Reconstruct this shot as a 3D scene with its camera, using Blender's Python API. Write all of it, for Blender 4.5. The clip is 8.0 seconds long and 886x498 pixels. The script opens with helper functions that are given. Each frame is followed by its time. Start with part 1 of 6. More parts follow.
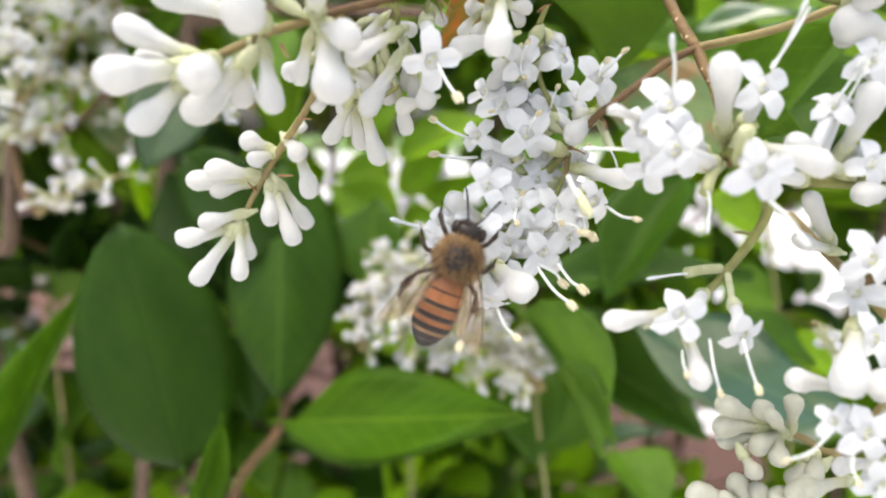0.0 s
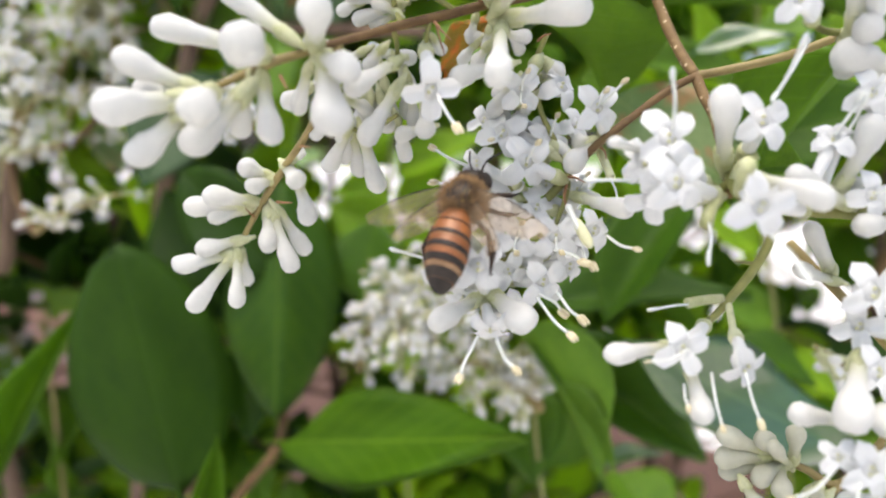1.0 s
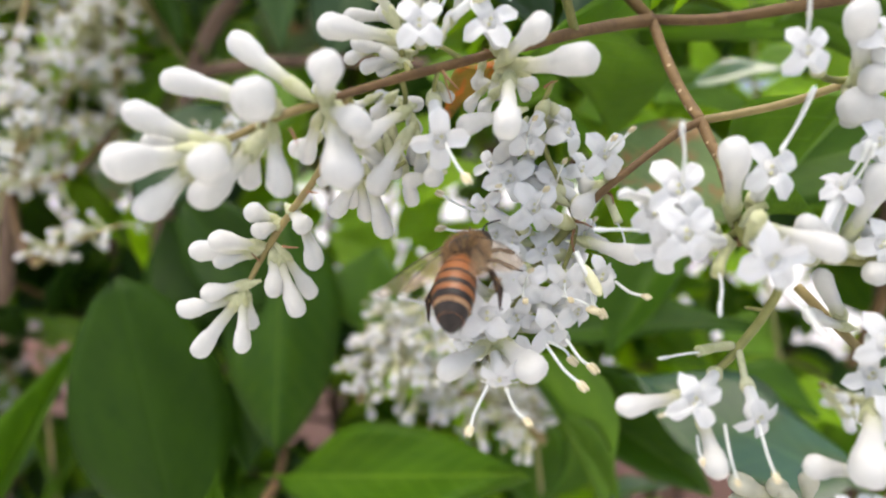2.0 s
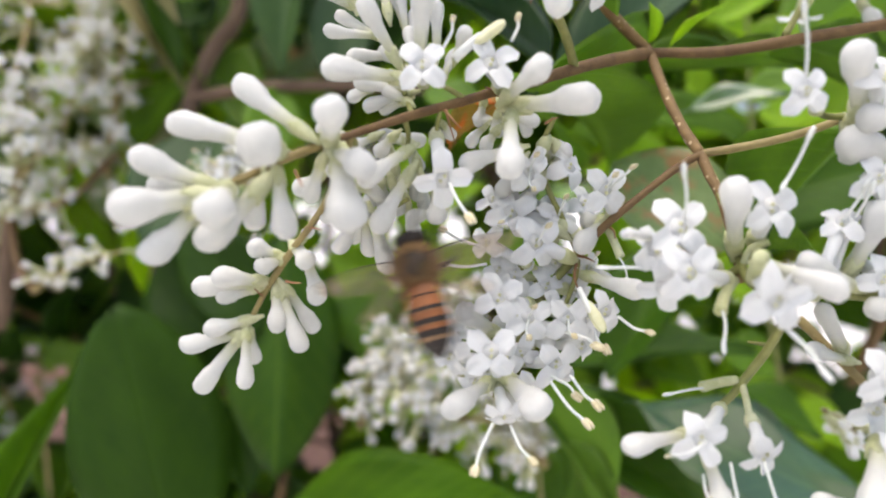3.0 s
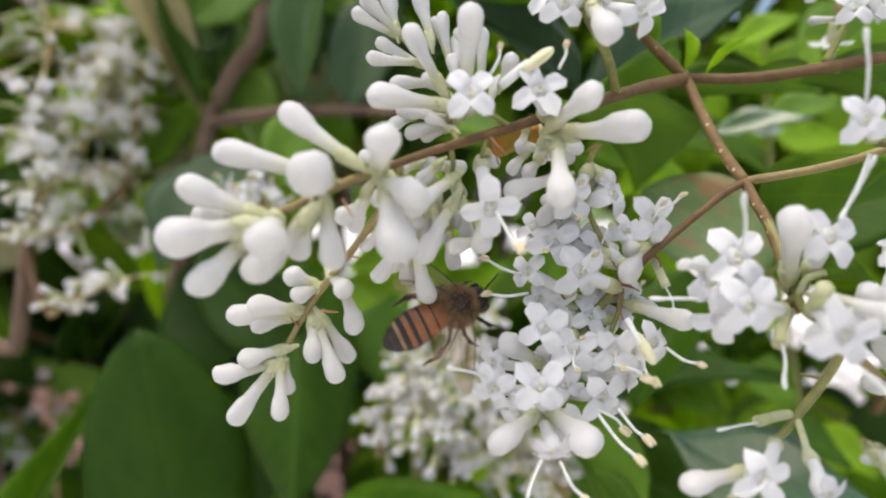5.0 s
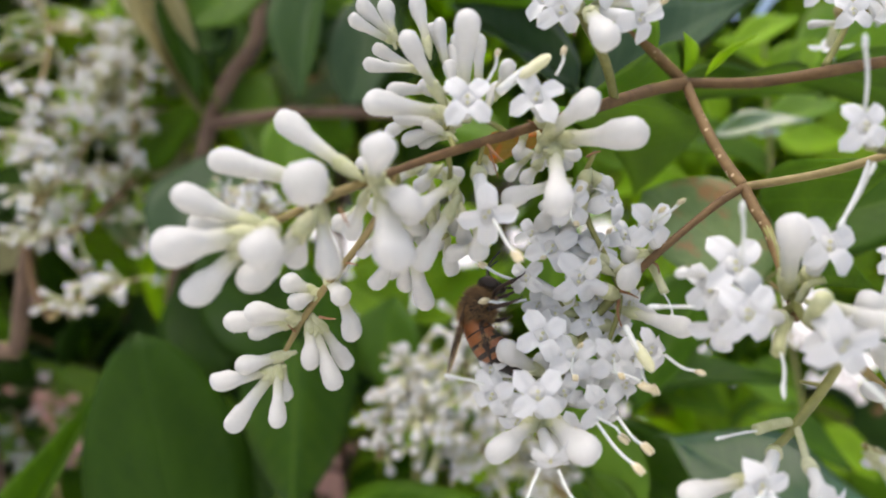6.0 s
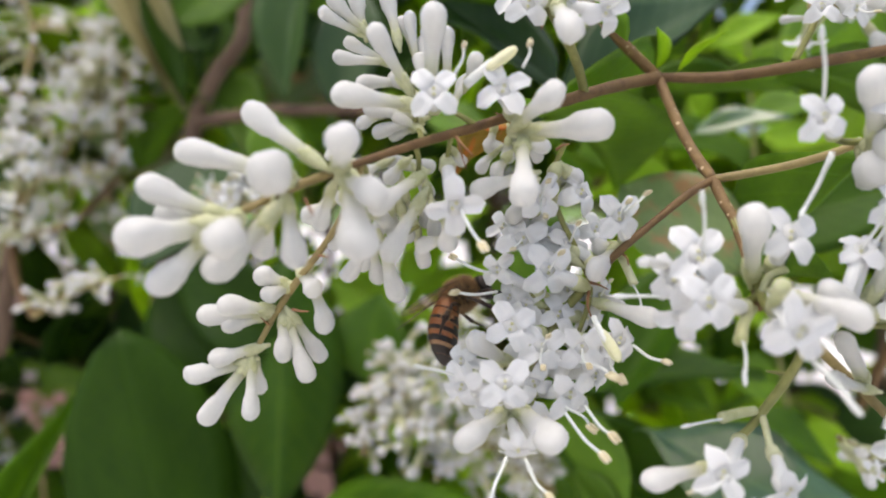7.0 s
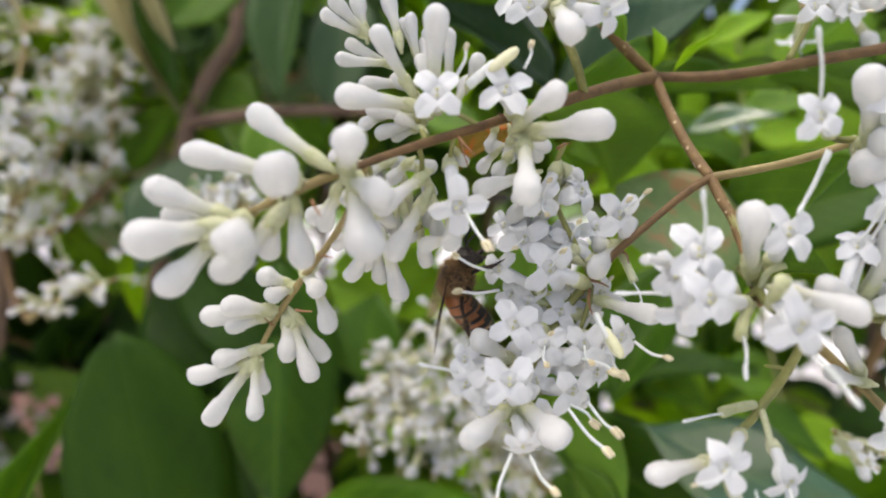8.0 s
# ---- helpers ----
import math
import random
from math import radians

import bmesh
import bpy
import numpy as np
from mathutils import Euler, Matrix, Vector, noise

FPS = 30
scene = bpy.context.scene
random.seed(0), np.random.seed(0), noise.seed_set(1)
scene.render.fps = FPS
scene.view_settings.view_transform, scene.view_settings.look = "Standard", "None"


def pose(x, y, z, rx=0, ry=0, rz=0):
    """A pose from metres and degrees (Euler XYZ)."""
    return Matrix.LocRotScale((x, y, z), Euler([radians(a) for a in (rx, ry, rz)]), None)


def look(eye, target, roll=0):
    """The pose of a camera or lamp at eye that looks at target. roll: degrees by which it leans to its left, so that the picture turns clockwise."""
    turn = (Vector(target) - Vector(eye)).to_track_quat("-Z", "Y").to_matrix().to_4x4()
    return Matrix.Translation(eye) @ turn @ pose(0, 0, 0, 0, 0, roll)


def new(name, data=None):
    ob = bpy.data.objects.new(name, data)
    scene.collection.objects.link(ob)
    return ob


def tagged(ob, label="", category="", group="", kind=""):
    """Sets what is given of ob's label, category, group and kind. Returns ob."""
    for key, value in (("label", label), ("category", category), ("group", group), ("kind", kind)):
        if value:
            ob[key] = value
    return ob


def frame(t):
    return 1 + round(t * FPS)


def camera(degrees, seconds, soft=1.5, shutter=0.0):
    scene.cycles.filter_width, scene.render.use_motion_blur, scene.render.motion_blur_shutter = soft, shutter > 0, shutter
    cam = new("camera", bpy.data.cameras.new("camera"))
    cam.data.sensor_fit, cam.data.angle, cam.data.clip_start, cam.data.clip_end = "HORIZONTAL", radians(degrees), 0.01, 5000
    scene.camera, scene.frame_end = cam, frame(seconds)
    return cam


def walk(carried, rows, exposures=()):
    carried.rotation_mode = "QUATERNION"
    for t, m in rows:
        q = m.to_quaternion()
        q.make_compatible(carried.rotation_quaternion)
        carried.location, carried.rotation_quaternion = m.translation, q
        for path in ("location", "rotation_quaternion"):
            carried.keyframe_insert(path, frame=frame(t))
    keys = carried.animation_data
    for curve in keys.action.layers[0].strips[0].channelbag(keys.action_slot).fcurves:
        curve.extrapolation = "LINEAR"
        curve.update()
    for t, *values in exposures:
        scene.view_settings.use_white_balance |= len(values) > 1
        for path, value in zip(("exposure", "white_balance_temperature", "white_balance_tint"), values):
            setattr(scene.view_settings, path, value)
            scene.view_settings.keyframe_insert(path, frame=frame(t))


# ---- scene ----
cam = camera(68.6, 8.0, soft=2.0, shutter=0.5)
METRES, EYE, TILT, LEAN, TURN = 0.021, 1.2, -10.0, 0.0, 0.0
ROWS = [
    (0.0, 0.0, 0.0, 0.0, -0.0, 0.0, -0.0),
    (0.5, -0.0341, 0.0499, 0.0342, -0.12, 0.67, -0.19),
    (1.0, -0.0063, 0.0227, 0.0791, -0.19, 1.15, -0.12),
    (1.5, -0.0364, 0.0436, 0.1433, -0.3, 2.1, -0.11),
    (3.0, -0.0873, 0.0139, 0.309, -0.63, 4.34, 0.51),
    (3.5, -0.1388, -0.0012, 0.3262, -0.76, 5.08, 0.39),
    (4.0, -0.2264, 0.0406, 0.3467, -0.64, 5.79, 0.39),
    (4.5, -0.2729, 0.0697, 0.3406, -0.34, 6.23, 0.33),
    (6.0, -0.2547, 0.0828, 0.3896, -0.11, 6.21, 0.51),
    (6.5, -0.1829, 0.105, 0.3937, -0.42, 6.24, 0.5),
    (7.0, -0.1413, 0.0671, 0.3449, -0.66, 6.23, 0.7),
    (7.5, -0.1797, 0.0533, 0.3058, -1.03, 6.18, 0.84),
    (8.0, -0.1977, 0.0371, 0.3433, -1.35, 6.15, 1.26),
]
walk(cam, [(t, pose(0, 0, EYE, TILT, LEAN, TURN) @ pose(METRES * x, METRES * y, METRES * z, 90 + pitch, roll, yaw)) for t, x, y, z, yaw, pitch, roll in ROWS],
     exposures=[(0.0, 1.27, 6450, 8), (1.0, 1.10, 6450, 8.5), (3.0, 0.97, 6450, 9.5), (4.5, 0.80, 6450, 10.5), (8.0, 0.79, 6450, 10.5)])

# ---- world, sun and exposure ----
world = bpy.data.worlds.new("sky")
scene.world = world
world.use_nodes = True
wn = world.node_tree
sky = wn.nodes.new("ShaderNodeTexSky")
sky.sky_type, sky.sun_disc = "NISHITA", False
sky.sun_elevation, sky.sun_rotation = radians(76), radians(228)
sky.air_density, sky.dust_density, sky.ozone_density = 1.0, 6.0, 1.0
wn.links.new(sky.outputs[0], wn.nodes["Background"].inputs[0])
wn.nodes["Background"].inputs[1].default_value = 0.15

sun = new("sun", bpy.data.lights.new("sun", "SUN"))
sun.data.energy, sun.data.angle, sun.data.color = 0.6, radians(70), (1.0, 0.96, 0.90)
sun.matrix_world = look((-0.20, -0.13, 2.30), (0, 0.05, 1.2))

# depth of field of the small lens, focused on the flowers
cam.data.dof.use_dof = True
cam.data.dof.focus_distance = 0.070
cam.data.dof.aperture_fstop = 16.0


# ---- materials ----
def material(name):
    m = bpy.data.materials.new(name)
    m.use_nodes = True
    nt = m.node_tree
    return m, nt, nt.nodes["Principled BSDF"], nt.nodes["Material Output"]


def node(nt, kind, **values):
    n = nt.nodes.new(kind)
    for k, v in values.items():
        n.inputs[k].default_value = v
    return n


def ramp(nt, stops):
    r = nt.nodes.new("ShaderNodeValToRGB")
    while len(r.color_ramp.elements) < len(stops):
        r.color_ramp.elements.new(0.5)
    for e, (p, c) in zip(r.color_ramp.elements, stops):
        e.position, e.color = p, (*c, 1)
    return r


def noise_tex(nt, scale, detail=4.0, rough=0.55, coord="Object"):
    tc = nt.nodes.new("ShaderNodeTexCoord")
    n = node(nt, "ShaderNodeTexNoise", Scale=scale, Detail=detail, Roughness=rough)
    nt.links.new(tc.outputs[coord], n.inputs["Vector"])
    return n


def add_bump(nt, bsdf, height, strength, distance):
    b = node(nt, "ShaderNodeBump", Strength=strength, Distance=distance)
    nt.links.new(height, b.inputs["Height"])
    nt.links.new(b.outputs[0], bsdf.inputs["Normal"])


def speckled(name, dark, light, scale, roughness=0.6, bump=0.0, bump_distance=0.0001, translucent=0.0, spread=0.12):
    """A surface that varies between two colours at two scales, a little from piece to piece, and may let light through."""
    m, nt, b, out = material(name)
    n1, n2 = noise_tex(nt, scale), noise_tex(nt, scale * 6.5)
    mix = node(nt, "ShaderNodeMath")
    mix.operation = "MULTIPLY_ADD"
    nt.links.new(n2.outputs[0], mix.inputs[0])
    mix.inputs[1].default_value = 0.4
    nt.links.new(n1.outputs[0], mix.inputs[2])
    info = nt.nodes.new("ShaderNodeObjectInfo")
    add = node(nt, "ShaderNodeMath")
    add.operation = "MULTIPLY_ADD"
    nt.links.new(info.outputs["Random"], add.inputs[0])
    add.inputs[1].default_value = spread
    nt.links.new(mix.outputs[0], add.inputs[2])
    r = ramp(nt, [(0.45, dark), (0.95, light)])
    nt.links.new(add.outputs[0], r.inputs[0])
    nt.links.new(r.outputs[0], b.inputs["Base Color"])
    b.inputs["Roughness"].default_value = roughness
    if bump:
        add_bump(nt, b, mix.outputs[0], bump, bump_distance)
    if translucent:
        t = node(nt, "ShaderNodeBsdfTranslucent")
        nt.links.new(r.outputs[0], t.inputs[0])
        s = node(nt, "ShaderNodeMixShader", Fac=translucent)
        nt.links.new(b.outputs[0], s.inputs[1])
        nt.links.new(t.outputs[0], s.inputs[2])
        nt.links.new(s.outputs[0], out.inputs[0])
    return m


def leaf_material(name, dark, light, rib, roughness, translucent, blotch=None):
    """Leathery leaf: pale midrib, faint side veins, mottling, light shining through. The blade is 1 long and 1 wide."""
    m, nt, b, out = material(name)
    tc = nt.nodes.new("ShaderNodeTexCoord")
    sep = nt.nodes.new("ShaderNodeSeparateXYZ")
    nt.links.new(tc.outputs["Object"], sep.inputs[0])

    def mth(op, a, c=None, d=None):
        n = nt.nodes.new("ShaderNodeMath")
        n.operation = op
        for i, v in enumerate((a, c, d)):
            if v is None:
                continue
            if isinstance(v, (int, float)):
                n.inputs[i].default_value = v
            else:
                nt.links.new(v, n.inputs[i])
        return n.outputs[0]

    ax = mth("ABSOLUTE", sep.outputs[0])
    mid = mth("SUBTRACT", 1.0, mth("SMOOTH_MIN", mth("MULTIPLY", ax, 40.0), 1.0, 0.2))
    wave = mth("SINE", mth("MULTIPLY", mth("SUBTRACT", sep.outputs[1], mth("MULTIPLY", ax, 0.55)), 62.0))
    vein = mth("MULTIPLY", mth("POWER", mth("MAXIMUM", wave, 0.0), 10.0), 0.35)
    n1, n2 = noise_tex(nt, 3.0, 5.0), noise_tex(nt, 22.0, 3.0)
    info = nt.nodes.new("ShaderNodeObjectInfo")
    tone = mth("ADD", mth("MULTIPLY_ADD", n2.outputs[0], 0.3, n1.outputs[0]), mth("MULTIPLY_ADD", info.outputs["Random"], 0.3, -0.15))
    r = ramp(nt, [(0.4, dark), (0.95, light)])
    nt.links.new(tone, r.inputs[0])
    mx = nt.nodes.new("ShaderNodeMix")
    mx.data_type = "RGBA"
    nt.links.new(mth("MAXIMUM", mth("MULTIPLY", mid, 0.6), mth("MULTIPLY", vein, 0.5)), mx.inputs[0])
    nt.links.new(r.outputs[0], mx.inputs[6])
    mx.inputs[7].default_value = (*rib, 1)
    colour = mx.outputs[2]
    if blotch:
        n3 = noise_tex(nt, 5.0, 2.0)
        rb = ramp(nt, [(0.52, (0, 0, 0)), (0.66, (1, 1, 1))])
        nt.links.new(n3.outputs[0], rb.inputs[0])
        m2 = nt.nodes.new("ShaderNodeMix")
        m2.data_type = "RGBA"
        nt.links.new(rb.outputs[0], m2.inputs[0])
        nt.links.new(colour, m2.inputs[6])
        m2.inputs[7].default_value = (*blotch, 1)
        colour = m2.outputs[2]
    nt.links.new(colour, b.inputs["Base Color"])
    b.inputs["Specular IOR Level"].default_value = 0.36
    rough = mth("MULTIPLY_ADD", n2.outputs[0], 0.25, roughness - 0.1)
    nt.links.new(rough, b.inputs["Roughness"])
    add_bump(nt, b, mth("ADD", mth("MULTIPLY", mid, -1.0), mth("ADD", mth("MULTIPLY", vein, -0.8), mth("MULTIPLY", n2.outputs[0], 0.5))), 0.35, 0.0008)
    t = node(nt, "ShaderNodeBsdfTranslucent")
    hsv = node(nt, "ShaderNodeHueSaturation", Hue=0.475, Saturation=1.1, Value=1.8)
    nt.links.new(colour, hsv.inputs["Color"])
    nt.links.new(hsv.outputs[0], t.inputs[0])
    s = node(nt, "ShaderNodeMixShader", Fac=translucent)
    nt.links.new(b.outputs[0], s.inputs[1])
    nt.links.new(t.outputs[0], s.inputs[2])
    nt.links.new(s.outputs[0], out.inputs[0])
    return m


WHITE_BUD = speckled("bud_white", (0.68, 0.68, 0.65), (0.77, 0.77, 0.745), 300, 0.5, 0.2, 0.00008, 0.45)
WHITE_PETAL = speckled("petal_white", (0.785, 0.790, 0.785), (0.845, 0.850, 0.845), 250, 0.55, 0.2, 0.00006, 0.45)


def greenish_base(m):
    """Buds turn from white to pale yellow-green towards their cup."""
    nt = m.node_tree
    tc = nt.nodes.new("ShaderNodeTexCoord")
    sep = nt.nodes.new("ShaderNodeSeparateXYZ")
    nt.links.new(tc.outputs["Generated"], sep.inputs[0])
    r = ramp(nt, [(0.0, (0.74, 0.76, 0.46)), (0.22, (0.88, 0.89, 0.70)), (0.5, (1, 1, 1))])
    nt.links.new(sep.outputs[2], r.inputs[0])
    for target in [l.to_socket for l in nt.links if l.to_socket.name in ("Base Color", "Color") and l.from_node.type == "VALTORGB" and l.from_node is not r]:
        src = target.links[0].from_socket
        x = nt.nodes.new("ShaderNodeMix")
        x.data_type, x.blend_type = "RGBA", "MULTIPLY"
        x.inputs[0].default_value = 1.0
        nt.links.new(src, x.inputs[6])
        nt.links.new(r.outputs[0], x.inputs[7])
        nt.links.new(x.outputs[2], target)


greenish_base(WHITE_BUD)
CREAM_BUD = speckled("bud_cream", (0.55, 0.55, 0.44), (0.67, 0.665, 0.555), 300, 0.5, 0.2, 0.00008, 0.4)
greenish_base(CREAM_BUD)
FILAMENT = speckled("filament", (0.72, 0.75, 0.70), (0.86, 0.87, 0.84), 300, 0.4, 0, 0, 0.3)
ANTHER = speckled("anther", (0.40, 0.33, 0.18), (0.66, 0.60, 0.40), 900, 0.7, 0.4, 0.0001)
PALE_ANTHER = speckled("pale_anther", (0.68, 0.68, 0.40), (0.82, 0.81, 0.58), 500, 0.6, 0.2, 0.0001, 0.2)
CALYX = speckled("calyx", (0.44, 0.47, 0.21), (0.70, 0.71, 0.47), 400, 0.5, 0.2, 0.00008, 0.35)
THROAT = speckled("throat", (0.60, 0.60, 0.32), (0.78, 0.77, 0.52), 700, 0.6, 0, 0, 0.3)
BARK = speckled("bark", (0.072, 0.036, 0.011), (0.15, 0.088, 0.029), 500, 0.75, 0.5, 0.0002)


def dotted_bark():
    """Twig bark with scattered pale breathing pores."""
    m = speckled("dotted_bark", (0.10, 0.056, 0.018), (0.20, 0.125, 0.046), 500, 0.75, 0.5, 0.0002)
    nt = m.node_tree
    b = nt.nodes["Principled BSDF"]
    src = b.inputs["Base Color"].links[0].from_socket
    tc = nt.nodes.new("ShaderNodeTexCoord")
    v = node(nt, "ShaderNodeTexVoronoi", Scale=900.0)
    nt.links.new(tc.outputs["Object"], v.inputs["Vector"])
    r = ramp(nt, [(0.16, (1, 1, 1)), (0.24, (0, 0, 0))])
    nt.links.new(v.outputs["Distance"], r.inputs[0])
    x = nt.nodes.new("ShaderNodeMix")
    x.data_type = "RGBA"
    nt.links.new(r.outputs[0], x.inputs[0])
    nt.links.new(src, x.inputs[6])
    x.inputs[7].default_value = (0.55, 0.42, 0.26, 1)
    nt.links.new(x.outputs[2], b.inputs["Base Color"])
    return m


DOTTED_BARK = dotted_bark()
GREEN_STEM = speckled("green_stem", (0.12, 0.125, 0.028), (0.25, 0.25, 0.075), 350, 0.6, 0.3, 0.0001)
TIP_STEM = speckled("tip_stem", (0.15, 0.108, 0.034), (0.28, 0.22, 0.08), 260, 0.6, 0.3, 0.0001)
OLD_BARK = speckled("old_bark", (0.075, 0.045, 0.027), (0.165, 0.108, 0.068), 120, 0.85, 0.6, 0.0008)
LEAF = leaf_material("leaf", (0.091, 0.186, 0.017), (0.190, 0.340, 0.032), (0.174, 0.333, 0.026), 0.5, 0.5)
# deep green copy of the leaf, darkened further so shade sits in its colour
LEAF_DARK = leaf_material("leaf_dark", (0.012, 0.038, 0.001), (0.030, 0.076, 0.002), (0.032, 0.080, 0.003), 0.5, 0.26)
LEAF_MID = leaf_material("leaf_green", (0.058, 0.139, 0.004), (0.114, 0.237, 0.007), (0.204, 0.343, 0.028), 0.5, 0.5)
LEAF_PALE = leaf_material("leaf_sheen", (0.048, 0.103, 0.026), (0.086, 0.156, 0.044), (0.086, 0.174, 0.034), 0.30, 0.35)
LEAF_SHEEN = leaf_material("leaf_shiny", (0.047, 0.127, 0.016), (0.093, 0.200, 0.030), (0.133, 0.267, 0.053), 0.3, 0.3)
LEAF_SHEEN.node_tree.nodes["Principled BSDF"].inputs["Coat Weight"].default_value = 1.0
LEAF_SHEEN.node_tree.nodes["Principled BSDF"].inputs["Coat Roughness"].default_value = 0.28
LEAF_SHEEN.node_tree.nodes["Principled BSDF"].inputs["Coat IOR"].default_value = 2.0
for dull in (LEAF_DARK, LEAF_MID):
    dull.node_tree.nodes["Principled BSDF"].inputs["Specular IOR Level"].default_value = 0.18
BRACT = speckled("bract", (0.17, 0.075, 0.03), (0.32, 0.165, 0.075), 500, 0.7)
LEAF_BROAD = leaf_material("leaf_broad", (0.042, 0.110, 0.005), (0.087, 0.197, 0.007), (0.116, 0.232, 0.017), 0.5, 0.52)
# greyed green: the sky's sheen on the blade is put into the colour
LEAF_GREY = leaf_material("leaf_grey_sheen", (0.037, 0.083, 0.026), (0.072, 0.124, 0.048), (0.099, 0.156, 0.067), 0.42, 0.35)
# young yellow-green, with the glow of light from behind put into the colour
LEAF_YOUNG_BACKLIT = leaf_material("leaf_young_backlit", (0.197, 0.348, 0.014), (0.348, 0.534, 0.035), (0.348, 0.510, 0.104), 0.45, 0.6)
LEAF_OLIVE = leaf_material("leaf_olive", (0.214, 0.207, 0.083), (0.400, 0.374, 0.181), (0.267, 0.253, 0.120), 0.5, 0.3)
LEAF_AUTUMN = leaf_material("leaf_turning", (0.20, 0.16, 0.02), (0.36, 0.24, 0.03), (0.3, 0.26, 0.08), 0.5, 0.35, (0.45, 0.16, 0.02))
LEAF_WORN = leaf_material("leaf_worn", (0.18, 0.27, 0.115), (0.31, 0.41, 0.20), (0.32, 0.40, 0.18), 0.3, 0.5, (0.42, 0.30, 0.15))

# ---- shapes ----
ORIGIN = Vector((0, 0, 1.2))


def at(p):
    """A place in the shrub, from millimetres round the middle of the flowers."""
    return ORIGIN + Vector(p) * 0.001


def mesh_of(name, bm, materials, smooth=True):
    me = bpy.data.meshes.new(name)
    bm.to_mesh(me)
    bm.free()
    for m in materials:
        me.materials.append(m)
    if smooth:
        me.shade_smooth()
    return me


def put(name, me, parent, world_pose, label=""):
    """A part at a pose in the world, under its thing."""
    ob = new(name, me)
    if parent is not None:
        ob.parent = parent
        world_pose = place_of(parent).inverted() @ world_pose
    ob.matrix_basis = world_pose
    if label:
        ob["label"] = label
    return ob


def place_of(ob):
    m = ob.matrix_basis.copy()
    while ob.parent is not None:
        ob = ob.parent
        m = ob.matrix_basis @ m
    return m


def part(name, bm, materials, parent, label="", smooth=True):
    """A bmesh in world metres, linked as one mesh under its thing."""
    base = place_of(parent)
    bmesh.ops.transform(bm, matrix=base.inverted(), verts=bm.verts)
    ob = new(name, mesh_of(name, bm, materials if isinstance(materials, (list, tuple)) else [materials], smooth))
    ob.parent = parent
    if label:
        ob["label"] = label
    return ob


def thing(name, base, label, category, group="", kind=""):
    ob = new(name)
    ob.empty_display_size = 0.005
    ob.location = at(base)
    ob.matrix_basis = Matrix.Translation(at(base))
    return tagged(ob, label, category, group, kind)


def frame_of(axis, hint=(0, 0, 1)):
    """Rotation whose Z runs along axis and whose X lies near hint."""
    z = Vector(axis).normalized()
    x = Vector(hint) - z * Vector(hint).dot(z)
    if x.length < 1e-4:
        x = z.orthogonal()
    x.normalize()
    y = z.cross(x)
    return Matrix((x, y, z)).transposed().to_4x4()


def rings(bm, circles, close=True, mat=0):
    """Skin a row of vertex rings."""
    faces = []
    for a, b in zip(circles, circles[1:]):
        n = len(a)
        for i in range(n):
            f = bm.faces.new((a[i], a[(i + 1) % n], b[(i + 1) % n], b[i]))
            f.material_index = mat
            faces.append(f)
    if close:
        for c, flip in ((circles[0], True), (circles[-1], False)):
            f = bm.faces.new(list(reversed(c)) if flip else c)
            f.material_index = mat
    return faces


def lathe(bm, profile, sides, m=None, seam=0.0, mat=0, bend=0.0):
    """Turn a profile of (height, radius) round Z, with four faint seams and a bend."""
    m = m or Matrix()
    circles = []
    top = profile[-1][0] or 1
    for h, r in profile:
        c = []
        for i in range(sides):
            a = 2 * math.pi * i / sides
            k = r * (1 - seam * abs(math.cos(2 * a)) ** 6)
            c.append(bm.verts.new(m @ Vector((k * math.cos(a) + bend * (h / top) ** 2, k * math.sin(a), h))))
        circles.append(c)
    return rings(bm, circles, mat=mat)


def smooth_path(points, steps=6):
    pts = [Vector(p) for p in points]
    if len(pts) < 3:
        a, b = pts
        return [a.lerp(b, i / steps) for i in range(steps + 1)]
    out = []
    ext = [pts[0] * 2 - pts[1]] + pts + [pts[-1] * 2 - pts[-2]]
    for p0, p1, p2, p3 in zip(ext, ext[1:], ext[2:], ext[3:]):
        for i in range(steps):
            t = i / steps
            out.append(0.5 * (2 * p1 + (p2 - p0) * t + (2 * p0 - 5 * p1 + 4 * p2 - p3) * t * t + (3 * p1 - p0 - 3 * p2 + p3) * t ** 3))
    return out + [pts[-1]]


def tube(bm, points, r0, r1, sides=8, steps=6, mat=0, lumps=0.0):
    path = smooth_path(points, steps)
    circles, x = [], None
    for i, p in enumerate(path):
        d = (path[min(i + 1, len(path) - 1)] - path[max(i - 1, 0)]).normalized()
        x = (x - d * x.dot(d)) if x is not None else d.orthogonal()
        x.normalize()
        y = d.cross(x)
        t = i / (len(path) - 1)
        r = r0 + (r1 - r0) * t
        if lumps:
            r *= 1 + lumps * (noise.noise(p * 220) + 0.5 * noise.noise(p * 700))
        circles.append([bm.verts.new(p + r * (x * math.cos(a) + y * math.sin(a))) for a in (2 * math.pi * k / sides for k in range(sides))])
    rings(bm, circles, mat=mat)


def stem(parent, r0, r1, points, mat=None, name="stem", label=""):
    """A tapered twig through places in millimetres."""
    bm = bmesh.new()
    tube(bm, [at(p) for p in points], r0 * 0.001, r1 * 0.001, 9, 7, lumps=0.10)
    return part(name, bm, mat or BARK, parent, label)


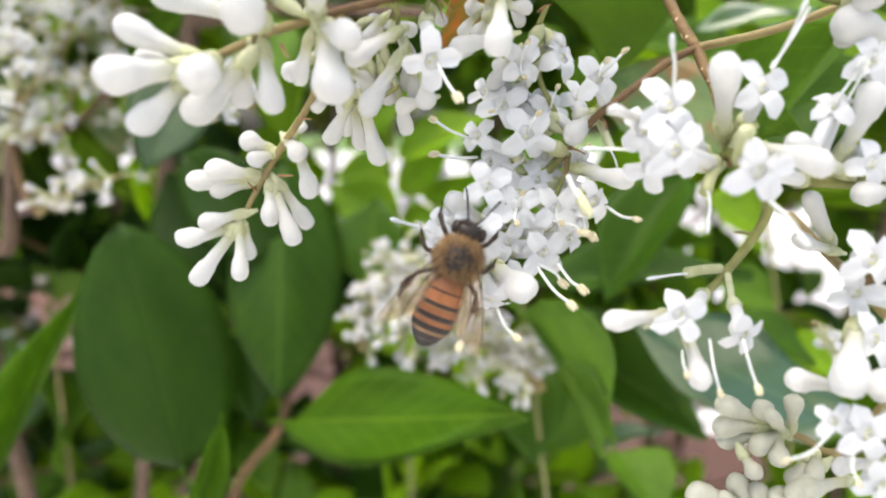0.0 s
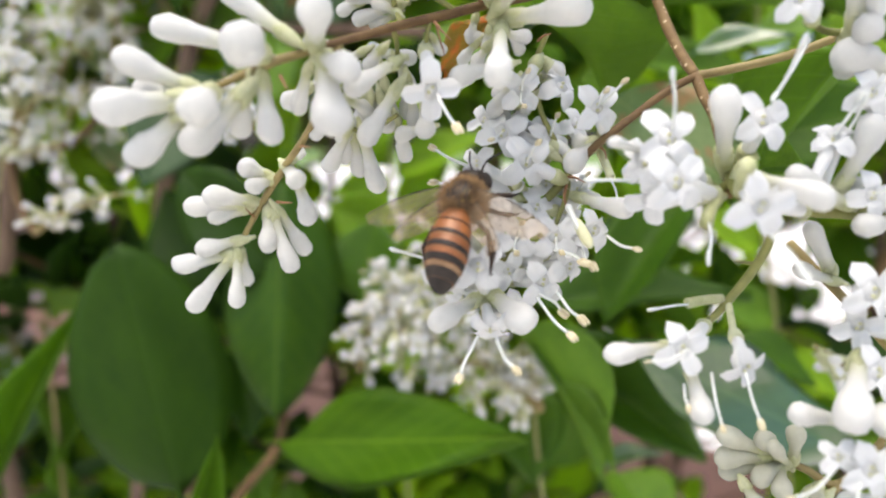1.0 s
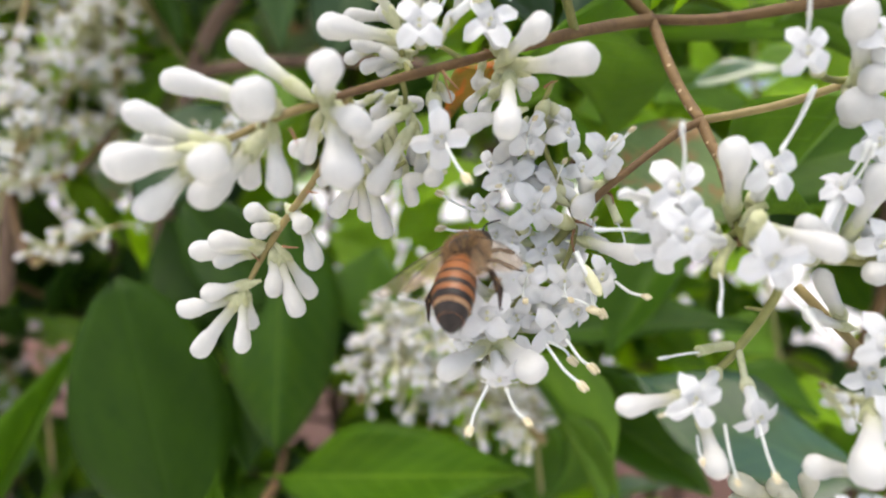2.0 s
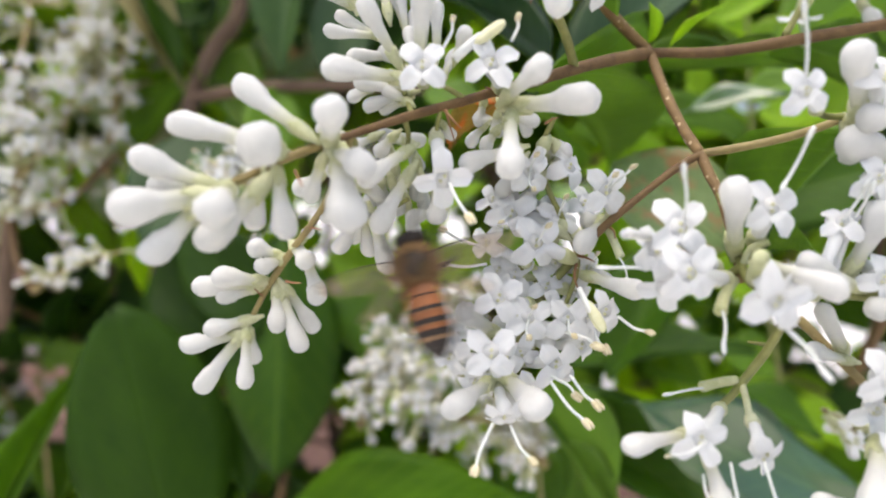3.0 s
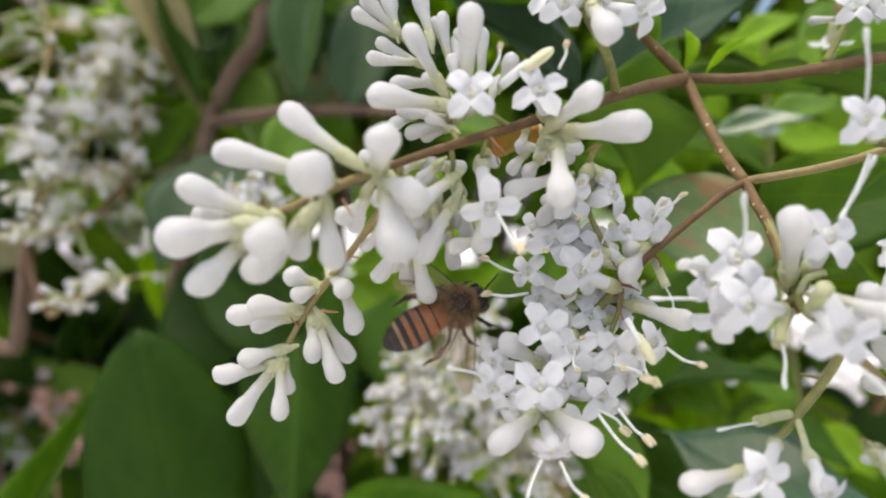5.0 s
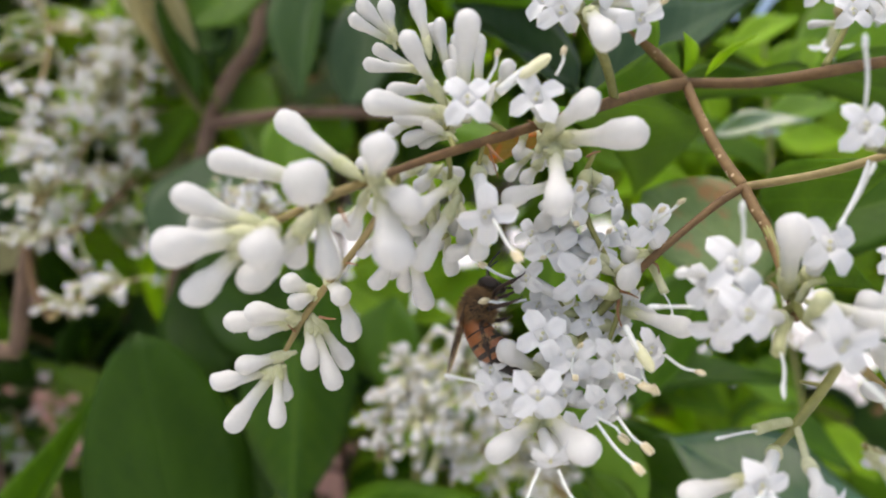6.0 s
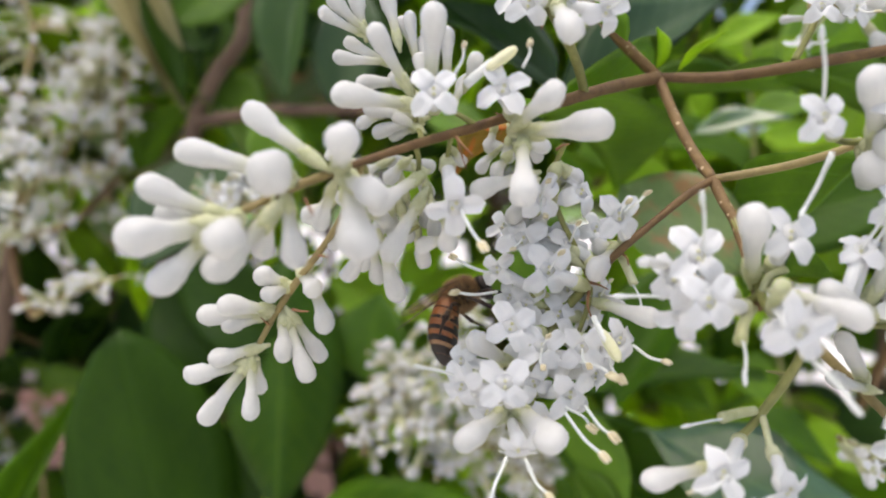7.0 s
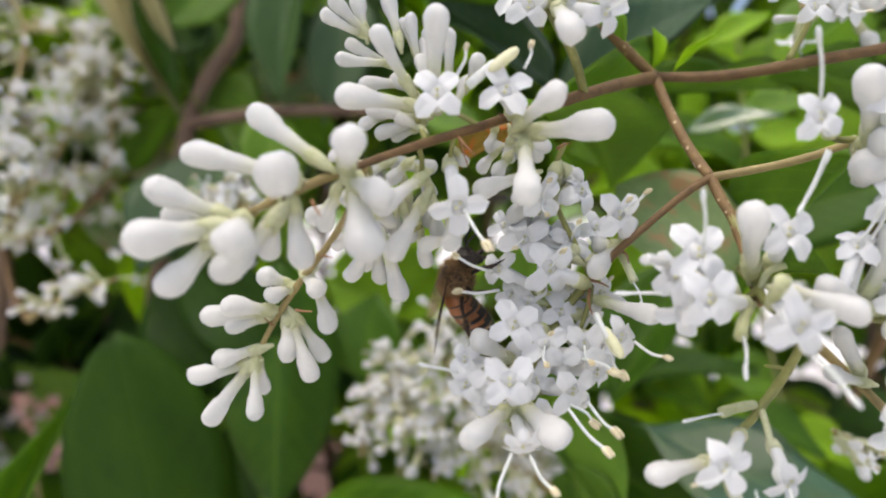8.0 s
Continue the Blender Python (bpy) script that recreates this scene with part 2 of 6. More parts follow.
# ---- buds ----
def bud_profile(length, r, neck):
    pts = [(0.0, neck * 0.95), (0.10, neck), (0.30, neck * 1.05), (0.45, neck * 1.2)]
    tip = r / length
    mid = max(0.5, 1 - 2.3 * tip)
    pts += [(mid * 0.5 + 0.27, neck + (r - neck) * 0.45), (max(mid, 0.58) * 0.6 + 0.28, neck + (r - neck) * 0.8)]
    c = 1 - tip
    for a in (0, 25, 48, 66, 80):
        pts.append((c + tip * math.sin(radians(a)), r * math.cos(radians(a))))
    pts.sort()
    return [(h * length, q) for h, q in pts] + [(length * 1.002, r * 0.03)]


def bud(parent, base, tip, r, neck=0.5, sides=14, calyx=True, rng=random, mat=None):
    """A closed club-shaped flower bud with its little green cup."""
    a, b = at(base), at(tip)
    d = b - a
    length, r = d.length, r * 0.00094
    bm = bmesh.new()
    turn = rng.random() * 6.28
    m = Matrix.Translation(a) @ frame_of(d, (math.cos(turn), 0.2, math.sin(turn)))
    lathe(bm, bud_profile(length, r, r * neck), sides, seam=0.09, bend=length * rng.uniform(-0.09, 0.09))
    lean, away = rng.uniform(-0.12, 0.12), Vector((rng.random(), rng.random(), rng.random())) * 9
    for v in bm.verts:
        k = 1 + 0.16 * noise.noise(v.co * (0.9 / r) + away)
        v.co.x *= k * (1 + lean)
        v.co.y *= k * (1 - lean)
    ob = put("bud", mesh_of("bud", bm, [mat or WHITE_BUD]), parent, m)
    if calyx:
        bm = bmesh.new()
        n = r * neck
        h = min(length * 0.26, n * 2.6)
        lathe(bm, [(-h * 0.9, n * 0.38), (-h * 0.5, n * 0.55), (-h * 0.2, n * 0.9), (h * 0.25, n * 1.18), (h * 0.65, n * 1.27), (h * 0.9, n * 1.24), (h * 0.93, n * 1.0)], 16, seam=0.10)
        for v in bm.verts:
            if v.co.z > h * 0.6:
                v.co.z += h * 0.22 * math.sin(4 * math.atan2(v.co.y, v.co.x) + turn)
        put("calyx", mesh_of("calyx", bm, [CALYX]), ob, m, "small pale green cup")
    return ob


# ---- open flowers ----
def petal_mesh(curl, cup, width, seed):
    """One lobe along +X from the throat, one unit long, thick, hooded, curling back."""
    bm = bmesh.new()
    nu, nv = 8, 6
    # breadth along the lobe: widening from the throat to a blunt, nearly square end
    along, breadth = (0.0, 0.2, 0.45, 0.65, 0.8, 0.9, 0.96, 1.0), (0.78, 0.93, 1.02, 1.03, 0.98, 0.87, 0.72, 0.52)
    sheets = []
    for side in (1, -1):
        grid = []
        for i in range(nu + 1):
            u = (i / nu) ** 0.85
            w = width * float(np.interp(u, along, breadth))
            row = []
            for j in range(nv + 1):
                v = j / nv * 2 - 1
                th = 0.024 * (1 - abs(v) ** 4) * (1 - 0.7 * u ** 6)
                ang = curl * u ** 1.5
                z = -math.sin(ang) * u * 0.7 - 0.16 * max(0.0, 1 - u / 0.3) ** 1.5
                z += -cup * abs(v) ** 5 * 0.08 * min(1.0, 1.6 * u) + 0.09 * abs(v) * (0.5 + u) - 0.2 * max(0, u - 0.85)
                z += side * th + 0.012 * math.sin(5 * u + 3 * v + seed)
                x = 0.13 + 0.79 * u * math.cos(ang * 0.6) + 0.11 * (1 - abs(v)) * u ** 5
                row.append(bm.verts.new((x, v * w * 0.5 * (1 + 0.05 * math.sin(6 * u + seed + v)), z)))
            grid.append(row)
        sheets.append(grid)
        for i in range(nu):
            for j in range(nv):
                q = (grid[i][j], grid[i + 1][j], grid[i + 1][j + 1], grid[i][j + 1])
                bm.faces.new(q if side == 1 else tuple(reversed(q)))
    t, b = sheets
    loop = [(i, 0) for i in range(nu + 1)] + [(nu, j) for j in range(1, nv + 1)] + [(i, nv) for i in range(nu - 1, -1, -1)] + [(0, j) for j in range(nv - 1, 0, -1)]
    for (i, j), (k, l) in zip(loop, loop[1:] + loop[:1]):
        bm.faces.new((t[i][j], b[i][j], b[k][l], t[k][l]))
        bm.edges.get((t[i][j], t[k][l])).smooth = False
        bm.edges.get((b[i][j], b[k][l])).smooth = False
    return mesh_of("petal", bm, [WHITE_PETAL])


PETALS = [petal_mesh(c, k, w, s) for s, (c, k, w) in enumerate([(0.15, 0.5, 0.63), (0.26, 0.7, 0.65), (0.40, 0.5, 0.64), (0.05, -0.6, 0.61), (1.1, 0.3, 0.68), (0.65, -0.5, 0.66)])]


def stamen(parent, base, tip, anther=1.3, name="stamen", r=0.17, sag=0.3, fused=False):
    """A white filament with its two-lobed yellowish anther; tip is the anther's far end."""
    a, b = at(base), at(tip)
    d = (b - a).normalized()
    side = d.orthogonal() * (sag * 0.001)
    bm = bmesh.new()
    tube(bm, [a, (a + b) / 2 + side, b - d * anther * 0.0007], r * 0.001, r * 0.0009, 6, 4, 0)
    ln = anther * 0.001
    m = Matrix.Translation(b - d * ln) @ frame_of(d, (1, 0.3, 0.2))
    if fused:
        lathe(bm, [(0, ln * 0.08), (ln * 0.12, ln * 0.13), (ln * 0.45, ln * 0.175), (ln * 0.8, ln * 0.16), (ln * 0.95, ln * 0.10), (ln, ln * 0.05)], 12, m, seam=0.2, mat=1)
        return part(name, bm, [FILAMENT, PALE_ANTHER], parent, "filament with a pale unopened anther")
    for s in (-1, 1):
        lathe(bm, [(0, ln * 0.06), (ln * 0.15, ln * 0.17), (ln * 0.5, ln * 0.21), (ln * 0.85, ln * 0.17), (ln, ln * 0.05)], 7, m @ Matrix.Translation((s * ln * 0.15, 0, 0)), mat=1)
    return part(name, bm, [FILAMENT, ANTHER], parent)


def style(parent, base, tip, r=0.15):
    """A pale style with its club-shaped stigma."""
    a, b = at(base), at(tip)
    bm = bmesh.new()
    tube(bm, [a, (a + b) / 2 + Vector((0.0002, 0, 0.0001)), b], r * 0.001, r * 0.0011, 7, 4, 0)
    d = (b - a).normalized()
    lathe(bm, [(0, r * 0.001), (0.0005, r * 0.0016), (0.0011, r * 0.0015), (0.0014, r * 0.0006)], 7, Matrix.Translation(b - d * 0.0006) @ frame_of(d), mat=0)
    return part("style", bm, [FILAMENT], parent)


def flower(parent, centre, facing, span, turn, base, curl=None, stamens=True, seed=0):
    """An open four-lobed flower: tube from its base to the throat, four lobes, two stamens."""
    rng = random.Random(seed * 7 + 3)
    c, q = at(centre), at(base)
    n = Vector(facing).normalized()
    R = span * 0.00050
    bm = bmesh.new()
    path = [q, q.lerp(c, 0.5), c - n * R * 0.45, c - n * R * 0.05]
    tube(bm, path, R * 0.20, R * 0.33, 10, 4)
    ob = part("flower", bm, WHITE_PETAL, parent)
    spin = frame_of(n, (1, 0, 0.1))
    for k in range(4):
        me = PETALS[rng.choice((0, 1, 1, 2, 2, 3, 5)) if curl is None else (curl, curl, 1, 5)[rng.randrange(4)]]
        s = R * rng.uniform(0.90, 1.02)
        m = Matrix.Translation(c) @ spin @ pose(0, 0, 0, 0, 0, turn + 90 * k + rng.uniform(-6, 6)) @ pose(0, 0, 0, rng.uniform(-7, 7), rng.uniform(-7, 8), 0) @ Matrix.Scale(s, 4)
        put("petal", me, ob, m)
    bm = bmesh.new()
    lathe(bm, [(-R * 0.30, R * 0.05), (-R * 0.22, R * 0.12), (-R * 0.12, R * 0.185), (-R * 0.06, R * 0.20), (-R * 0.12, R * 0.145), (-R * 0.26, R * 0.05)], 12, Matrix.Translation(c) @ spin)
    for s in (-1, 1):
        lathe(bm, [(-R * 0.2, R * 0.03), (-R * 0.1, R * 0.06), (R * 0.0, R * 0.06), (R * 0.04, R * 0.025)], 6, Matrix.Translation(c) @ spin @ pose(0, 0, 0, 0, 0, turn + 45) @ Matrix.Translation((s * R * 0.1, 0, 0)))
    part("throat", bm, THROAT, ob, "pale yellow-green flower throat")
    d = (c - q).normalized()
    h = R * 0.5
    bm = bmesh.new()
    lathe(bm, [(-h * 0.6, R * 0.10), (-h * 0.1, R * 0.24), (h * 0.5, R * 0.30), (h * 0.8, R * 0.27)], 10, Matrix.Translation(q) @ frame_of(d), seam=0.1)
    part("calyx", bm, CALYX, ob, "small pale green cup")
    if stamens:
        for s in rng.choice(((-1, 1), (1,), (-1,), ())):
            way = (spin @ Vector((s * math.cos(radians(turn + 45)), s * math.sin(radians(turn + 45)), 0)))
            way = (n * rng.uniform(0.7, 1.2) + way * rng.uniform(0.4, 0.9)).normalized()
            p0, p1 = c, c + way * R * rng.uniform(1.0, 1.35)
            stamen(ob, (p0 - ORIGIN) * 1000, (p1 - ORIGIN) * 1000, R * 320, r=0.13)
    return ob


# ---- leaves ----
def leaf_mesh(fold, droop, twist, wave, blunt, mats):
    """A blade 1 long along +Y and 1 wide, with a short stalk, some thickness, a fold at the midrib and a droop."""
    bm = bmesh.new()
    nu, nv = 14, 8
    sheets = []
    for side in (1, -1):
        grid = []
        for i in range(nu + 1):
            u = i / nu
            w = 0.5 * (math.sin(math.pi * u ** 0.86) ** (0.78 - 0.22 * blunt) if 0 < u < 1 else 0.0) * (1 - (0.35 - 0.25 * blunt) * max(0, u - 0.72) / 0.28)
            w = max(w, 0.012)
            row = []
            for j in range(nv + 1):
                v = j / nv * 2 - 1
                z = fold * abs(v) * w * 0.9 - droop * u * u * 0.5 + wave * 0.03 * math.sin(9 * u + 2 * v) * abs(v) + twist * v * w * u
                z += side * 0.0055 * (1 + 0.7 * (1 - abs(v)) ** 3)
                row.append(bm.verts.new((v * w, u, z)))
            grid.append(row)
        sheets.append(grid)
        for i in range(nu):
            for j in range(nv):
                q = (grid[i][j], grid[i][j + 1], grid[i + 1][j + 1], grid[i + 1][j])
                bm.faces.new(q if side == 1 else tuple(reversed(q)))
    t, b = sheets
    loop = [(0, j) for j in range(nv + 1)] + [(i, nv) for i in range(1, nu + 1)] + [(nu, j) for j in range(nv - 1, -1, -1)] + [(i, 0) for i in range(nu - 1, 0, -1)]
    for (i, j), (k, l) in zip(loop, loop[1:] + loop[:1]):
        bm.faces.new((t[i][j], b[i][j], b[k][l], t[k][l]))
    bmesh.ops.recalc_face_normals(bm, faces=bm.faces)
    tube(bm, [(0, -0.13, -0.02), (0, -0.06, -0.005), (0, 0.03, 0)], 0.02, 0.016, 6, 2)
    return mesh_of("leaf", bm, mats)


LEAF_SHAPES = [(0.25, 0.15, 0.1, 1, 0), (0.5, 0.3, -0.15, 1, 0), (0.1, -0.15, 0.1, 1.5, 0), (0.9, 0.35, 0.2, 0.6, 0), (0.3, 0.6, 0.0, 1.2, 0), (0.22, 0.2, 0.1, 0.8, 1), (-0.2, 0.2, -0.07, 0.8, 1), (-0.35, 0.2, 0.0, 0.8, 0.7)]
LEAF_MESHES = {}


def leaf(parent, base, tip, width, facing, mat=None, shape=0):
    mat = mat or LEAF
    key = (shape, mat.name)
    if key not in LEAF_MESHES:
        LEAF_MESHES[key] = leaf_mesh(*LEAF_SHAPES[shape], [mat])
    a, b = at(base), at(tip)
    y = (b - a).normalized()
    z = Vector(facing) - y * Vector(facing).dot(y)
    z.normalize()
    x = y.cross(z)
    length = (b - a).length
    rot = Matrix((x, y, z)).transposed().to_4x4()
    return put("leaf", LEAF_MESHES[key], parent, Matrix.Translation(a) @ rot @ Matrix.Diagonal((width * 0.001, length, length, 1)))



# ---- the ground and the distance ----
def ground_sheet():
    """Lawn, a pale concrete drive and a bed of reddish mulch as one sheet that reaches the horizon."""
    m, nt, b, out = material("garden_ground")
    tc = nt.nodes.new("ShaderNodeTexCoord")
    sep = nt.nodes.new("ShaderNodeSeparateXYZ")
    nt.links.new(tc.outputs["Object"], sep.inputs[0])
    n1, n2 = noise_tex(nt, 0.9, 6), noise_tex(nt, 40, 4)
    grass = ramp(nt, [(0.35, (0.06, 0.12, 0.02)), (0.7, (0.20, 0.30, 0.06))])
    nt.links.new(n2.outputs[0], grass.inputs[0])
    mulch = ramp(nt, [(0.35, (0.04, 0.018, 0.011)), (0.7, (0.135, 0.066, 0.042))])
    nt.links.new(n2.outputs[0], mulch.inputs[0])
    paved = ramp(nt, [(0.3, (0.52, 0.50, 0.46)), (0.7, (0.68, 0.66, 0.62))])
    nt.links.new(n1.outputs[0], paved.inputs[0])

    def less(value, limit, wobble):
        w = node(nt, "ShaderNodeMath")
        w.operation = "MULTIPLY_ADD"
        nt.links.new(n1.outputs[0], w.inputs[0])
        w.inputs[1].default_value = wobble
        nt.links.new(value, w.inputs[2])
        k = node(nt, "ShaderNodeMath")
        k.operation = "LESS_THAN"
        nt.links.new(w.outputs[0], k.inputs[0])
        k.inputs[1].default_value = limit
        return k.outputs[0]

    def blend(fac, a, c):
        x = nt.nodes.new("ShaderNodeMix")
        x.data_type = "RGBA"
        nt.links.new(fac, x.inputs[0])
        nt.links.new(a, x.inputs[6])
        nt.links.new(c, x.inputs[7])
        return x.outputs[2]

    far = blend(less(sep.outputs[1], 45.0, 0.0), grass.outputs[0], paved.outputs[0])
    slant = node(nt, "ShaderNodeMath")
    slant.operation = "MULTIPLY_ADD"
    nt.links.new(sep.outputs[0], slant.inputs[0])
    slant.inputs[1].default_value = 1.2
    nt.links.new(sep.outputs[1], slant.inputs[2])
    bed = blend(less(slant.outputs[0], 4.3, 0.9), far, mulch.outputs[0])
    # unseen pale paving near the shrub, added to bounce light up onto the flowers
    bed = blend(less(sep.outputs[1], 1.5, 0.6), bed, paved.outputs[0])
    nt.links.new(bed, b.inputs["Base Color"])
    b.inputs["Roughness"].default_value = 0.9
    add_bump(nt, b, n2.outputs[0], 0.6, 0.02)
    bm = bmesh.new()
    xs = [-400, -60, -20, -8, -3, 0, 3, 8, 20, 60, 400]
    grid = [[bm.verts.new((x, y, 0)) for x in xs] for y in xs]
    for a, c in zip(grid, grid[1:]):
        for i in range(len(xs) - 1):
            bm.faces.new((a[i], a[i + 1], c[i + 1], c[i]))
    ob = new("ground", mesh_of("ground", bm, [m]))
    tagged(ob, "garden ground with lawn, pale drive and reddish mulch bed", "ground", kind="structure")


ground_sheet()

# ---- branches of the shrub ----
main_branch = thing("flowering_branch", (63.7, 85.4, 28.0), "brown woody privet twig forking between the flower panicles", "branch")
stem(main_branch, 0.76, 0.70, [(85.9, 93.4, 33.0), (63.7, 85.4, 27.8), (52.9, 83.3, 25.5), (45.4, 83.4, 24.3), (40.1, 83.4, 23.4), (34.1, 86.4, 23.0), (26.9, 89.6, 23.6)])
stem(main_branch, 0.83, 0.53, [(26.9, 89.6, 23.6), (20.3, 83.5, 21.6), (13.9, 75.4, 19.1), (8.5, 71.3, 17.1), (5.0, 69.3, 16.0)])
stem(main_branch, 0.70, 0.72, [(13.3, 80.5, 35.5), (15.7, 82.2, 31.4), (18.6, 84.0, 28.9), (22.9, 87.8, 26.4), (26.9, 89.6, 23.6)], mat=DOTTED_BARK, name="side_twig")
stem(main_branch, 0.68, 0.60, [(26.9, 89.6, 23.6), (27.2, 83.1, 16.7), (27.9, 78.8, 12.2), (28.4, 75.6, 9.6)], mat=DOTTED_BARK, name="side_twig")
stem(main_branch, 0.62, 0.46, [(28.4, 75.6, 9.6), (28.6, 73.4, 7.2), (28.9, 71.3, 5.1), (28.5, 68.1, 2.3), (28.0, 64.9, -0.8), (27.0, 61.8, -2.8)], mat=DOTTED_BARK, name="side_twig")
stem(main_branch, 0.50, 0.38, [(28.4, 75.6, 9.6), (31.8, 73.6, 10.2), (35.0, 71.6, 10.9), (37.4, 69.6, 11.7), (40.2, 67.6, 12.9), (44.1, 64.7, 14.2)], mat=TIP_STEM, name="side_twig")
leaf(main_branch, (26.6, 89.7, 24.8), (27.0, 89.0, 30.1), 1.0, (0.29, -0.92, 0.26), mat=LEAF_YOUNG_BACKLIT, shape=3)
leaf(main_branch, (29.8, 90.6, 24.4), (34.8, 87.9, 30.1), 1.2, (-0.40, -0.84, 0.36), mat=LEAF_YOUNG_BACKLIT, shape=4)
leaf(main_branch, (23.4, 106.6, 23.1), (69.2, 126.8, 31.3), 4.5, (0.05, -0.76, 0.65), mat=LEAF, shape=0)
leaf(main_branch, (52.1, 108.6, 26.8), (82.6, 116.1, 21.8), 6.2, (-0.10, -0.75, 0.65), mat=LEAF, shape=1)
leaf(main_branch, (78.6, 174.7, 28.3), (94.0, 164.8, 32.8), 10.8, (0.10, -0.83, 0.55), mat=LEAF, shape=0)
leaf(main_branch, (80.2, 196.3, 53.4), (97.4, 191.7, 61.7), 9.8, (0.00, -0.83, 0.56), mat=LEAF_YOUNG_BACKLIT, shape=0)
leaf(main_branch, (57.1, 154.4, 23.0), (75.0, 144.5, 26.7), 7.6, (0.00, -0.78, 0.62), mat=LEAF_SHEEN, shape=0)
leaf(main_branch, (17.6, 112.9, 26.9), (-2.8, 136.7, 51.3), 12.4, (0.10, -0.86, 0.51), mat=LEAF_GREY, shape=0)
leaf(main_branch, (17.9, 109.7, 24.1), (57.5, 131.2, 50.8), 15.0, (-0.25, -0.82, 0.51), mat=LEAF_GREY, shape=0)
leaf(main_branch, (42.5, 98.0, -3.4), (27.6, 108.0, 11.0), 16.5, (0.1, -0.97, 0.2), mat=LEAF_WORN, shape=5)
stem(main_branch, 0.35, 0.3, [(28.6, 73.4, 7.2), (38.0, 86.0, 0.0), (42.5, 98.0, -3.4)], GREEN_STEM, "leaf_stalk")
leaf(main_branch, (43.0, 70.6, 12.9), (57.2, 129.3, -6.4), 14.1, (-0.21, -0.81, 0.56), mat=LEAF, shape=0)
leaf(main_branch, (54.4, 128.0, 0.9), (83.6, 118.0, 11.2), 18.0, (0.0, -0.92, 0.38), mat=LEAF_BROAD, shape=0)
leaf(main_branch, (5.7, 75.3, 16.5), (0.2, 101.1, 10.7), 5.5, (0.20, -0.74, 0.65), mat=LEAF_AUTUMN, shape=2)
leaf(main_branch, (10.2, 81.4, 18.3), (40.3, 133.0, 15.5), 8.6, (0.19, -0.81, 0.55), mat=LEAF, shape=1)
leaf(main_branch, (16.0, 86.2, 32.0), (-2.2, 166.6, 61.8), 20.0, (0.18, -0.95, -0.24), mat=LEAF, shape=0)

# ---- the budding panicle that leans out to the front ----
budding = thing("flower_panicle", (5.0, 69.3, 16.0), "privet panicle with tight white club-shaped buds and a few open flowers", "flower panicle", "privet panicles")
stem(budding, 0.53, 0.37, [(5.0, 69.3, 16.0), (1.7, 67.3, 14.8), (-1.2, 66.2, 13.9), (-4.4, 64.2, 12.8), (-7.0, 63.2, 11.9), (-9.4, 61.1, 10.9), (-11.3, 60.1, 10.1)], mat=BARK)
stem(budding, 0.44, 0.31, [(-11.3, 60.1, 10.1), (-13.1, 59.1, 9.4), (-14.6, 58.0, 8.7), (-16.3, 58.0, 8.0), (-17.7, 57.0, 7.2), (-19.3, 56.9, 6.5), (-20.2, 55.9, 6.0)], mat=TIP_STEM)
bud(budding, (-15.8, 59.1, 9.6), (-25.2, 59.4, 12.5), 1.41)
bud(budding, (-15.3, 58.1, 9.3), (-16.2, 52.6, 9.7), 2.1, neck=0.45)
bud(budding, (-13.0, 59.2, 10.8), (-20.0, 61.6, 15.6), 1.36)
bud(budding, (-11.0, 59.1, 10.0), (-10.1, 53.3, 13.2), 1.57, neck=0.5)
bud(budding, (-20.4, 56.9, 6.2), (-27.2, 56.2, 8.9), 1.34)
bud(budding, (-20.8, 56.4, 5.6), (-27.7, 52.9, 4.3), 1.74)
bud(budding, (-21.5, 56.9, 5.7), (-26.9, 59.0, 6.2), 1.27)
bud(budding, (-19.3, 56.4, 6.2), (-18.7, 50.8, 3.9), 1.71)
bud(budding, (-21.4, 56.4, 4.8), (-25.4, 54.6, -0.2), 1.40)
bud(budding, (-16.3, 57.4, 6.7), (-21.3, 55.6, 0.8), 1.52)
bud(budding, (-15.5, 58.0, 7.8), (-14.6, 57.1, 1.7), 1.23)
bud(budding, (-16.8, 58.0, 7.0), (-18.6, 60.7, 2.5), 1.21)
bud(budding, (-10.9, 59.5, 9.4), (-7.1, 54.9, 7.7), 1.49)
bud(budding, (-10.2, 60.0, 9.2), (-9.4, 54.6, 2.8), 1.76, neck=0.55)
bud(budding, (-4.2, 65.9, 7.7), (-7.6, 63.5, 1.7), 1.22)
bud(budding, (-4.2, 65.0, 9.8), (-8.8, 60.8, 6.6), 1.16)
bud(budding, (-9.5, 68.7, 3.8), (-12.3, 72.4, -1.2), 1.04)
bud(budding, (-8.5, 69.6, 3.5), (-7.0, 72.2, -3.5), 1.16)
bud(budding, (-10.0, 69.7, 4.1), (-10.6, 74.4, -0.3), 0.94)
bud(budding, (-9.4, 70.6, 3.1), (-9.4, 75.3, -1.6), 0.95)
bud(budding, (-6.2, 69.0, 9.6), (-6.4, 72.8, 5.7), 0.85)
bud(budding, (-4.1, 68.0, 10.5), (-7.7, 71.2, 11.7), 0.89)
bud(budding, (-9.4, 64.8, 6.3), (-7.6, 70.8, 5.4), 0.95)
bud(budding, (-4.8, 68.1, 10.6), (-3.5, 71.9, 8.1), 0.90)
bud(budding, (-9.6, 63.1, 10.8), (-13.4, 67.3, 12.3), 0.67)
bud(budding, (-1.2, 68.6, 3.7), (-5.0, 69.6, 2.9), 1.17)
bud(budding, (-1.7, 66.7, 6.2), (-1.7, 65.5, 2.4), 1.21)
bud(budding, (-5.0, 70.7, 4.9), (-4.1, 76.4, 0.2), 1.09)
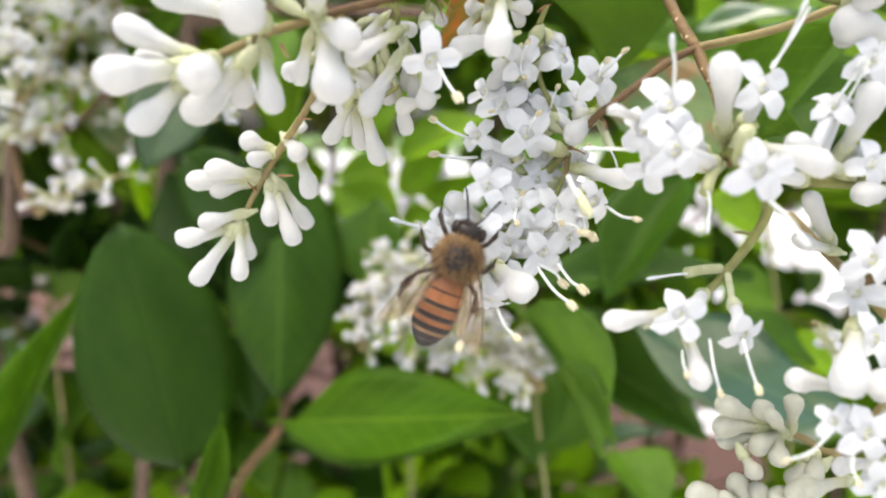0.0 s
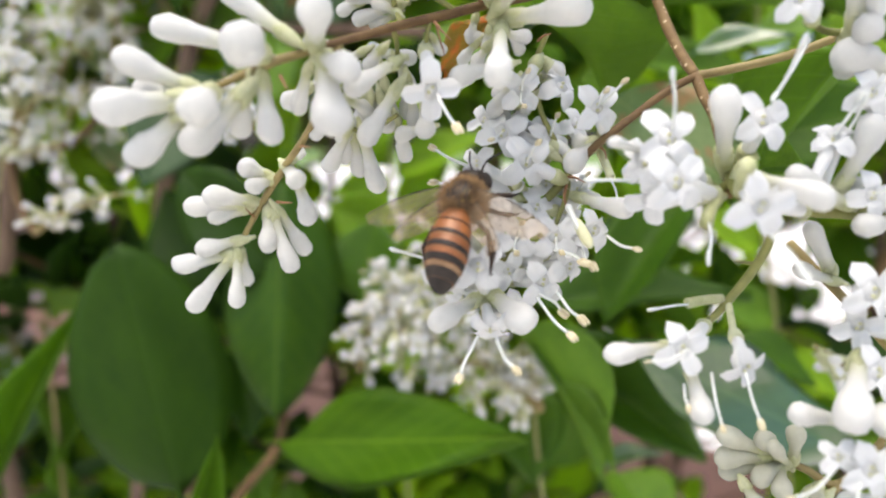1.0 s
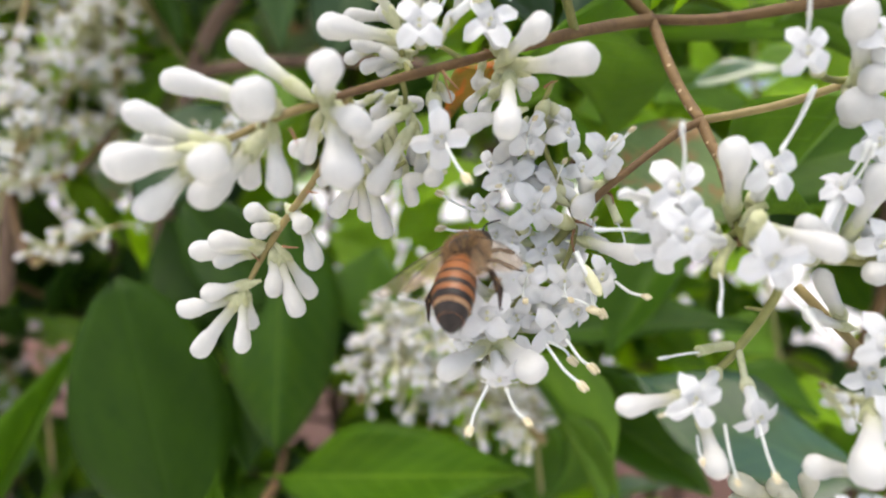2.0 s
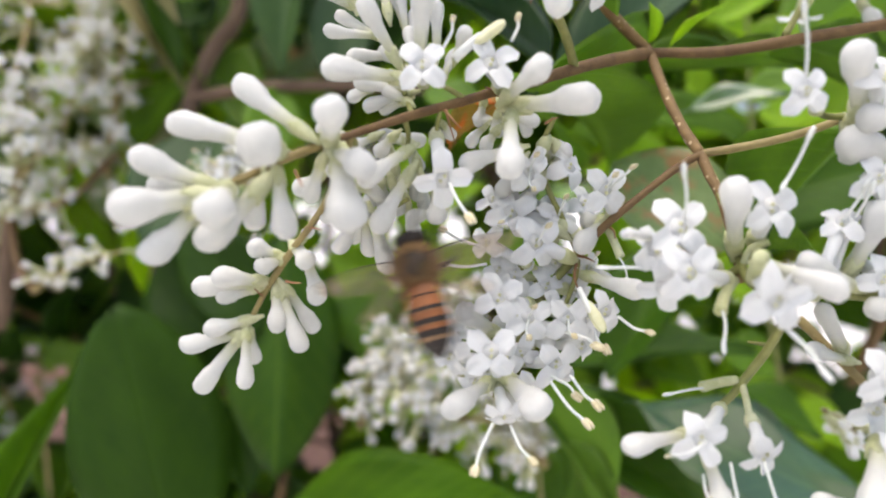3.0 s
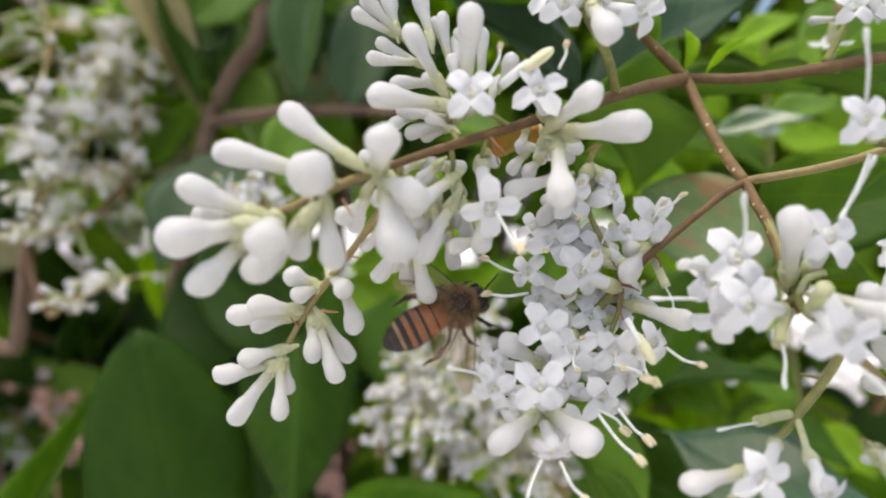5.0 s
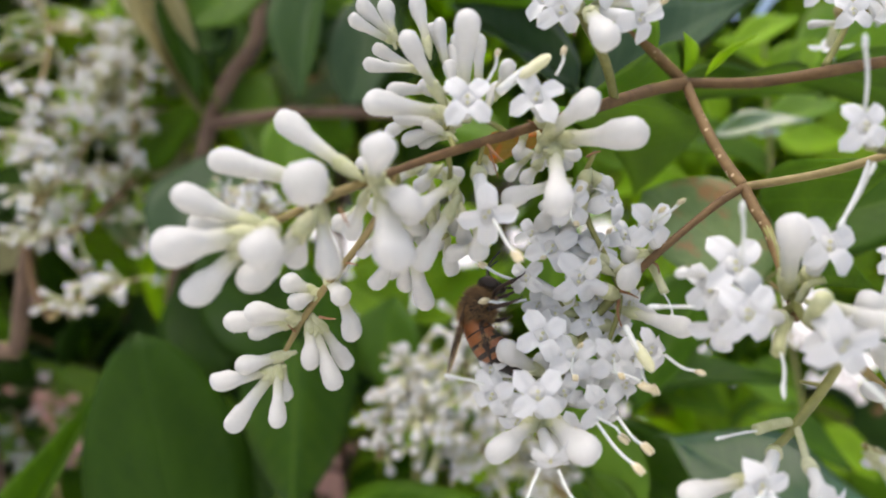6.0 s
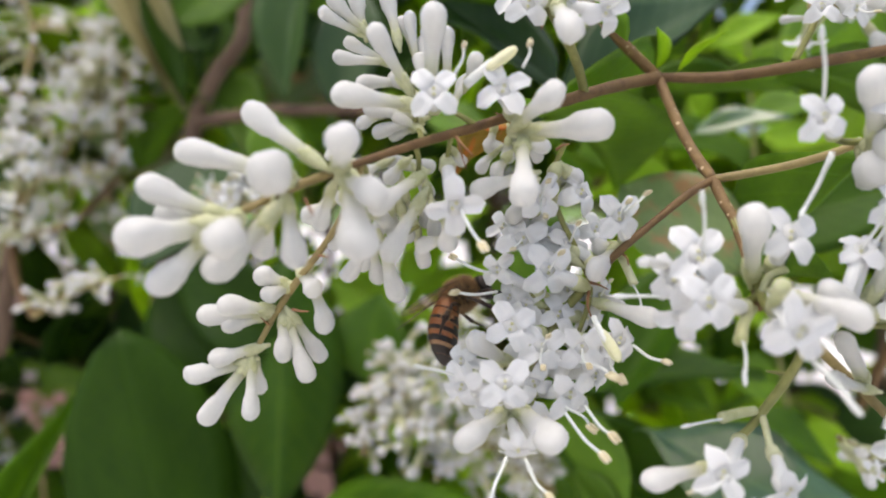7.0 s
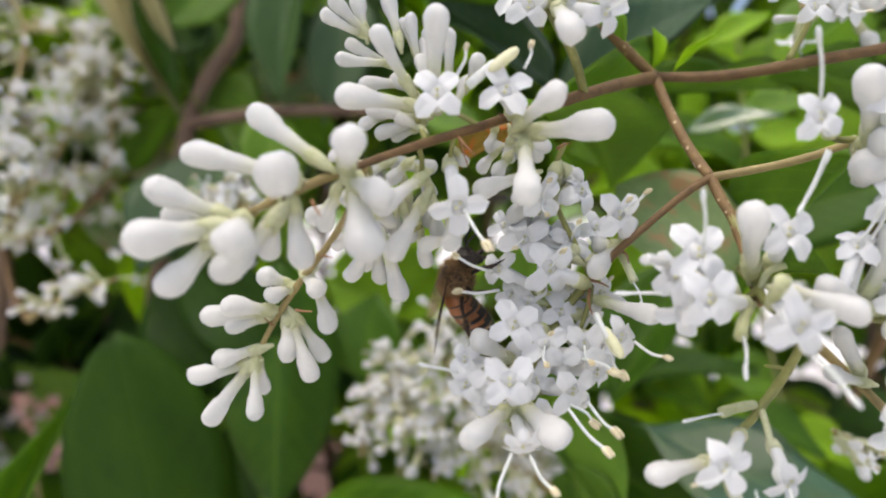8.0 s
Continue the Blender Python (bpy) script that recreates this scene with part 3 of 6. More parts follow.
# upper side of the panicle
bud(budding, (-10.1, 72.1, 24.9), (-14.7, 70.2, 26.5), 0.75)
bud(budding, (-9.9, 72.1, 25.1), (-13.8, 70.4, 28.4), 0.92)
bud(budding, (-10.1, 72.1, 25.1), (-11.0, 72.4, 29.4), 0.95)
bud(budding, (-6.5, 71.0, 23.8), (-7.6, 72.4, 29.6), 1.01)
bud(budding, (-5.4, 66.6, 18.3), (-8.8, 65.0, 24.1), 1.17)
bud(budding, (-4.4, 70.8, 21.3), (-5.8, 71.2, 26.9), 0.76)
bud(budding, (-3.2, 65.5, 17.7), (-2.7, 62.0, 25.2), 1.31)
bud(budding, (-1.6, 67.6, 18.8), (-1.3, 66.9, 24.4), 0.82)
bud(budding, (-7.3, 69.8, 21.6), (-13.0, 68.9, 21.5), 0.79)
bud(budding, (-4.7, 66.4, 16.6), (-12.4, 63.6, 17.8), 1.31)
bud(budding, (-4.8, 69.6, 19.3), (-10.7, 68.7, 19.7), 0.85)
bud(budding, (-4.2, 68.4, 15.8), (-10.2, 69.5, 16.6), 0.86)
bud(budding, (-4.2, 68.4, 15.6), (-9.3, 70.4, 14.7), 0.99)
bud(budding, (-4.5, 69.3, 15.0), (-7.5, 71.3, 14.0), 0.77)
bud(budding, (-3.3, 68.5, 17.9), (-4.9, 69.8, 22.4), 0.69)
bud(budding, (5.1, 66.2, 14.7), (8.4, 60.3, 17.5), 1.39)
bud(budding, (6.1, 67.1, 14.0), (13.4, 62.0, 14.2), 1.85, neck=0.45)
bud(budding, (5.7, 66.1, 13.1), (4.7, 58.7, 7.0), 1.46)
bud(budding, (6.8, 68.9, 10.0), (0.6, 66.8, 8.3), 1.17)
bud(budding, (5.5, 71.1, 12.9), (2.6, 73.2, 13.4), 0.85)
bud(budding, (4.8, 70.2, 13.8), (4.6, 71.0, 11.3), 0.83)
bud(budding, (5.9, 70.1, 13.2), (9.3, 71.0, 12.9), 0.83)
bud(budding, (3.8, 72.1, 12.8), (1.7, 75.0, 10.9), 0.81)
# small buds filling in behind the stem
bud(budding, (-4.8, 71.5, 22.7), (-6.0, 72.0, 26.8), 0.80)
bud(budding, (-2.8, 71.0, 22.3), (-3.8, 71.5, 25.5), 0.72)
bud(budding, (-6.9, 72.0, 11.9), (-2.8, 73.5, 10.7), 0.95)
bud(budding, (-7.7, 69.5, 11.5), (-11.1, 71.0, 10.1), 0.88)
bud(budding, (3.5, 71.5, 15.3), (2.9, 73.0, 12.7), 0.80)
bud(budding, (5.1, 71.5, 14.8), (6.5, 73.0, 12.0), 0.85)
bud(budding, (6.3, 72.0, 14.7), (8.9, 74.0, 11.8), 0.82)
bud(budding, (-6.5, 69.5, 7.2), (-5.5, 71.0, 3.1), 1.00)
bud(budding, (-3.6, 71.0, 7.4), (-2.7, 73.0, 3.3), 0.95)
bud(budding, (-8.1, 71.0, 7.4), (-9.0, 72.5, 3.6), 0.95)
bud(budding, (0.3, 67.0, 18.6), (1.3, 65.5, 21.6), 0.78)
bud(budding, (-12.9, 66.0, 7.5), (-16.0, 67.5, 5.8), 1.15)
bud(budding, (-8.0, 70.0, 16.4), (-11.0, 71.5, 15.4), 0.85)
flower(budding, (-2.9, 61.5, 17.2), (-0.11, -0.97, 0.22), 5.65, 40, (-2.9, 67.4, 16.4), curl=1, stamens=False, seed=1)
flower(budding, (3.6, 63.8, 17.8), (-0.10, -0.94, 0.32), 5.9, 20, (4.9, 68.3, 15.9), stamens=False, seed=2)
flower(budding, (-1.1, 62.8, 6.9), (-0.02, -0.97, -0.24), 6.06, 0, (-1.7, 67.1, 11.3), stamens=False, seed=3)
stamen(budding, (-0.5, 62.7, 6.5), (1.6, 59.4, 2.8), anther=1.4)
stamen(budding, (0.1, 65.0, 18.3), (4.8, 63.4, 21.4), anther=3.4, r=0.5, fused=True)
stamen(budding, (-0.9, 64.6, 19.3), (0.1, 63.7, 22.1), anther=0.8)
stamen(budding, (5.5, 64.5, 19.8), (6.2, 63.7, 22.3), anther=0.9)
stem(budding, 0.26, 0.22, [(-1.2, 66.2, 13.9), (-1.5, 66.1, 12.4), (-1.7, 67.1, 11.3)], mat=GREEN_STEM, name="stalk")
stem(budding, 0.30, 0.22, [(6.0, 68.2, 15.3), (5.8, 67.1, 13.8), (5.6, 66.0, 12.5)], mat=GREEN_STEM, name="stalk")
stem(budding, 0.28, 0.22, [(-4.7, 64.2, 12.7), (-4.4, 66.1, 11.0), (-4.8, 66.9, 8.9)], mat=GREEN_STEM, name="stalk")
stem(budding, 0.26, 0.23, [(-9.2, 61.1, 11.0), (-9.2, 65.0, 8.3), (-9.5, 68.7, 3.5)], mat=GREEN_STEM, name="stalk")
stem(budding, 0.28, 0.22, [(-3.9, 64.2, 12.9), (-4.7, 67.4, 15.3), (-4.7, 66.4, 16.5)], mat=GREEN_STEM, name="stalk")
stem(budding, 0.29, 0.24, [(-4.7, 66.4, 15.1), (-5.3, 67.6, 18.9), (-9.8, 72.1, 24.9)], mat=GREEN_STEM, name="stalk")
stem(budding, 0.29, 0.22, [(1.4, 67.2, 14.7), (-0.3, 66.3, 15.6), (-2.9, 66.5, 17.0)], mat=GREEN_STEM, name="stalk")
stem(budding, 0.28, 0.23, [(-9.5, 68.7, 3.5), (-7.6, 69.6, 3.2), (-4.6, 68.7, 4.9)], mat=GREEN_STEM, name="stalk")

# hanging spray of buds below it
hanging = thing("flower_panicle", (-9.4, 61.1, 10.8), "drooping spray of small creamy privet buds on thin brown stalk", "flower panicle", "privet panicles")
stem(hanging, 0.35, 0.42, [(-9.4, 61.1, 10.8), (-10.9, 64.9, 7.8), (-12.7, 68.8, 5.3), (-15.1, 72.7, 2.5), (-17.4, 74.5, -0.1), (-19.6, 76.4, -2.7)], mat=TIP_STEM)
stem(hanging, 0.42, 0.26, [(-19.6, 76.4, -2.7), (-21.4, 77.2, -5.3), (-22.9, 77.1, -7.9), (-23.9, 77.0, -9.8), (-25.1, 76.9, -11.6)], mat=TIP_STEM)
bud(hanging, (-19.7, 76.4, -1.9), (-23.3, 75.6, -0.2), 1.27)
bud(hanging, (-19.2, 76.4, -1.9), (-22.5, 75.4, -3.3), 1.27)
bud(hanging, (-22.6, 77.3, -5.3), (-30.5, 77.4, -5.5), 1.37)
bud(hanging, (-21.8, 77.3, -4.9), (-27.1, 74.4, -3.5), 1.38)
bud(hanging, (-22.3, 77.2, -5.5), (-27.6, 77.2, -7.0), 1.04)
bud(hanging, (-18.1, 75.5, -0.3), (-15.6, 73.3, -2.5), 1.30)
bud(hanging, (-16.8, 75.4, -1.5), (-14.8, 75.0, -7.2), 1.21)
bud(hanging, (-20.5, 77.2, -5.6), (-20.0, 74.9, -10.5), 1.33)
bud(hanging, (-20.1, 77.2, -5.7), (-17.4, 74.7, -12.8), 1.27)
bud(hanging, (-19.6, 77.2, -5.5), (-16.1, 78.8, -11.3), 1.21)
bud(hanging, (-23.4, 77.0, -9.2), (-28.9, 76.0, -10.5), 1.22)
bud(hanging, (-24.6, 76.9, -10.8), (-32.0, 76.9, -13.0), 1.24)
bud(hanging, (-24.6, 76.9, -10.9), (-29.8, 75.5, -17.6), 1.29)
bud(hanging, (-24.2, 76.9, -10.5), (-23.9, 74.5, -17.0), 1.21)
bud(hanging, (-24.2, 77.9, -10.5), (-23.7, 79.6, -15.4), 0.95)
bud(hanging, (-17.2, 75.5, -0.1), (-16.8, 78.6, 1.1), 0.86)

# top cluster over the fork
top_cluster = thing("flower_panicle", (14.3, 77.4, 19.9), "small privet flower cluster with open white flowers above the fork", "flower panicle", "privet panicles")
stem(top_cluster, 0.52, 0.42, [(13.9, 75.4, 19.2), (12.2, 71.6, 21.5), (10.8, 69.7, 23.4), (9.7, 69.9, 25.4), (8.5, 70.0, 27.7), (7.4, 72.3, 31.3)], mat=GREEN_STEM)
bud(top_cluster, (9.3, 67.9, 26.5), (9.3, 60.6, 22.4), 1.44)
flower(top_cluster, (6.4, 67.0, 26.5), (-0.21, -0.97, -0.13), 5.48, 30, (8.8, 70.0, 27.7), seed=4)
flower(top_cluster, (13.8, 65.8, 25.4), (0.39, -0.91, -0.14), 5.39, 10, (10.0, 70.0, 27.1), seed=5)
flower(top_cluster, (5.1, 70.1, 28.6), (-0.51, -0.85, 0.16), 5.17, 45, (8.0, 72.2, 30.1), seed=6)
flower(top_cluster, (10.2, 68.1, 29.3), (0.09, -0.93, 0.36), 5.57, 20, (8.3, 70.1, 28.9), seed=7)
bud(top_cluster, (10.6, 70.0, 27.7), (16.3, 68.0, 28.7), 1.34)
bud(top_cluster, (8.0, 72.2, 30.7), (3.3, 72.3, 31.1), 1.30)

# ---- the open panicle that the bee visits ----
open_panicle = thing("flower_panicle", (28.4, 75.6, 9.6), "privet panicle in full bloom with many four-lobed white flowers", "flower panicle", "privet panicles")
stem(open_panicle, 0.44, 0.42, [(28.4, 75.6, 9.6), (24.6, 73.3, 7.8), (20.1, 72.0, 4.6), (16.4, 70.6, 1.9), (13.6, 71.1, -1.1)], mat=BARK)
stem(open_panicle, 0.56, 0.37, [(14.0, 73.0, -1.4), (11.2, 72.9, -4.6), (8.8, 71.7, -7.5), (6.8, 70.5, -10.6), (5.3, 69.3, -13.5), (4.3, 67.2, -15.8)], mat=GREEN_STEM)
flower(open_panicle, (8.4, 71.7, 7.6), (0.09, -0.98, 0.16), 5.52, 35, (10.3, 72.9, 11.0), seed=8)
flower(open_panicle, (13.0, 72.7, 8.3), (0.44, -0.83, 0.35), 5.48, 15, (11.4, 73.9, 10.8), curl=4, seed=9)
flower(open_panicle, (15.9, 68.5, 5.7), (0.14, -0.99, 0.01), 5.97, 40, (17.7, 72.3, 2.8), seed=10)
stamen(open_panicle, (16.3, 68.5, 6.0), (17.7, 64.6, 8.2), anther=1.0)
flower(open_panicle, (9.0, 70.2, 0.1), (0.14, -0.99, -0.04), 6.63, 30, (12.9, 72.0, -1.8), seed=11)
flower(open_panicle, (6.5, 72.4, 3.2), (-0.21, -0.93, 0.31), 6.09, 15, (11.0, 73.2, 0.3), seed=12)
flower(open_panicle, (11.9, 73.3, 2.8), (0.29, -0.92, 0.26), 5.56, 60, (14.4, 73.1, 0.3), seed=13)
flower(open_panicle, (4.6, 74.6, 4.7), (-0.51, -0.73, 0.45), 4.39, 20, (7.7, 74.4, 3.4), stamens=False, seed=14)
bud(open_panicle, (16.7, 72.2, 2.2), (13.1, 69.1, -0.6), 1.34)
flower(open_panicle, (3.8, 73.3, -0.1), (-0.46, -0.85, 0.26), 4.86, 40, (8.8, 73.0, -2.8), stamens=False, seed=15)
flower(open_panicle, (5.2, 74.0, -3.2), (-0.41, -0.91, -0.04), 4.04, 10, (8.7, 72.9, -4.0), stamens=False, seed=16)
stamen(open_panicle, (3.1, 73.2, -0.5), (-1.5, 70.4, 1.8), anther=1.1)
stamen(open_panicle, (3.8, 73.1, -2.5), (-1.5, 69.2, -2.0), anther=1.3)
flower(open_panicle, (4.6, 66.9, -5.2), (-0.11, -0.96, 0.26), 6.11, 20, (8.5, 71.7, -6.9), seed=17)
flower(open_panicle, (3.4, 61.6, -9.6), (-0.04, -1.00, 0.02), 5.95, 38, (4.6, 67.4, -13.5), stamens=False, seed=18)
flower(open_panicle, (7.7, 66.7, -7.3), (-0.01, -1.00, 0.07), 5.66, 28, (9.4, 71.5, -9.9), seed=19)
flower(open_panicle, (11.7, 66.7, -7.5), (0.09, -0.99, 0.06), 5.66, 40, (10.9, 71.5, -10.5), seed=20)
flower(open_panicle, (15.8, 67.6, -6.9), (0.39, -0.92, 0.11), 5.40, 20, (12.2, 71.7, -7.5), stamens=False, seed=21)
flower(open_panicle, (10.5, 66.4, -12.1), (0.34, -0.91, -0.24), 5.88, 35, (7.4, 70.4, -12.7), stamens=False, seed=22)
flower(open_panicle, (13.9, 73.8, -5.4), (0.49, -0.86, -0.15), 5.64, 50, (11.8, 72.8, -5.3), stamens=False, seed=23)
stamen(open_panicle, (17.1, 67.6, -7.4), (19.5, 63.5, -8.4), anther=1.1)
stamen(open_panicle, (12.6, 65.9, -4.1), (14.6, 63.6, -8.1), anther=3.4, r=0.3, fused=True)
stamen(open_panicle, (14.5, 67.6, -8.2), (15.3, 64.4, -10.6), anther=1.4)
stamen(open_panicle, (11.4, 66.6, -8.8), (14.6, 63.5, -9.8), anther=1.5)
stamen(open_panicle, (9.5, 64.3, -13.2), (12.7, 60.0, -16.5), anther=1.3)
stamen(open_panicle, (11.7, 65.3, -12.9), (14.2, 62.1, -15.5), anther=1.4)
stamen(open_panicle, (9.9, 66.3, -13.3), (12.9, 65.1, -15.5), anther=1.3)
bud(open_panicle, (5.0, 70.6, -9.8), (0.2, 67.9, -6.8), 1.28)
bud(open_panicle, (4.0, 67.3, -13.8), (-0.7, 61.3, -15.6), 1.51)
bud(open_panicle, (5.1, 67.4, -13.4), (8.5, 60.2, -15.3), 1.64)
flower(open_panicle, (4.7, 62.2, -16.1), (-0.05, -0.70, -0.72), 5.2, 45, (4.6, 67.3, -14.4), curl=2, stamens=False, seed=24)
stamen(open_panicle, (3.5, 61.2, -16.3), (1.3, 57.0, -19.6), anther=1.2)
stamen(open_panicle, (5.2, 61.1, -16.5), (7.0, 57.0, -18.7), anther=1.1)
flower(open_panicle, (-0.5, 66.6, -11.2), (-0.46, -0.89, -0.04), 5.20, 20, (3.4, 69.4, -12.3), seed=25)
flower(open_panicle, (-0.4, 69.7, -9.3), (-0.61, -0.75, 0.26), 4.50, 30, (4.2, 71.6, -10.5), stamens=False, seed=26)
flower(open_panicle, (2.1, 67.3, -14.1), (-0.32, -0.89, -0.34), 4.94, 20, (4.2, 68.4, -13.5), stamens=False, seed=27)
flower(open_panicle, (8.2, 68.2, -15.3), (0.28, -0.85, -0.45), 5.13, 20, (5.5, 69.3, -13.8), stamens=False, seed=28)
style(open_panicle, (-0.5, 67.6, -10.5), (-4.6, 63.8, -8.4))
bud(open_panicle, (14.4, 71.9, -3.6), (19.6, 66.7, -4.8), 1.24)
bud(open_panicle, (17.0, 73.3, 2.4), (14.7, 75.3, 2.0), 1.08)
bud(open_panicle, (9.0, 74.6, 5.9), (5.6, 74.8, 8.1), 1.06)
bud(open_panicle, (8.1, 74.8, 9.0), (5.1, 73.6, 5.0), 1.24)
stem(open_panicle, 0.43, 0.48, [(17.1, 73.2, 1.7), (17.6, 72.1, 0.3), (18.2, 71.0, -1.6)], mat=CALYX, name="spent_calyx")
style(open_panicle, (17.9, 71.0, -1.4), (18.7, 69.8, -4.1), r=0.1)
stem(open_panicle, 0.34, 0.28, [(14.0, 73.0, -1.4), (12.5, 73.3, 2.1), (10.7, 73.6, 5.9), (9.8, 73.9, 10.2)], mat=GREEN_STEM, name="stalk")
stem(open_panicle, 0.34, 0.28, [(11.2, 72.9, -4.6), (8.7, 72.9, -4.0), (6.9, 73.1, -1.5)], mat=GREEN_STEM, name="stalk")
stem(open_panicle, 0.34, 0.27, [(14.0, 73.0, -1.4), (13.5, 71.9, -3.9), (12.2, 71.7, -7.5)], mat=GREEN_STEM, name="stalk")
stem(open_panicle, 0.33, 0.27, [(6.8, 70.5, -10.6), (9.1, 71.5, -10.5), (10.9, 71.5, -9.9)], mat=GREEN_STEM, name="stalk")
stem(open_panicle, 0.33, 0.27, [(6.8, 70.5, -10.6), (4.7, 70.6, -10.2), (3.7, 69.5, -11.8)], mat=GREEN_STEM, name="stalk")
stem(open_panicle, 0.34, 0.27, [(9.8, 73.9, 10.2), (10.3, 72.9, 11.6), (11.0, 72.0, 13.4)], mat=GREEN_STEM, name="stalk")

# crowded inner flowers
flower(open_panicle, (10.4, 71.9, -4.8), (0.19, -0.91, 0.36), 5.24, 15, (11.6, 74.9, -4.8), stamens=False, seed=1)
flower(open_panicle, (15.1, 72.9, -3.1), (0.39, -0.88, 0.25), 4.94, 55, (13.9, 75.0, -2.4), seed=2)
flower(open_panicle, (7.0, 73.0, -3.7), (-0.31, -0.91, 0.26), 5.44, 25, (9.8, 73.9, -5.1), seed=3)
flower(open_panicle, (7.0, 67.5, -11.2), (0.09, -0.99, -0.14), 5.17, 60, (6.2, 70.4, -12.6), seed=4)
flower(open_panicle, (13.8, 69.4, -11.0), (0.49, -0.87, -0.05), 4.97, 30, (10.0, 71.4, -11.1), stamens=False, seed=5)
flower(open_panicle, (11.7, 74.0, -2.3), (0.09, -0.83, 0.55), 5.01, 40, (13.5, 74.9, -3.1), stamens=False, seed=6)
flower(open_panicle, (15.2, 75.4, 4.2), (0.19, -0.95, 0.26), 5.34, 15, (15.5, 75.2, 1.3), stamens=False, seed=7)
flower(open_panicle, (15.0, 70.6, -8.5), (0.29, -0.92, 0.26), 5.04, 5, (11.8, 72.7, -7.7), stamens=False, seed=8)
bud(open_panicle, (8.5, 71.5, -11.1), (10.1, 67.5, -9.8), 1.03)
bud(open_panicle, (5.2, 69.4, -12.9), (2.7, 67.5, -12.3), 1.03)
bud(open_panicle, (5.0, 68.3, -14.4), (6.5, 66.1, -16.3), 1.13)
bud(open_panicle, (12.0, 75.2, 0.7), (10.4, 73.4, 3.4), 1.05)
bud(open_panicle, (10.1, 75.4, 3.3), (7.9, 73.5, 5.0), 1.11)
bud(open_panicle, (10.6, 74.8, 9.0), (12.6, 73.9, 10.8), 1.05)
bud(open_panicle, (14.6, 73.9, -3.0), (17.4, 70.8, -4.1), 0.90)
bud(open_panicle, (9.1, 71.3, -13.0), (12.9, 69.2, -14.2), 0.95)
for k in range(11):
    rng = random.Random(300 + k)
    axis = [Vector((9.8, 73.9, 9.0)), Vector((12.5, 73.3, 2.1)), Vector((14.0, 73.0, -1.4)), Vector((11.2, 72.9, -4.6)), Vector((8.8, 71.7, -7.5)), Vector((6.8, 70.5, -10.6))]
    i = rng.randrange(5)
    p = axis[i].lerp(axis[i + 1], rng.random())
    out = Vector((rng.gauss(-0.25, 0.8), rng.uniform(-0.5, 0.5), rng.gauss(0, 0.8))).normalized()
    c = p + out * rng.uniform(3.0, 5.5) + Vector((0, 0.8, 0))
    if rng.random() < 0.6:
        flower(open_panicle, c, (out.x * 0.6, -0.8, out.z * 0.6), rng.uniform(4.6, 5.4), rng.uniform(0, 90), p, stamens=rng.random() < 0.4, seed=400 + k)
    else:
        bud(open_panicle, p + out, c + out, rng.uniform(1.05, 1.3))
# crowded inner buds
bud(budding, (-9.6, 63.1, 9.8), (-12.1, 64.9, 7.3), 0.97)
bud(budding, (-7.5, 68.9, 7.2), (-7.2, 72.6, 3.6), 1.04)
bud(budding, (-6.0, 68.9, 8.4), (-5.7, 73.7, 4.8), 0.99)
bud(budding, (-3.7, 68.9, 8.9), (-3.5, 72.7, 4.8), 1.04)
bud(budding, (-11.4, 69.8, 5.0), (-13.9, 72.7, 2.5), 0.97)
bud(budding, (-9.8, 68.8, 5.3), (-10.6, 70.6, 2.0), 1.01)
bud(budding, (-5.6, 66.1, 11.3), (-8.0, 69.0, 9.5), 0.86)
bud(budding, (-12.0, 61.0, 8.8), (-14.2, 64.8, 5.1), 0.97)
bud(budding, (-3.2, 68.8, 7.2), (-2.9, 71.6, 3.6), 0.96)
bud(budding, (-1.2, 67.1, 12.5), (0.1, 70.0, 11.2), 0.76)
bud(budding, (4.8, 70.0, 12.1), (3.2, 71.9, 10.1), 0.96)
bud(budding, (-4.2, 66.3, 14.3), (-6.8, 69.5, 16.4), 0.80)
bud(budding, (-4.7, 68.5, 17.9), (-7.3, 69.7, 20.4), 0.92)
bud(budding, (-7.4, 71.8, 21.7), (-12.4, 74.1, 24.9), 0.79)
bud(budding, (-3.6, 69.6, 19.2), (-4.2, 72.0, 24.9), 0.89)
bud(budding, (-1.1, 67.4, 16.6), (0.4, 69.6, 20.3), 0.86)

# ---- the near panicle at the fork's other arm ----
near_panicle = thing("flower_panicle", (28.9, 71.3, 5.1), "near privet panicle with wide open white flowers and spent cups", "flower panicle", "privet panicles")
stem(near_panicle, 0.54, 0.31, [(28.9, 71.3, 5.1), (28.5, 67.1, 1.8), (27.0, 61.8, -1.5), (27.0, 58.7, -3.0), (29.1, 56.7, -3.2)], mat=GREEN_STEM)
flower(near_panicle, (19.8, 58.2, 2.5), (-0.01, -0.95, 0.31), 6.4, 35, (25.1, 62.8, -2.1), stamens=False, seed=29)
flower(near_panicle, (19.8, 55.9, -1.3), (0.04, -1.00, 0.02), 6.5, 40, (25.7, 61.8, -2.8), stamens=False, seed=30)
flower(near_panicle, (18.0, 59.1, 0.5), (-0.56, -0.81, 0.16), 5.9, 30, (25.1, 62.8, -2.1), stamens=False, seed=31)
flower(near_panicle, (18.8, 58.8, -3.0), (-0.41, -0.84, -0.34), 5.9, 10, (25.4, 62.8, -2.9), stamens=False, seed=32)
style(near_panicle, (19.7, 57.2, 3.1), (18.5, 54.5, 7.3))
style(near_panicle, (18.2, 60.0, -1.5), (13.6, 60.0, -1.3))
bud(near_panicle, (26.7, 62.9, 0.0), (23.7, 56.4, 6.7), 1.64, neck=0.5)
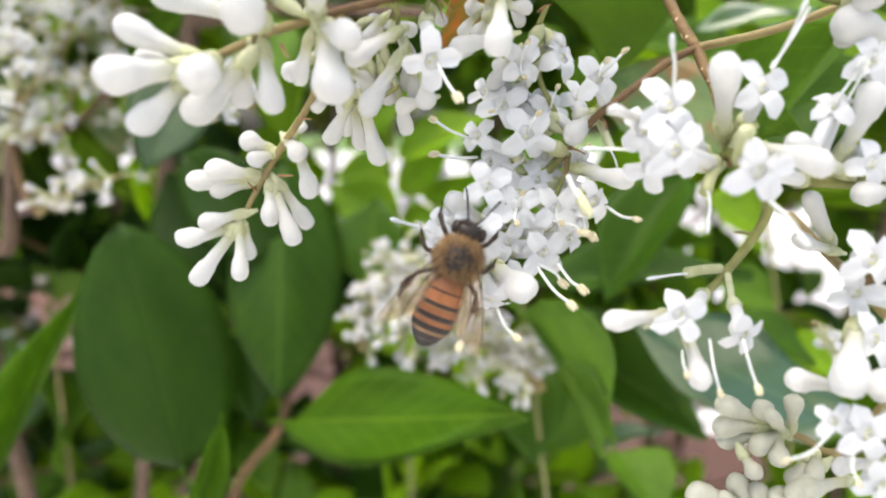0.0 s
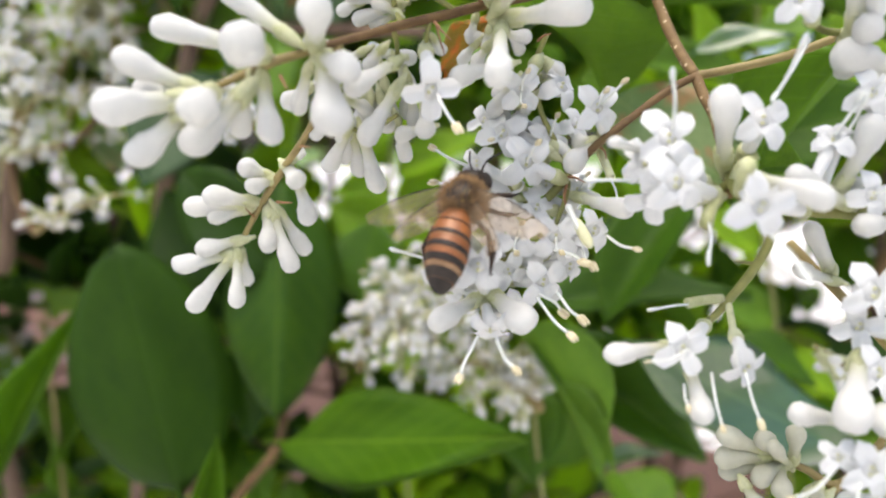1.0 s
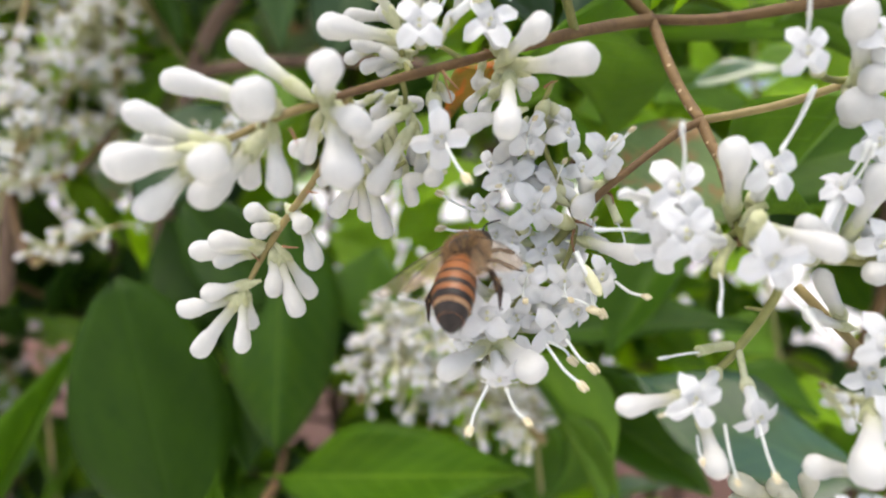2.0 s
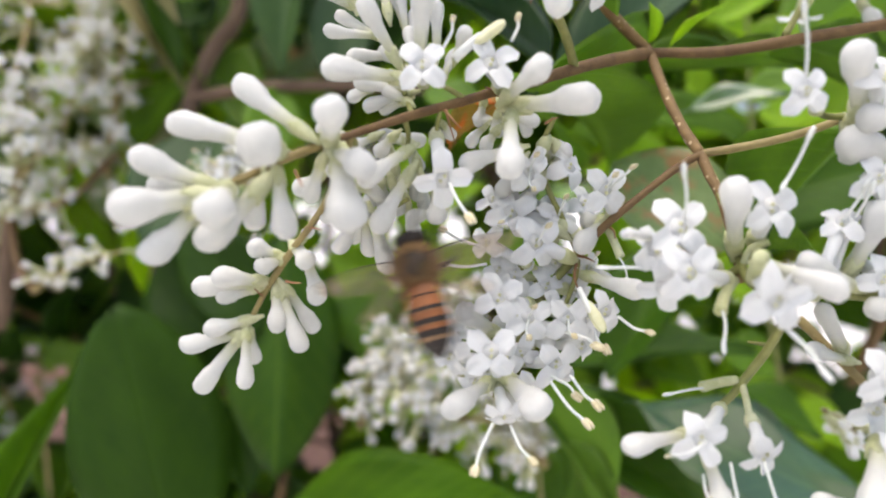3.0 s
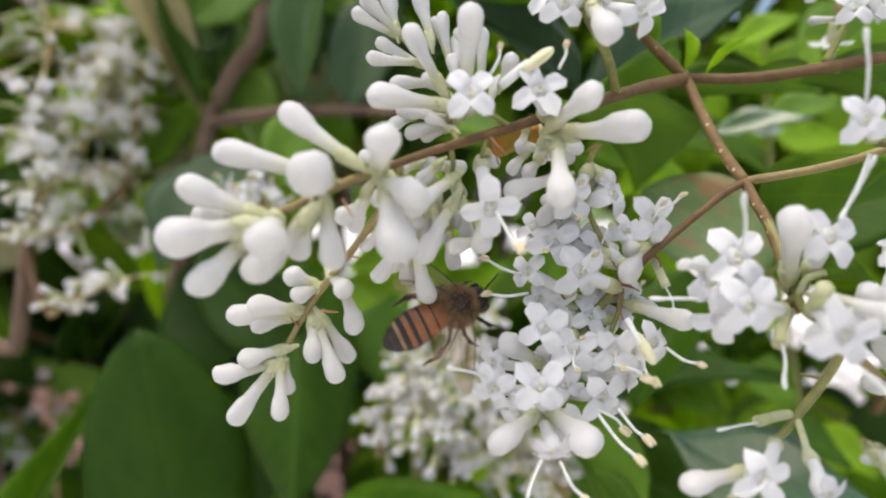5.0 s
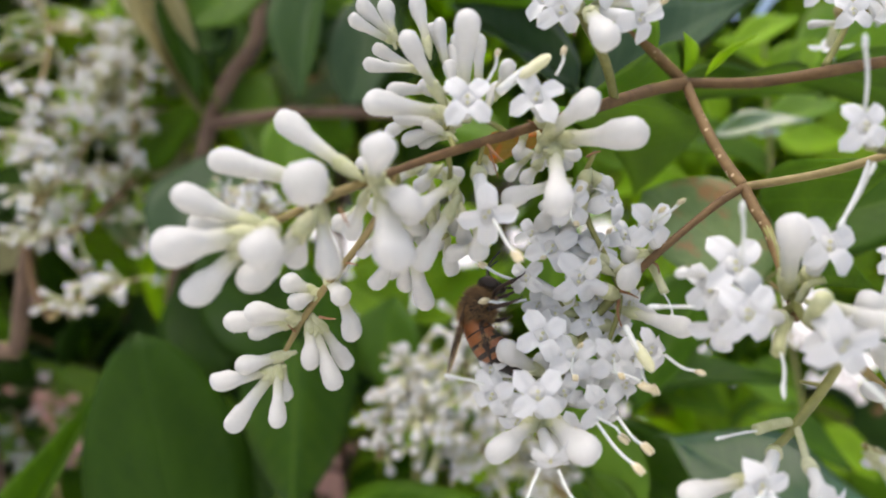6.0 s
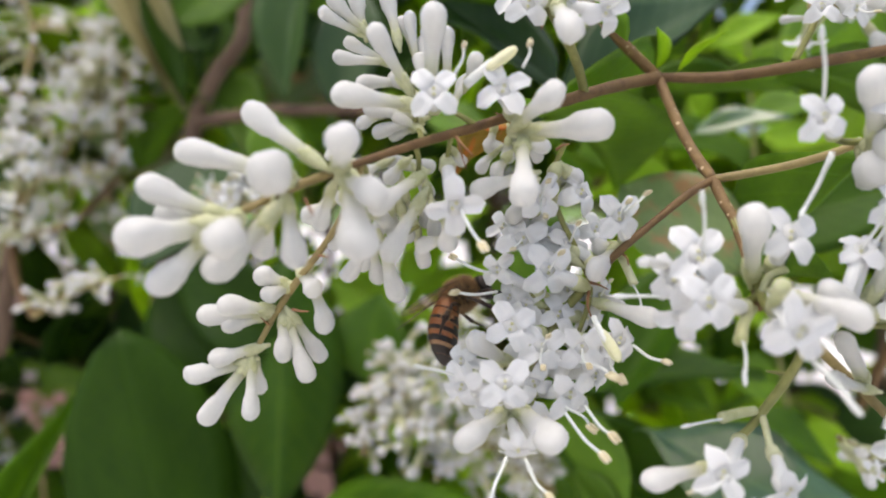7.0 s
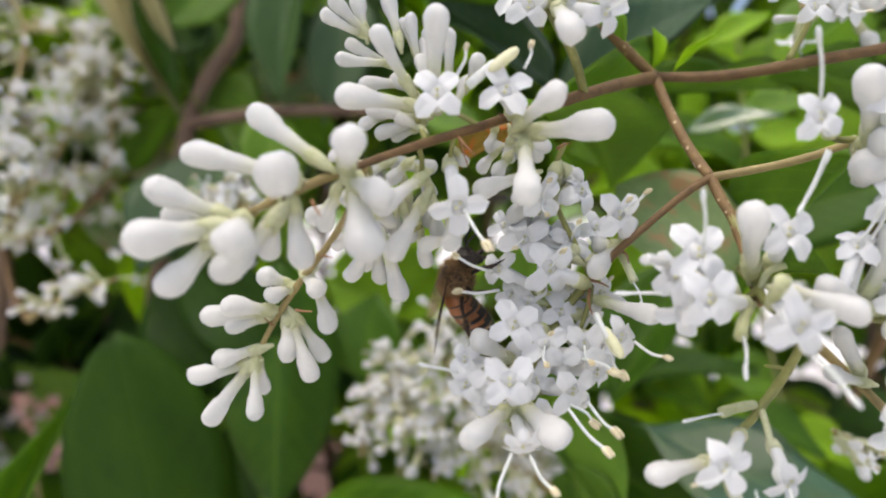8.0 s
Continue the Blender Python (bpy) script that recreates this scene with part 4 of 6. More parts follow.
flower(near_panicle, (28.4, 59.2, 4.1), (0.10, -0.97, 0.22), 6.2, 28, (28.6, 63.0, 0.8), stamens=False, seed=33)
style(near_panicle, (29.1, 59.3, 5.6), (29.9, 56.6, 10.3))
flower(near_panicle, (24.7, 50.8, -2.9), (-0.01, -0.99, -0.14), 5.88, 20, (26.8, 58.8, -2.0), stamens=False, seed=34)
style(near_panicle, (25.5, 50.6, -5.1), (26.6, 47.4, -7.6))
bud(near_panicle, (27.5, 58.9, -1.1), (31.4, 52.7, -2.1), 1.24)
flower(near_panicle, (35.8, 61.0, 2.7), (-0.30, -0.70, 0.65), 4.62, 20, (33.3, 59.7, -2.3), stamens=False, seed=35)
style(near_panicle, (35.8, 61.0, 2.7), (36.7, 59.2, 6.0))
bud(near_panicle, (19.8, 62.1, 0.7), (14.0, 56.3, 2.7), 0.61)
stem(near_panicle, 0.55, 0.72, [(26.5, 58.8, -2.3), (25.4, 55.9, -0.9), (24.9, 54.0, 0.3)], mat=CALYX, name="spent_calyx")
stem(near_panicle, 0.40, 0.62, [(26.5, 61.8, -2.8), (24.6, 59.7, -3.7), (23.3, 57.7, -5.0)], mat=CALYX, name="spent_calyx")
style(near_panicle, (23.5, 57.7, -4.8), (23.2, 56.5, -7.8), r=0.14)
stem(near_panicle, 0.30, 0.34, [(27.0, 61.8, -1.5), (27.6, 61.4, 0.2), (29.0, 60.8, 0.9)], mat=CALYX, name="spent_calyx")
stem(near_panicle, 0.42, 0.37, [(27.0, 61.8, -1.5), (26.2, 62.8, -2.4), (25.1, 62.8, -2.2)], mat=GREEN_STEM, name="stalk")
stem(near_panicle, 0.37, 0.32, [(27.0, 61.8, -1.5), (28.3, 62.9, -0.6), (28.8, 63.0, 1.0)], mat=GREEN_STEM, name="stalk")
leaf(near_panicle, (31.6, 65.9, -0.4), (32.9, 59.9, 0.8), 1.0, (0.10, -0.37, 0.92), mat=LEAF, shape=3)

# single flower over it
upper_right = thing("flower_panicle", (37.4, 69.6, 11.7), "short privet side shoot with a wide open white flower", "flower panicle", "privet panicles")
stem(upper_right, 0.40, 0.30, [(40.2, 67.6, 12.9), (36.0, 64.7, 12.7), (32.5, 60.7, 13.1)], mat=GREEN_STEM)
flower(upper_right, (29.6, 56.8, 14.0), (0.01, -1.00, 0.05), 5.07, 42, (33.4, 61.7, 12.9), stamens=False, seed=36)
style(upper_right, (29.5, 56.9, 15.3), (27.6, 54.2, 20.0))
style(upper_right, (33.7, 62.6, 11.5), (28.8, 58.3, 6.1))
bud(upper_right, (37.8, 62.6, 12.2), (34.7, 58.1, 18.6), 1.58)
bud(upper_right, (38.4, 64.6, 12.3), (37.1, 58.6, 12.1), 1.46)
bud(upper_right, (39.2, 66.6, 12.3), (37.6, 62.4, 8.3), 1.25)
flower(upper_right, (37.6, 58.8, 15.5), (0.29, -0.94, 0.16), 5.36, 10, (39.1, 63.6, 12.6), seed=37)

# small cluster standing on the branch
high_right = thing("flower_panicle", (41.7, 84.0, 24.9), "short upright privet shoot with open white flowers on a green stalk", "flower panicle", "privet panicles")
stem(high_right, 0.45, 0.35, [(41.7, 83.6, 24.4), (43.6, 83.5, 28.0), (45.6, 84.5, 32.0), (47.0, 85.0, 36.0)], mat=GREEN_STEM)
flower(high_right, (43.1, 80.5, 30.1), (-0.05, -0.99, 0.1), 5.3, 45, (45.6, 84.3, 31.8), curl=1, stamens=False, seed=61)
flower(high_right, (48.0, 81.5, 30.1), (0.35, -0.93, 0.0), 5.3, 20, (46.0, 84.6, 32.6), seed=62)
flower(high_right, (41.5, 84.0, 33.7), (-0.3, -0.93, 0.1), 5.0, 30, (46.2, 84.7, 33.4), seed=63)
flower(high_right, (46.9, 83.0, 34.8), (0.3, -0.9, 0.3), 5.4, 10, (46.6, 84.8, 34.6), seed=64)
bud(high_right, (44.4, 83.9, 29.6), (44.9, 92.0, 32.0), 0.62)
bud(high_right, (46.0, 84.6, 32.8), (52.5, 83.0, 31.5), 1.1)

# low right spray
low_spray = thing("flower_panicle", (31.3, 61.8, -6.7), "drooping privet shoot with two open flowers and a long bud", "flower panicle", "privet panicles")
stem(low_spray, 0.48, 0.40, [(30.3, 60.0, -5.0), (31.5, 62.7, -7.4), (30.9, 64.2, -10.4), (29.3, 64.7, -13.1), (27.8, 64.4, -14.8), (26.5, 64.2, -15.9)], mat=GREEN_STEM)
bud(low_spray, (21.3, 59.0, -16.6), (14.3, 55.0, -16.2), 1.19)
flower(low_spray, (20.9, 55.1, -15.7), (0.05, -1.00, 0.07), 5.55, 22, (26.1, 63.2, -15.7), stamens=False, seed=38)
stem(low_spray, 0.34, 0.38, [(28.9, 64.6, -13.9), (28.3, 62.4, -14.9), (27.7, 60.0, -16.6)], mat=CALYX, name="stalk")
flower(low_spray, (27.4, 56.7, -18.0), (0.25, -0.90, -0.35), 5.13, 10, (28.1, 61.1, -16.0), stamens=False, seed=39)
bud(low_spray, (22.9, 58.7, -18.4), (22.5, 53.1, -21.6), 1.12)
stamen(low_spray, (23.8, 55.7, -18.0), (24.0, 52.9, -22.4), anther=0.79, r=0.13)
stamen(low_spray, (21.4, 55.6, -19.0), (21.5, 54.1, -21.2), anther=0.86, r=0.13)
stamen(low_spray, (26.8, 55.7, -18.0), (27.4, 53.0, -22.2), anther=1.01, r=0.13)
stamen(low_spray, (21.4, 55.1, -15.7), (16.7, 52.0, -15.8), anther=0.58, r=0.13)
stem(low_spray, 0.46, 0.56, [(28.2, 64.7, -13.4), (26.1, 63.6, -13.3), (24.0, 62.6, -13.4)], mat=CALYX, name="spent_calyx")
style(low_spray, (24.3, 62.6, -13.5), (20.4, 61.5, -13.7), r=0.12)
stem(low_spray, 0.25, 0.12, [(31.2, 64.3, -9.8), (30.5, 65.3, -9.8), (30.1, 66.3, -9.9)], mat=GREEN_STEM, name="bract")

# right-hand panicle
right_panicle = thing("flower_panicle", (49.4, 62.2, -4.3), "dense privet panicle with white flowers and long pale tubes", "flower panicle", "privet panicles")
stem(right_panicle, 0.70, 0.62, [(54.8, 62.1, -4.9), (48.3, 62.1, -4.7), (42.5, 63.1, -4.7), (38.2, 64.2, -4.6), (34.6, 65.2, -4.5)], mat=GREEN_STEM)
stem(right_panicle, 0.52, 0.40, [(38.3, 71.6, -8.7), (40.0, 69.1, -11.2), (41.8, 66.6, -13.8), (44.0, 64.0, -17.1), (47.7, 61.1, -22.0)], mat=TIP_STEM, name="side_twig")
flower(right_panicle, (27.5, 56.3, -3.0), (0.00, -1.00, -0.03), 6.33, 20, (34.9, 63.2, -4.4), stamens=False, seed=40)
bud(right_panicle, (38.6, 62.3, -3.8), (30.6, 57.8, -0.6), 1.29)
flower(right_panicle, (36.3, 61.3, 2.2), (-0.40, -0.67, 0.63), 4.18, 30, (35.9, 62.4, -3.3), stamens=False, seed=41)
style(right_panicle, (36.9, 61.4, 2.5), (37.0, 58.9, 5.8))
bud(right_panicle, (37.5, 62.5, -2.5), (39.6, 59.7, 4.4), 1.41)
flower(right_panicle, (38.4, 60.1, 6.6), (0.00, -0.98, 0.17), 5.55, 20, (43.5, 63.3, 2.0), seed=42)
bud(right_panicle, (44.0, 64.4, 8.4), (35.6, 60.8, 10.6), 1.87)
flower(right_panicle, (39.7, 60.5, -2.7), (0.10, -0.99, 0.07), 5.22, 10, (44.2, 63.1, -4.7), seed=43)
bud(right_panicle, (44.2, 63.1, -5.2), (38.2, 59.9, -5.7), 1.31)
bud(right_panicle, (40.6, 67.1, -11.2), (35.4, 62.9, -6.0), 0.99, neck=0.7)
bud(right_panicle, (43.2, 64.3, -3.9), (38.6, 62.7, -1.4), 0.81)
flower(right_panicle, (37.7, 56.0, -10.8), (0.00, -0.98, 0.17), 6.45, 30, (44.7, 61.5, -14.1), stamens=False, seed=44)
flower(right_panicle, (38.2, 58.4, -14.5), (-0.30, -0.95, -0.03), 5.22, 10, (44.3, 62.1, -16.5), stamens=False, seed=45)
bud(right_panicle, (40.6, 65.9, -11.9), (35.4, 65.2, -10.6), 1.03)
bud(right_panicle, (36.9, 56.9, -23.0), (30.2, 54.1, -21.3), 1.14)
bud(right_panicle, (38.2, 57.9, -17.3), (32.9, 50.1, -20.9), 1.8, neck=0.5)
flower(right_panicle, (38.7, 55.7, -18.0), (0.30, -0.92, 0.26), 6.06, 20, (44.2, 60.8, -17.9), stamens=False, seed=46)
flower(right_panicle, (33.1, 51.6, -23.9), (-0.45, -0.86, 0.25), 3.83, 40, (39.7, 56.3, -26.0), stamens=False, seed=47)
flower(right_panicle, (35.3, 50.5, -24.6), (-0.10, -0.99, 0.07), 5.64, 25, (41.6, 56.5, -25.3), stamens=False, seed=48)
stamen(right_panicle, (32.2, 50.5, -24.4), (26.7, 47.3, -25.4), anther=0.86, r=0.13)
stamen(right_panicle, (34.3, 50.3, -25.5), (32.7, 47.0, -27.3), anther=0.72, r=0.13)
bud(right_panicle, (43.5, 59.2, -21.3), (37.8, 53.0, -21.7), 1.46)
flower(right_panicle, (37.1, 50.7, -29.3), (0.10, -0.99, -0.13), 5.26, 10, (42.8, 56.8, -29.4), seed=49)
bud(right_panicle, (42.4, 57.5, -30.9), (35.8, 55.7, -29.9), 0.94)

# pale bud cluster below
bud_cluster = thing("flower_panicle", (43.6, 67.0, -34.7), "soft cluster of closed cream privet buds on a brown stalk", "flower panicle", "privet panicles")
stem(bud_cluster, 0.52, 0.38, [(48.0, 63.0, -22.7), (46.6, 65.0, -28.5), (43.6, 67.0, -34.7), (39.8, 67.3, -33.1), (36.7, 67.5, -31.9), (34.5, 67.6, -31.3)], mat=TIP_STEM)
stem(bud_cluster, 0.50, 0.38, [(43.6, 67.0, -34.7), (40.5, 66.5, -37.7), (37.7, 65.9, -40.8), (34.8, 65.3, -44.5)], mat=TIP_STEM)
bud(bud_cluster, (35.5, 67.6, -31.3), (29.7, 66.1, -28.4), 1.34, mat=CREAM_BUD)
bud(bud_cluster, (35.8, 67.5, -31.9), (29.7, 66.6, -31.1), 1.36, mat=CREAM_BUD)
bud(bud_cluster, (36.1, 67.3, -32.7), (30.7, 68.2, -33.6), 1.21, mat=CREAM_BUD)
bud(bud_cluster, (37.0, 67.5, -31.9), (33.9, 66.0, -28.6), 1.22, mat=CREAM_BUD)
bud(bud_cluster, (37.7, 67.4, -32.5), (33.3, 65.2, -33.1), 1.22, mat=CREAM_BUD)
bud(bud_cluster, (32.5, 66.1, -33.9), (33.9, 64.6, -36.7), 1.22, mat=CREAM_BUD)
bud(bud_cluster, (37.0, 67.4, -32.5), (35.8, 63.9, -34.7), 1.20, mat=CREAM_BUD)
bud(bud_cluster, (38.6, 67.4, -32.5), (37.8, 66.2, -27.7), 1.10, mat=CREAM_BUD)
bud(bud_cluster, (38.0, 67.3, -32.8), (34.6, 64.9, -29.1), 1.02, mat=CREAM_BUD)
bud(bud_cluster, (34.2, 65.9, -40.8), (26.6, 64.5, -37.4), 1.34, mat=CREAM_BUD)
bud(bud_cluster, (35.1, 65.8, -41.4), (31.7, 66.5, -37.4), 1.25, mat=CREAM_BUD)
bud(bud_cluster, (36.7, 65.8, -41.4), (33.7, 65.4, -37.8), 1.11, mat=CREAM_BUD)
bud(bud_cluster, (40.5, 66.9, -35.3), (37.5, 64.5, -37.3), 1.22, mat=CREAM_BUD)
bud(bud_cluster, (41.4, 67.0, -34.7), (39.4, 63.7, -36.2), 1.08, mat=CREAM_BUD)
bud(bud_cluster, (41.8, 65.9, -35.4), (36.2, 62.5, -37.4), 1.18, mat=CREAM_BUD)
bud(bud_cluster, (44.9, 66.5, -37.7), (37.6, 62.6, -36.8), 1.18, mat=CREAM_BUD)
bud(bud_cluster, (39.8, 66.3, -38.4), (35.1, 64.3, -38.5), 1.04, mat=CREAM_BUD)
bud(bud_cluster, (35.5, 65.5, -43.3), (29.6, 64.3, -38.5), 1.22, mat=CREAM_BUD)

# small reddish scales at the joints
stem(hanging, 0.19, 0.06, [(-19.2, 76.3, -4.7), (-18.2, 75.2, -4.7), (-17.0, 74.2, -4.6)], mat=BRACT, name="bract")
stem(hanging, 0.19, 0.06, [(-16.2, 73.6, 1.7), (-15.2, 72.6, 1.7), (-14.2, 71.6, 1.6)], mat=BRACT, name="bract")
stem(hanging, 0.16, 0.06, [(-22.1, 77.2, -6.6), (-22.3, 76.2, -6.1), (-22.6, 75.3, -5.4)], mat=BRACT, name="bract")
stem(budding, 0.17, 0.05, [(-15.8, 58.1, 9.6), (-15.7, 57.2, 10.3), (-15.9, 56.2, 11.0)], mat=BRACT, name="bract")
stem(budding, 0.17, 0.05, [(-13.9, 58.0, 7.6), (-13.3, 56.9, 6.8), (-12.8, 55.8, 6.2)], mat=BRACT, name="bract")
stem(budding, 0.19, 0.05, [(-0.9, 66.2, 13.7), (-0.1, 65.1, 12.6), (0.8, 65.1, 11.7)], mat=BRACT, name="bract")
stem(budding, 0.16, 0.05, [(-0.7, 66.2, 13.7), (-0.4, 66.1, 12.4), (0.2, 66.0, 10.4)], mat=BRACT, name="bract")
stem(budding, 0.17, 0.06, [(4.3, 68.3, 15.6), (3.9, 68.3, 15.9), (3.2, 67.3, 16.0)], mat=BRACT, name="bract")
stem(open_panicle, 0.18, 0.06, [(10.1, 72.0, 12.8), (10.5, 71.0, 13.1), (11.1, 70.0, 13.2)], mat=BRACT, name="bract")
stem(open_panicle, 0.18, 0.06, [(13.8, 72.0, -1.5), (14.4, 71.0, -1.6), (15.4, 71.0, -2.1)], mat=BRACT, name="bract")
stem(open_panicle, 0.18, 0.08, [(13.6, 72.0, -2.4), (13.2, 70.9, -3.7), (13.6, 70.8, -5.1)], mat=BRACT, name="bract")
stem(open_panicle, 0.18, 0.06, [(16.7, 72.2, 1.9), (17.4, 71.2, 1.3), (17.6, 71.1, 0.4)], mat=BRACT, name="bract")
stem(main_branch, 0.17, 0.06, [(8.0, 70.0, 26.6), (8.2, 68.9, 25.4), (7.8, 67.8, 24.2)], mat=BRACT, name="bract")

# ---- leaves behind the flowers ----
leafy_low = thing("leafy_branch", (-52.4, 155.6, -96.4), "woody privet branch with large glossy dark green leaves", "branch", "leafy branches")
stem(leafy_low, 1.80, 0.97, [(-62.8, 189.7, -248.6), (-58.1, 174.0, -164.8), (-54.7, 158.1, -111.2), (-54.5, 158.5, -91.6), (-43.5, 165.2, -76.4), (-44.2, 174.9, -56.4), (-44.9, 181.9, -33.6), (-45.2, 186.3, -14.6)], mat=BARK)
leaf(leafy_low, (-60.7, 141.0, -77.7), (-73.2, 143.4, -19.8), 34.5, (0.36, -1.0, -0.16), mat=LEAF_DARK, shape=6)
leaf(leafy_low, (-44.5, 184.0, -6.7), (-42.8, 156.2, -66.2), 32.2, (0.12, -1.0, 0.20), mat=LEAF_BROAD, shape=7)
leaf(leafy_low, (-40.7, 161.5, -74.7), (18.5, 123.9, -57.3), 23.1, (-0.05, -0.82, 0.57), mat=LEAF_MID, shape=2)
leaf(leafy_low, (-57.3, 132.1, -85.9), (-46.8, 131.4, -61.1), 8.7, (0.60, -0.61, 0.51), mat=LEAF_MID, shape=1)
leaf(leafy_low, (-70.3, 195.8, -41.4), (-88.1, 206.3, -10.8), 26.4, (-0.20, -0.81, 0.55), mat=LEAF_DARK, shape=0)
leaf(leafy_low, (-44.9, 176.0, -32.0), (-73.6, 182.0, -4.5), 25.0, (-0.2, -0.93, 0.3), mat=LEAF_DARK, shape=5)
leaf(leafy_low, (-24.1, 188.0, -43.2), (-19.4, 192.0, -18.1), 23.0, (-0.10, -0.80, 0.60), mat=LEAF_BROAD, shape=0)
leaf(leafy_low, (20.0, 181.4, -65.4), (26.5, 165.2, -88.0), 20.8, (0.20, -0.87, 0.46), mat=LEAF_BROAD, shape=1)
leaf(leafy_low, (-121.8, 156.0, -93.4), (-89.0, 150.0, -38.0), 11.5, (0.15, -0.98, 0.1), mat=LEAF, shape=1)
leaf(leafy_low, (-77.3, 206.4, 18.6), (-85.8, 191.6, -7.8), 23.8, (-0.10, -0.51, 0.85), mat=LEAF_SHEEN, shape=0)
stem(leafy_low, 0.54, 0.33, [(-53.0, 158.8, -90.1), (-58.0, 152.3, -86.5), (-59.4, 140.3, -79.7)], mat=GREEN_STEM, name="leaf_stalk")

leafy_right = thing("leafy_branch", (21.0, 160.0, -42.6), "privet twig with glossy green leaves below the open flowers", "branch", "leafy branches")
stem(leafy_right, 1.0, 0.6, [(51.1, 214.4, -281.1), (37.6, 185.9, -155.0), (28.3, 171.6, -92.2), (23.8, 167.1, -60.2), (20.2, 160.0, -42.6)], mat=GREEN_STEM)
leaf(leafy_right, (19.2, 154.8, -43.4), (38.5, 130.7, -65.0), 9.8, (0.75, -0.53, 0.40), mat=LEAF, shape=3)
leaf(leafy_right, (21.0, 154.7, -44.1), (63.4, 140.2, -69.0), 17.5, (-0.10, -0.83, 0.55), mat=LEAF_BROAD, shape=1)
leaf(leafy_right, (22.4, 160.9, -37.7), (71.9, 147.1, -29.5), 17.1, (0.00, -0.58, 0.81), mat=LEAF_BROAD, shape=0)
leaf(leafy_right, (56.3, 150.7, -9.2), (34.1, 138.1, -34.3), 19.1, (-0.50, -0.69, 0.53), mat=LEAF_BROAD, shape=1)
leaf(leafy_right, (84.1, 126.4, -60.3), (33.0, 121.6, -35.8), 19.0, (-0.10, -0.80, 0.60), mat=LEAF_SHEEN, shape=2)
leaf(leafy_right, (50.6, 176.8, -91.4), (58.6, 155.6, -96.4), 20.4, (0.30, -0.71, 0.63), mat=LEAF, shape=1)
leaf(leafy_right, (76.3, 164.4, -46.9), (95.6, 157.5, -56.8), 13.1, (0.20, -0.66, 0.73), mat=LEAF_BROAD, shape=0)

leaf(leafy_right, (42.0, 163.2, -82.0), (55.4, 154.6, -73.5), 7.4, (0.00, -0.45, 0.89), mat=LEAF_SHEEN, shape=0)
leaf(leafy_right, (26.1, 143.2, -51.6), (37.5, 128.9, -63.5), 5.0, (0.30, -0.78, 0.54), mat=LEAF, shape=1)

leafy_top = thing("leafy_branch", (-80.9, 221.3, 40.4), "brown privet branch with mixed old and young leaves", "branch", "leafy branches")
stem(leafy_top, 2.7, 2.7, [(-62.6, 247.4, 135.1), (-65.3, 234.7, 94.5), (-66.1, 228.3, 73.5), (-66.9, 223.6, 62.0), (-73.9, 221.0, 51.3), (-79.4, 218.2, 39.0), (-82.7, 217.5, 27.1), (-90.7, 218.6, -2.4), (-103.2, 225.2, -57.5), (-133.9, 251.1, -202.8)], mat=OLD_BARK)
stem(leafy_top, 2.21, 1.65, [(-81.7, 218.0, 34.8), (-64.8, 210.8, 36.1), (-49.4, 205.7, 36.8), (-31.4, 201.4, 36.3), (-4.1, 194.9, 34.2)], mat=OLD_BARK, name="side_twig")
leaf(leafy_top, (-103.2, 216.0, 78.5), (-79.9, 207.0, 40.2), 17.0, (0.29, -0.90, 0.30), mat=LEAF_OLIVE, shape=3)
leaf(leafy_top, (-98.0, 256.4, 37.2), (-82.3, 300.3, 97.2), 37.6, (0.40, -0.72, 0.55), mat=LEAF_YOUNG_BACKLIT, shape=0)
leaf(leafy_top, (-76.6, 268.5, 72.1), (-82.6, 286.5, 40.6), 36.0, (0.40, -0.72, 0.55), mat=LEAF_YOUNG_BACKLIT, shape=0)
leaf(leafy_top, (-62.1, 219.1, 86.9), (-82.2, 203.8, 63.1), 23.0, (-0.11, -0.98, -0.13), mat=LEAF, shape=0)
leaf(leafy_top, (-41.0, 208.6, 82.9), (-49.0, 195.9, 40.4), 20.0, (-0.21, -0.91, 0.36), mat=LEAF_PALE, shape=1)
leaf(leafy_top, (-33.1, 201.5, 37.0), (-24.6, 208.0, 77.5), 20.7, (0.19, -0.95, 0.26), mat=LEAF_GREY, shape=0)
leaf(leafy_top, (-69.5, 210.1, 23.5), (-86.0, 184.1, -8.5), 27.6, (-0.10, -0.86, 0.51), mat=LEAF_GREY, shape=0)
leaf(leafy_top, (-56.4, 248.1, 61.4), (-40.6, 249.8, 89.4), 17.7, (0.09, -0.93, 0.36), mat=LEAF, shape=0)
leaf(leafy_top, (-37.2, 240.8, 28.5), (-57.9, 234.9, 43.9), 17.1, (0.00, -0.89, 0.46), mat=LEAF_MID, shape=1)
leaf(leafy_top, (-114.3, 244.0, 22.1), (-89.4, 237.3, 45.4), 19.3, (0.10, -0.88, 0.46), mat=LEAF_MID, shape=0)
# extra blade added to stand for the olive leaf's dark folded half
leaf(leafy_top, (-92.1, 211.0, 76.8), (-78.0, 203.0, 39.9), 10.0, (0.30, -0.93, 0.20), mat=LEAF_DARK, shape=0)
leaf(leafy_top, (-49.4, 205.6, 36.1), (-52.2, 194.1, 13.2), 17.0, (0.30, -0.78, 0.55), mat=LEAF, shape=0)
leaf(leafy_top, (-4.1, 194.9, 34.2), (13.1, 184.0, 24.8), 14.5, (0.19, -0.81, 0.55), mat=LEAF, shape=0)

